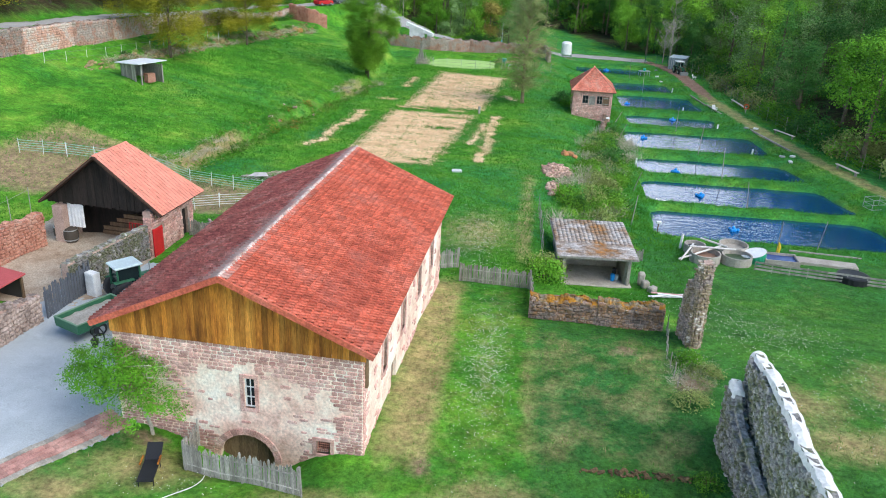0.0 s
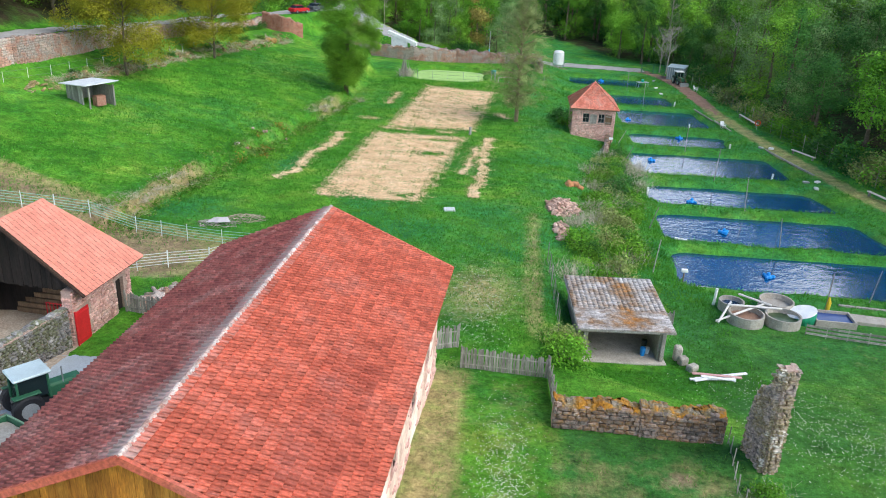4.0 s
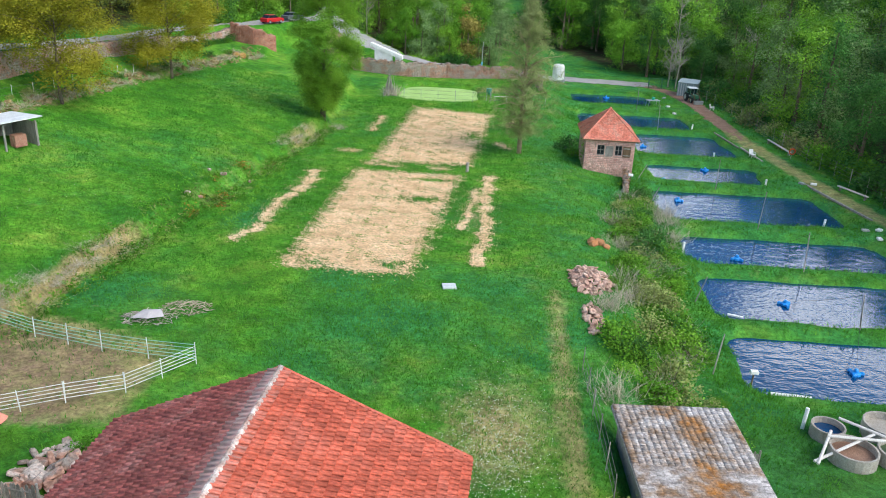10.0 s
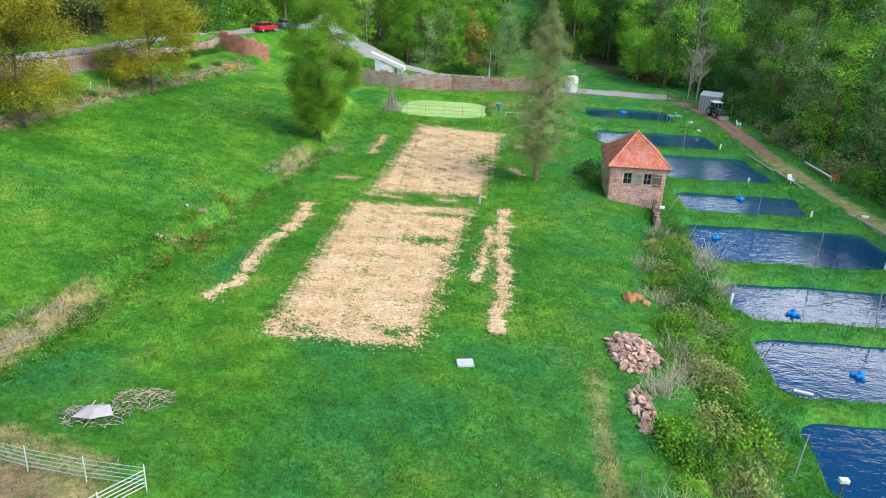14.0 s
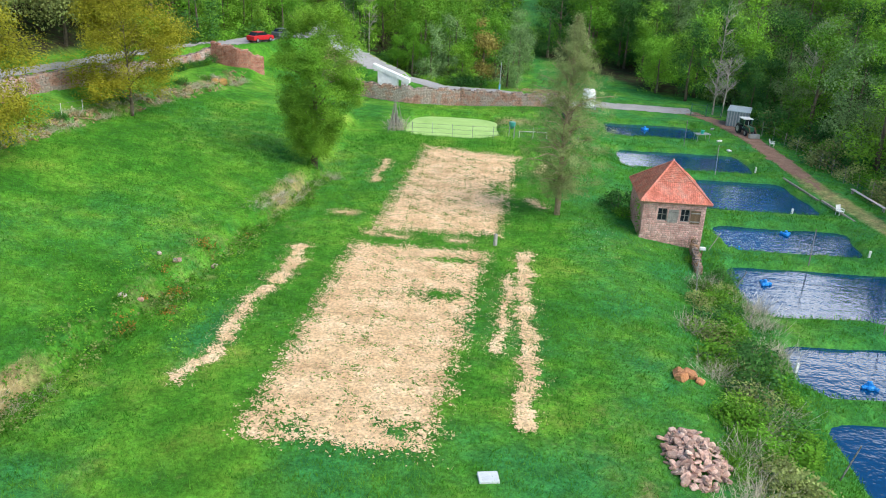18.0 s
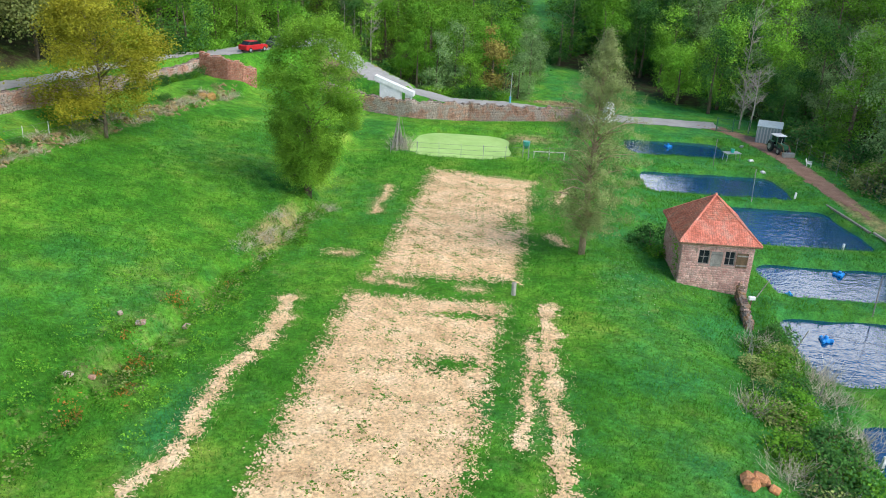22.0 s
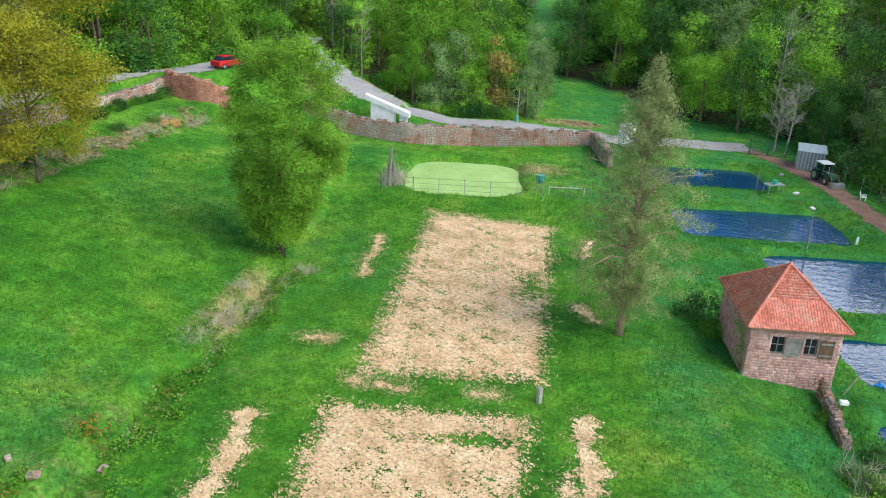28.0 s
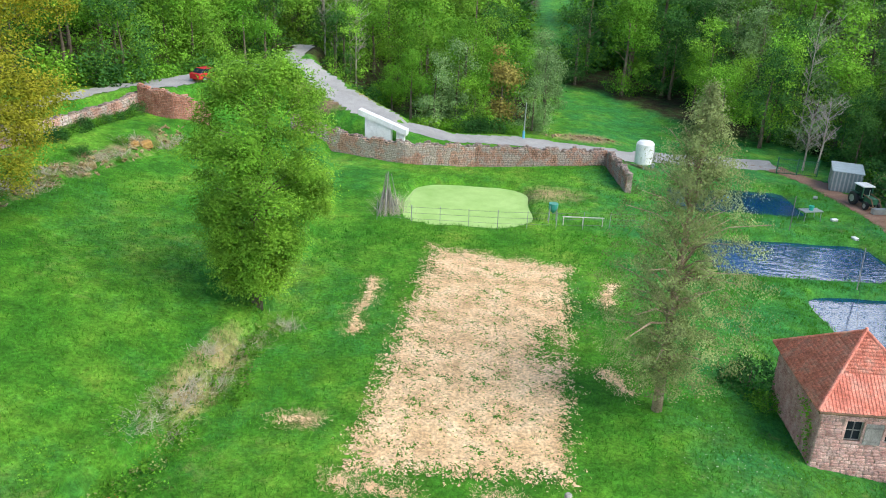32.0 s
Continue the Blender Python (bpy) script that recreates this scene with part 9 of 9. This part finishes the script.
def edge_shrubs(pts, n, s0, s1, label):
    for i in range(n):
        t = (i + rng_b.random()) / n * (len(pts) - 1)
        k = min(int(t), len(pts) - 2)
        x = pts[k][0] + (pts[k + 1][0] - pts[k][0]) * (t - k) + rng_b.uniform(-1.2, 1.2)
        y = pts[k][1] + (pts[k + 1][1] - pts[k][1]) * (t - k) + rng_b.uniform(-1.2, 1.2)
        bush(x, y, rng_b.choice([0, 1, 3, 4]), rng_b.uniform(s0, s1), label, "woodland shrubs", turn=rng_b.uniform(0, 360))


edge_shrubs([(-54, 146), (-50, 156), (-46, 166), (-42.5, 176), (-41, 188)], 30, 1.5, 2.6, "fresh green shrub at the woodland edge")
edge_shrubs([(-30, 181), (-24, 186), (-24, 192)], 12, 1.5, 2.4, "fresh green shrub at the woodland edge")
edge_shrubs([(-21, 176), (-14, 175), (-6, 174)], 10, 0.9, 1.5, "fresh green shrub beside the lane")
edge_shrubs([(-2, 200), (2, 222), (14, 226), (28, 214), (31, 196), (31, 180)], 34, 1.6, 2.8, "green shrub round the far meadow")
for i in range(22):
    y = 91 + 60 * (i / 22)
    x = float(foot_x(y)) - rng_b.uniform(0.4, 1.6)
    solo("dry_brush", BRUSH[i % 2], None, "tangle of dry twigs and litter on the stony bank", "brush", pose(x, y, h(x, y) - 0.08, 0, 0, 70 * i) @ Matrix.Diagonal((0.9, 1.1, 0.6, 1)), group="dry brush")
for x, y, s_ in ((-17.3, 140.2, 1.2), (-17.6, 142.4, 1.1), (-21.2, 117.4, 0.8)):
    solo("dry_brush", BRUSH[1], None, "stack of dry grey brushwood beside the green pond" if x > -20 else "dry brown shrub beside the meadow tree", "brush", pose(x, y, h(x, y) - 0.05, 0, 0, 50 * x) @ Matrix.Diagonal((s_, s_, 0.8 * s_, 1)), group="dry brush")
for x, y in ((9.5, 35.8), (9.9, 34.8), (9.3, 34.3), (10.2, 36.4)):
    solo("dry_brush", BRUSH[0], None, "tangle of dry twigs beside the ruined wall", "brush", pose(x, y, h(x, y) - 0.05, 0, 0, 50 * x) @ Matrix.Diagonal((0.65, 0.65, 0.25, 1)), group="dry brush")
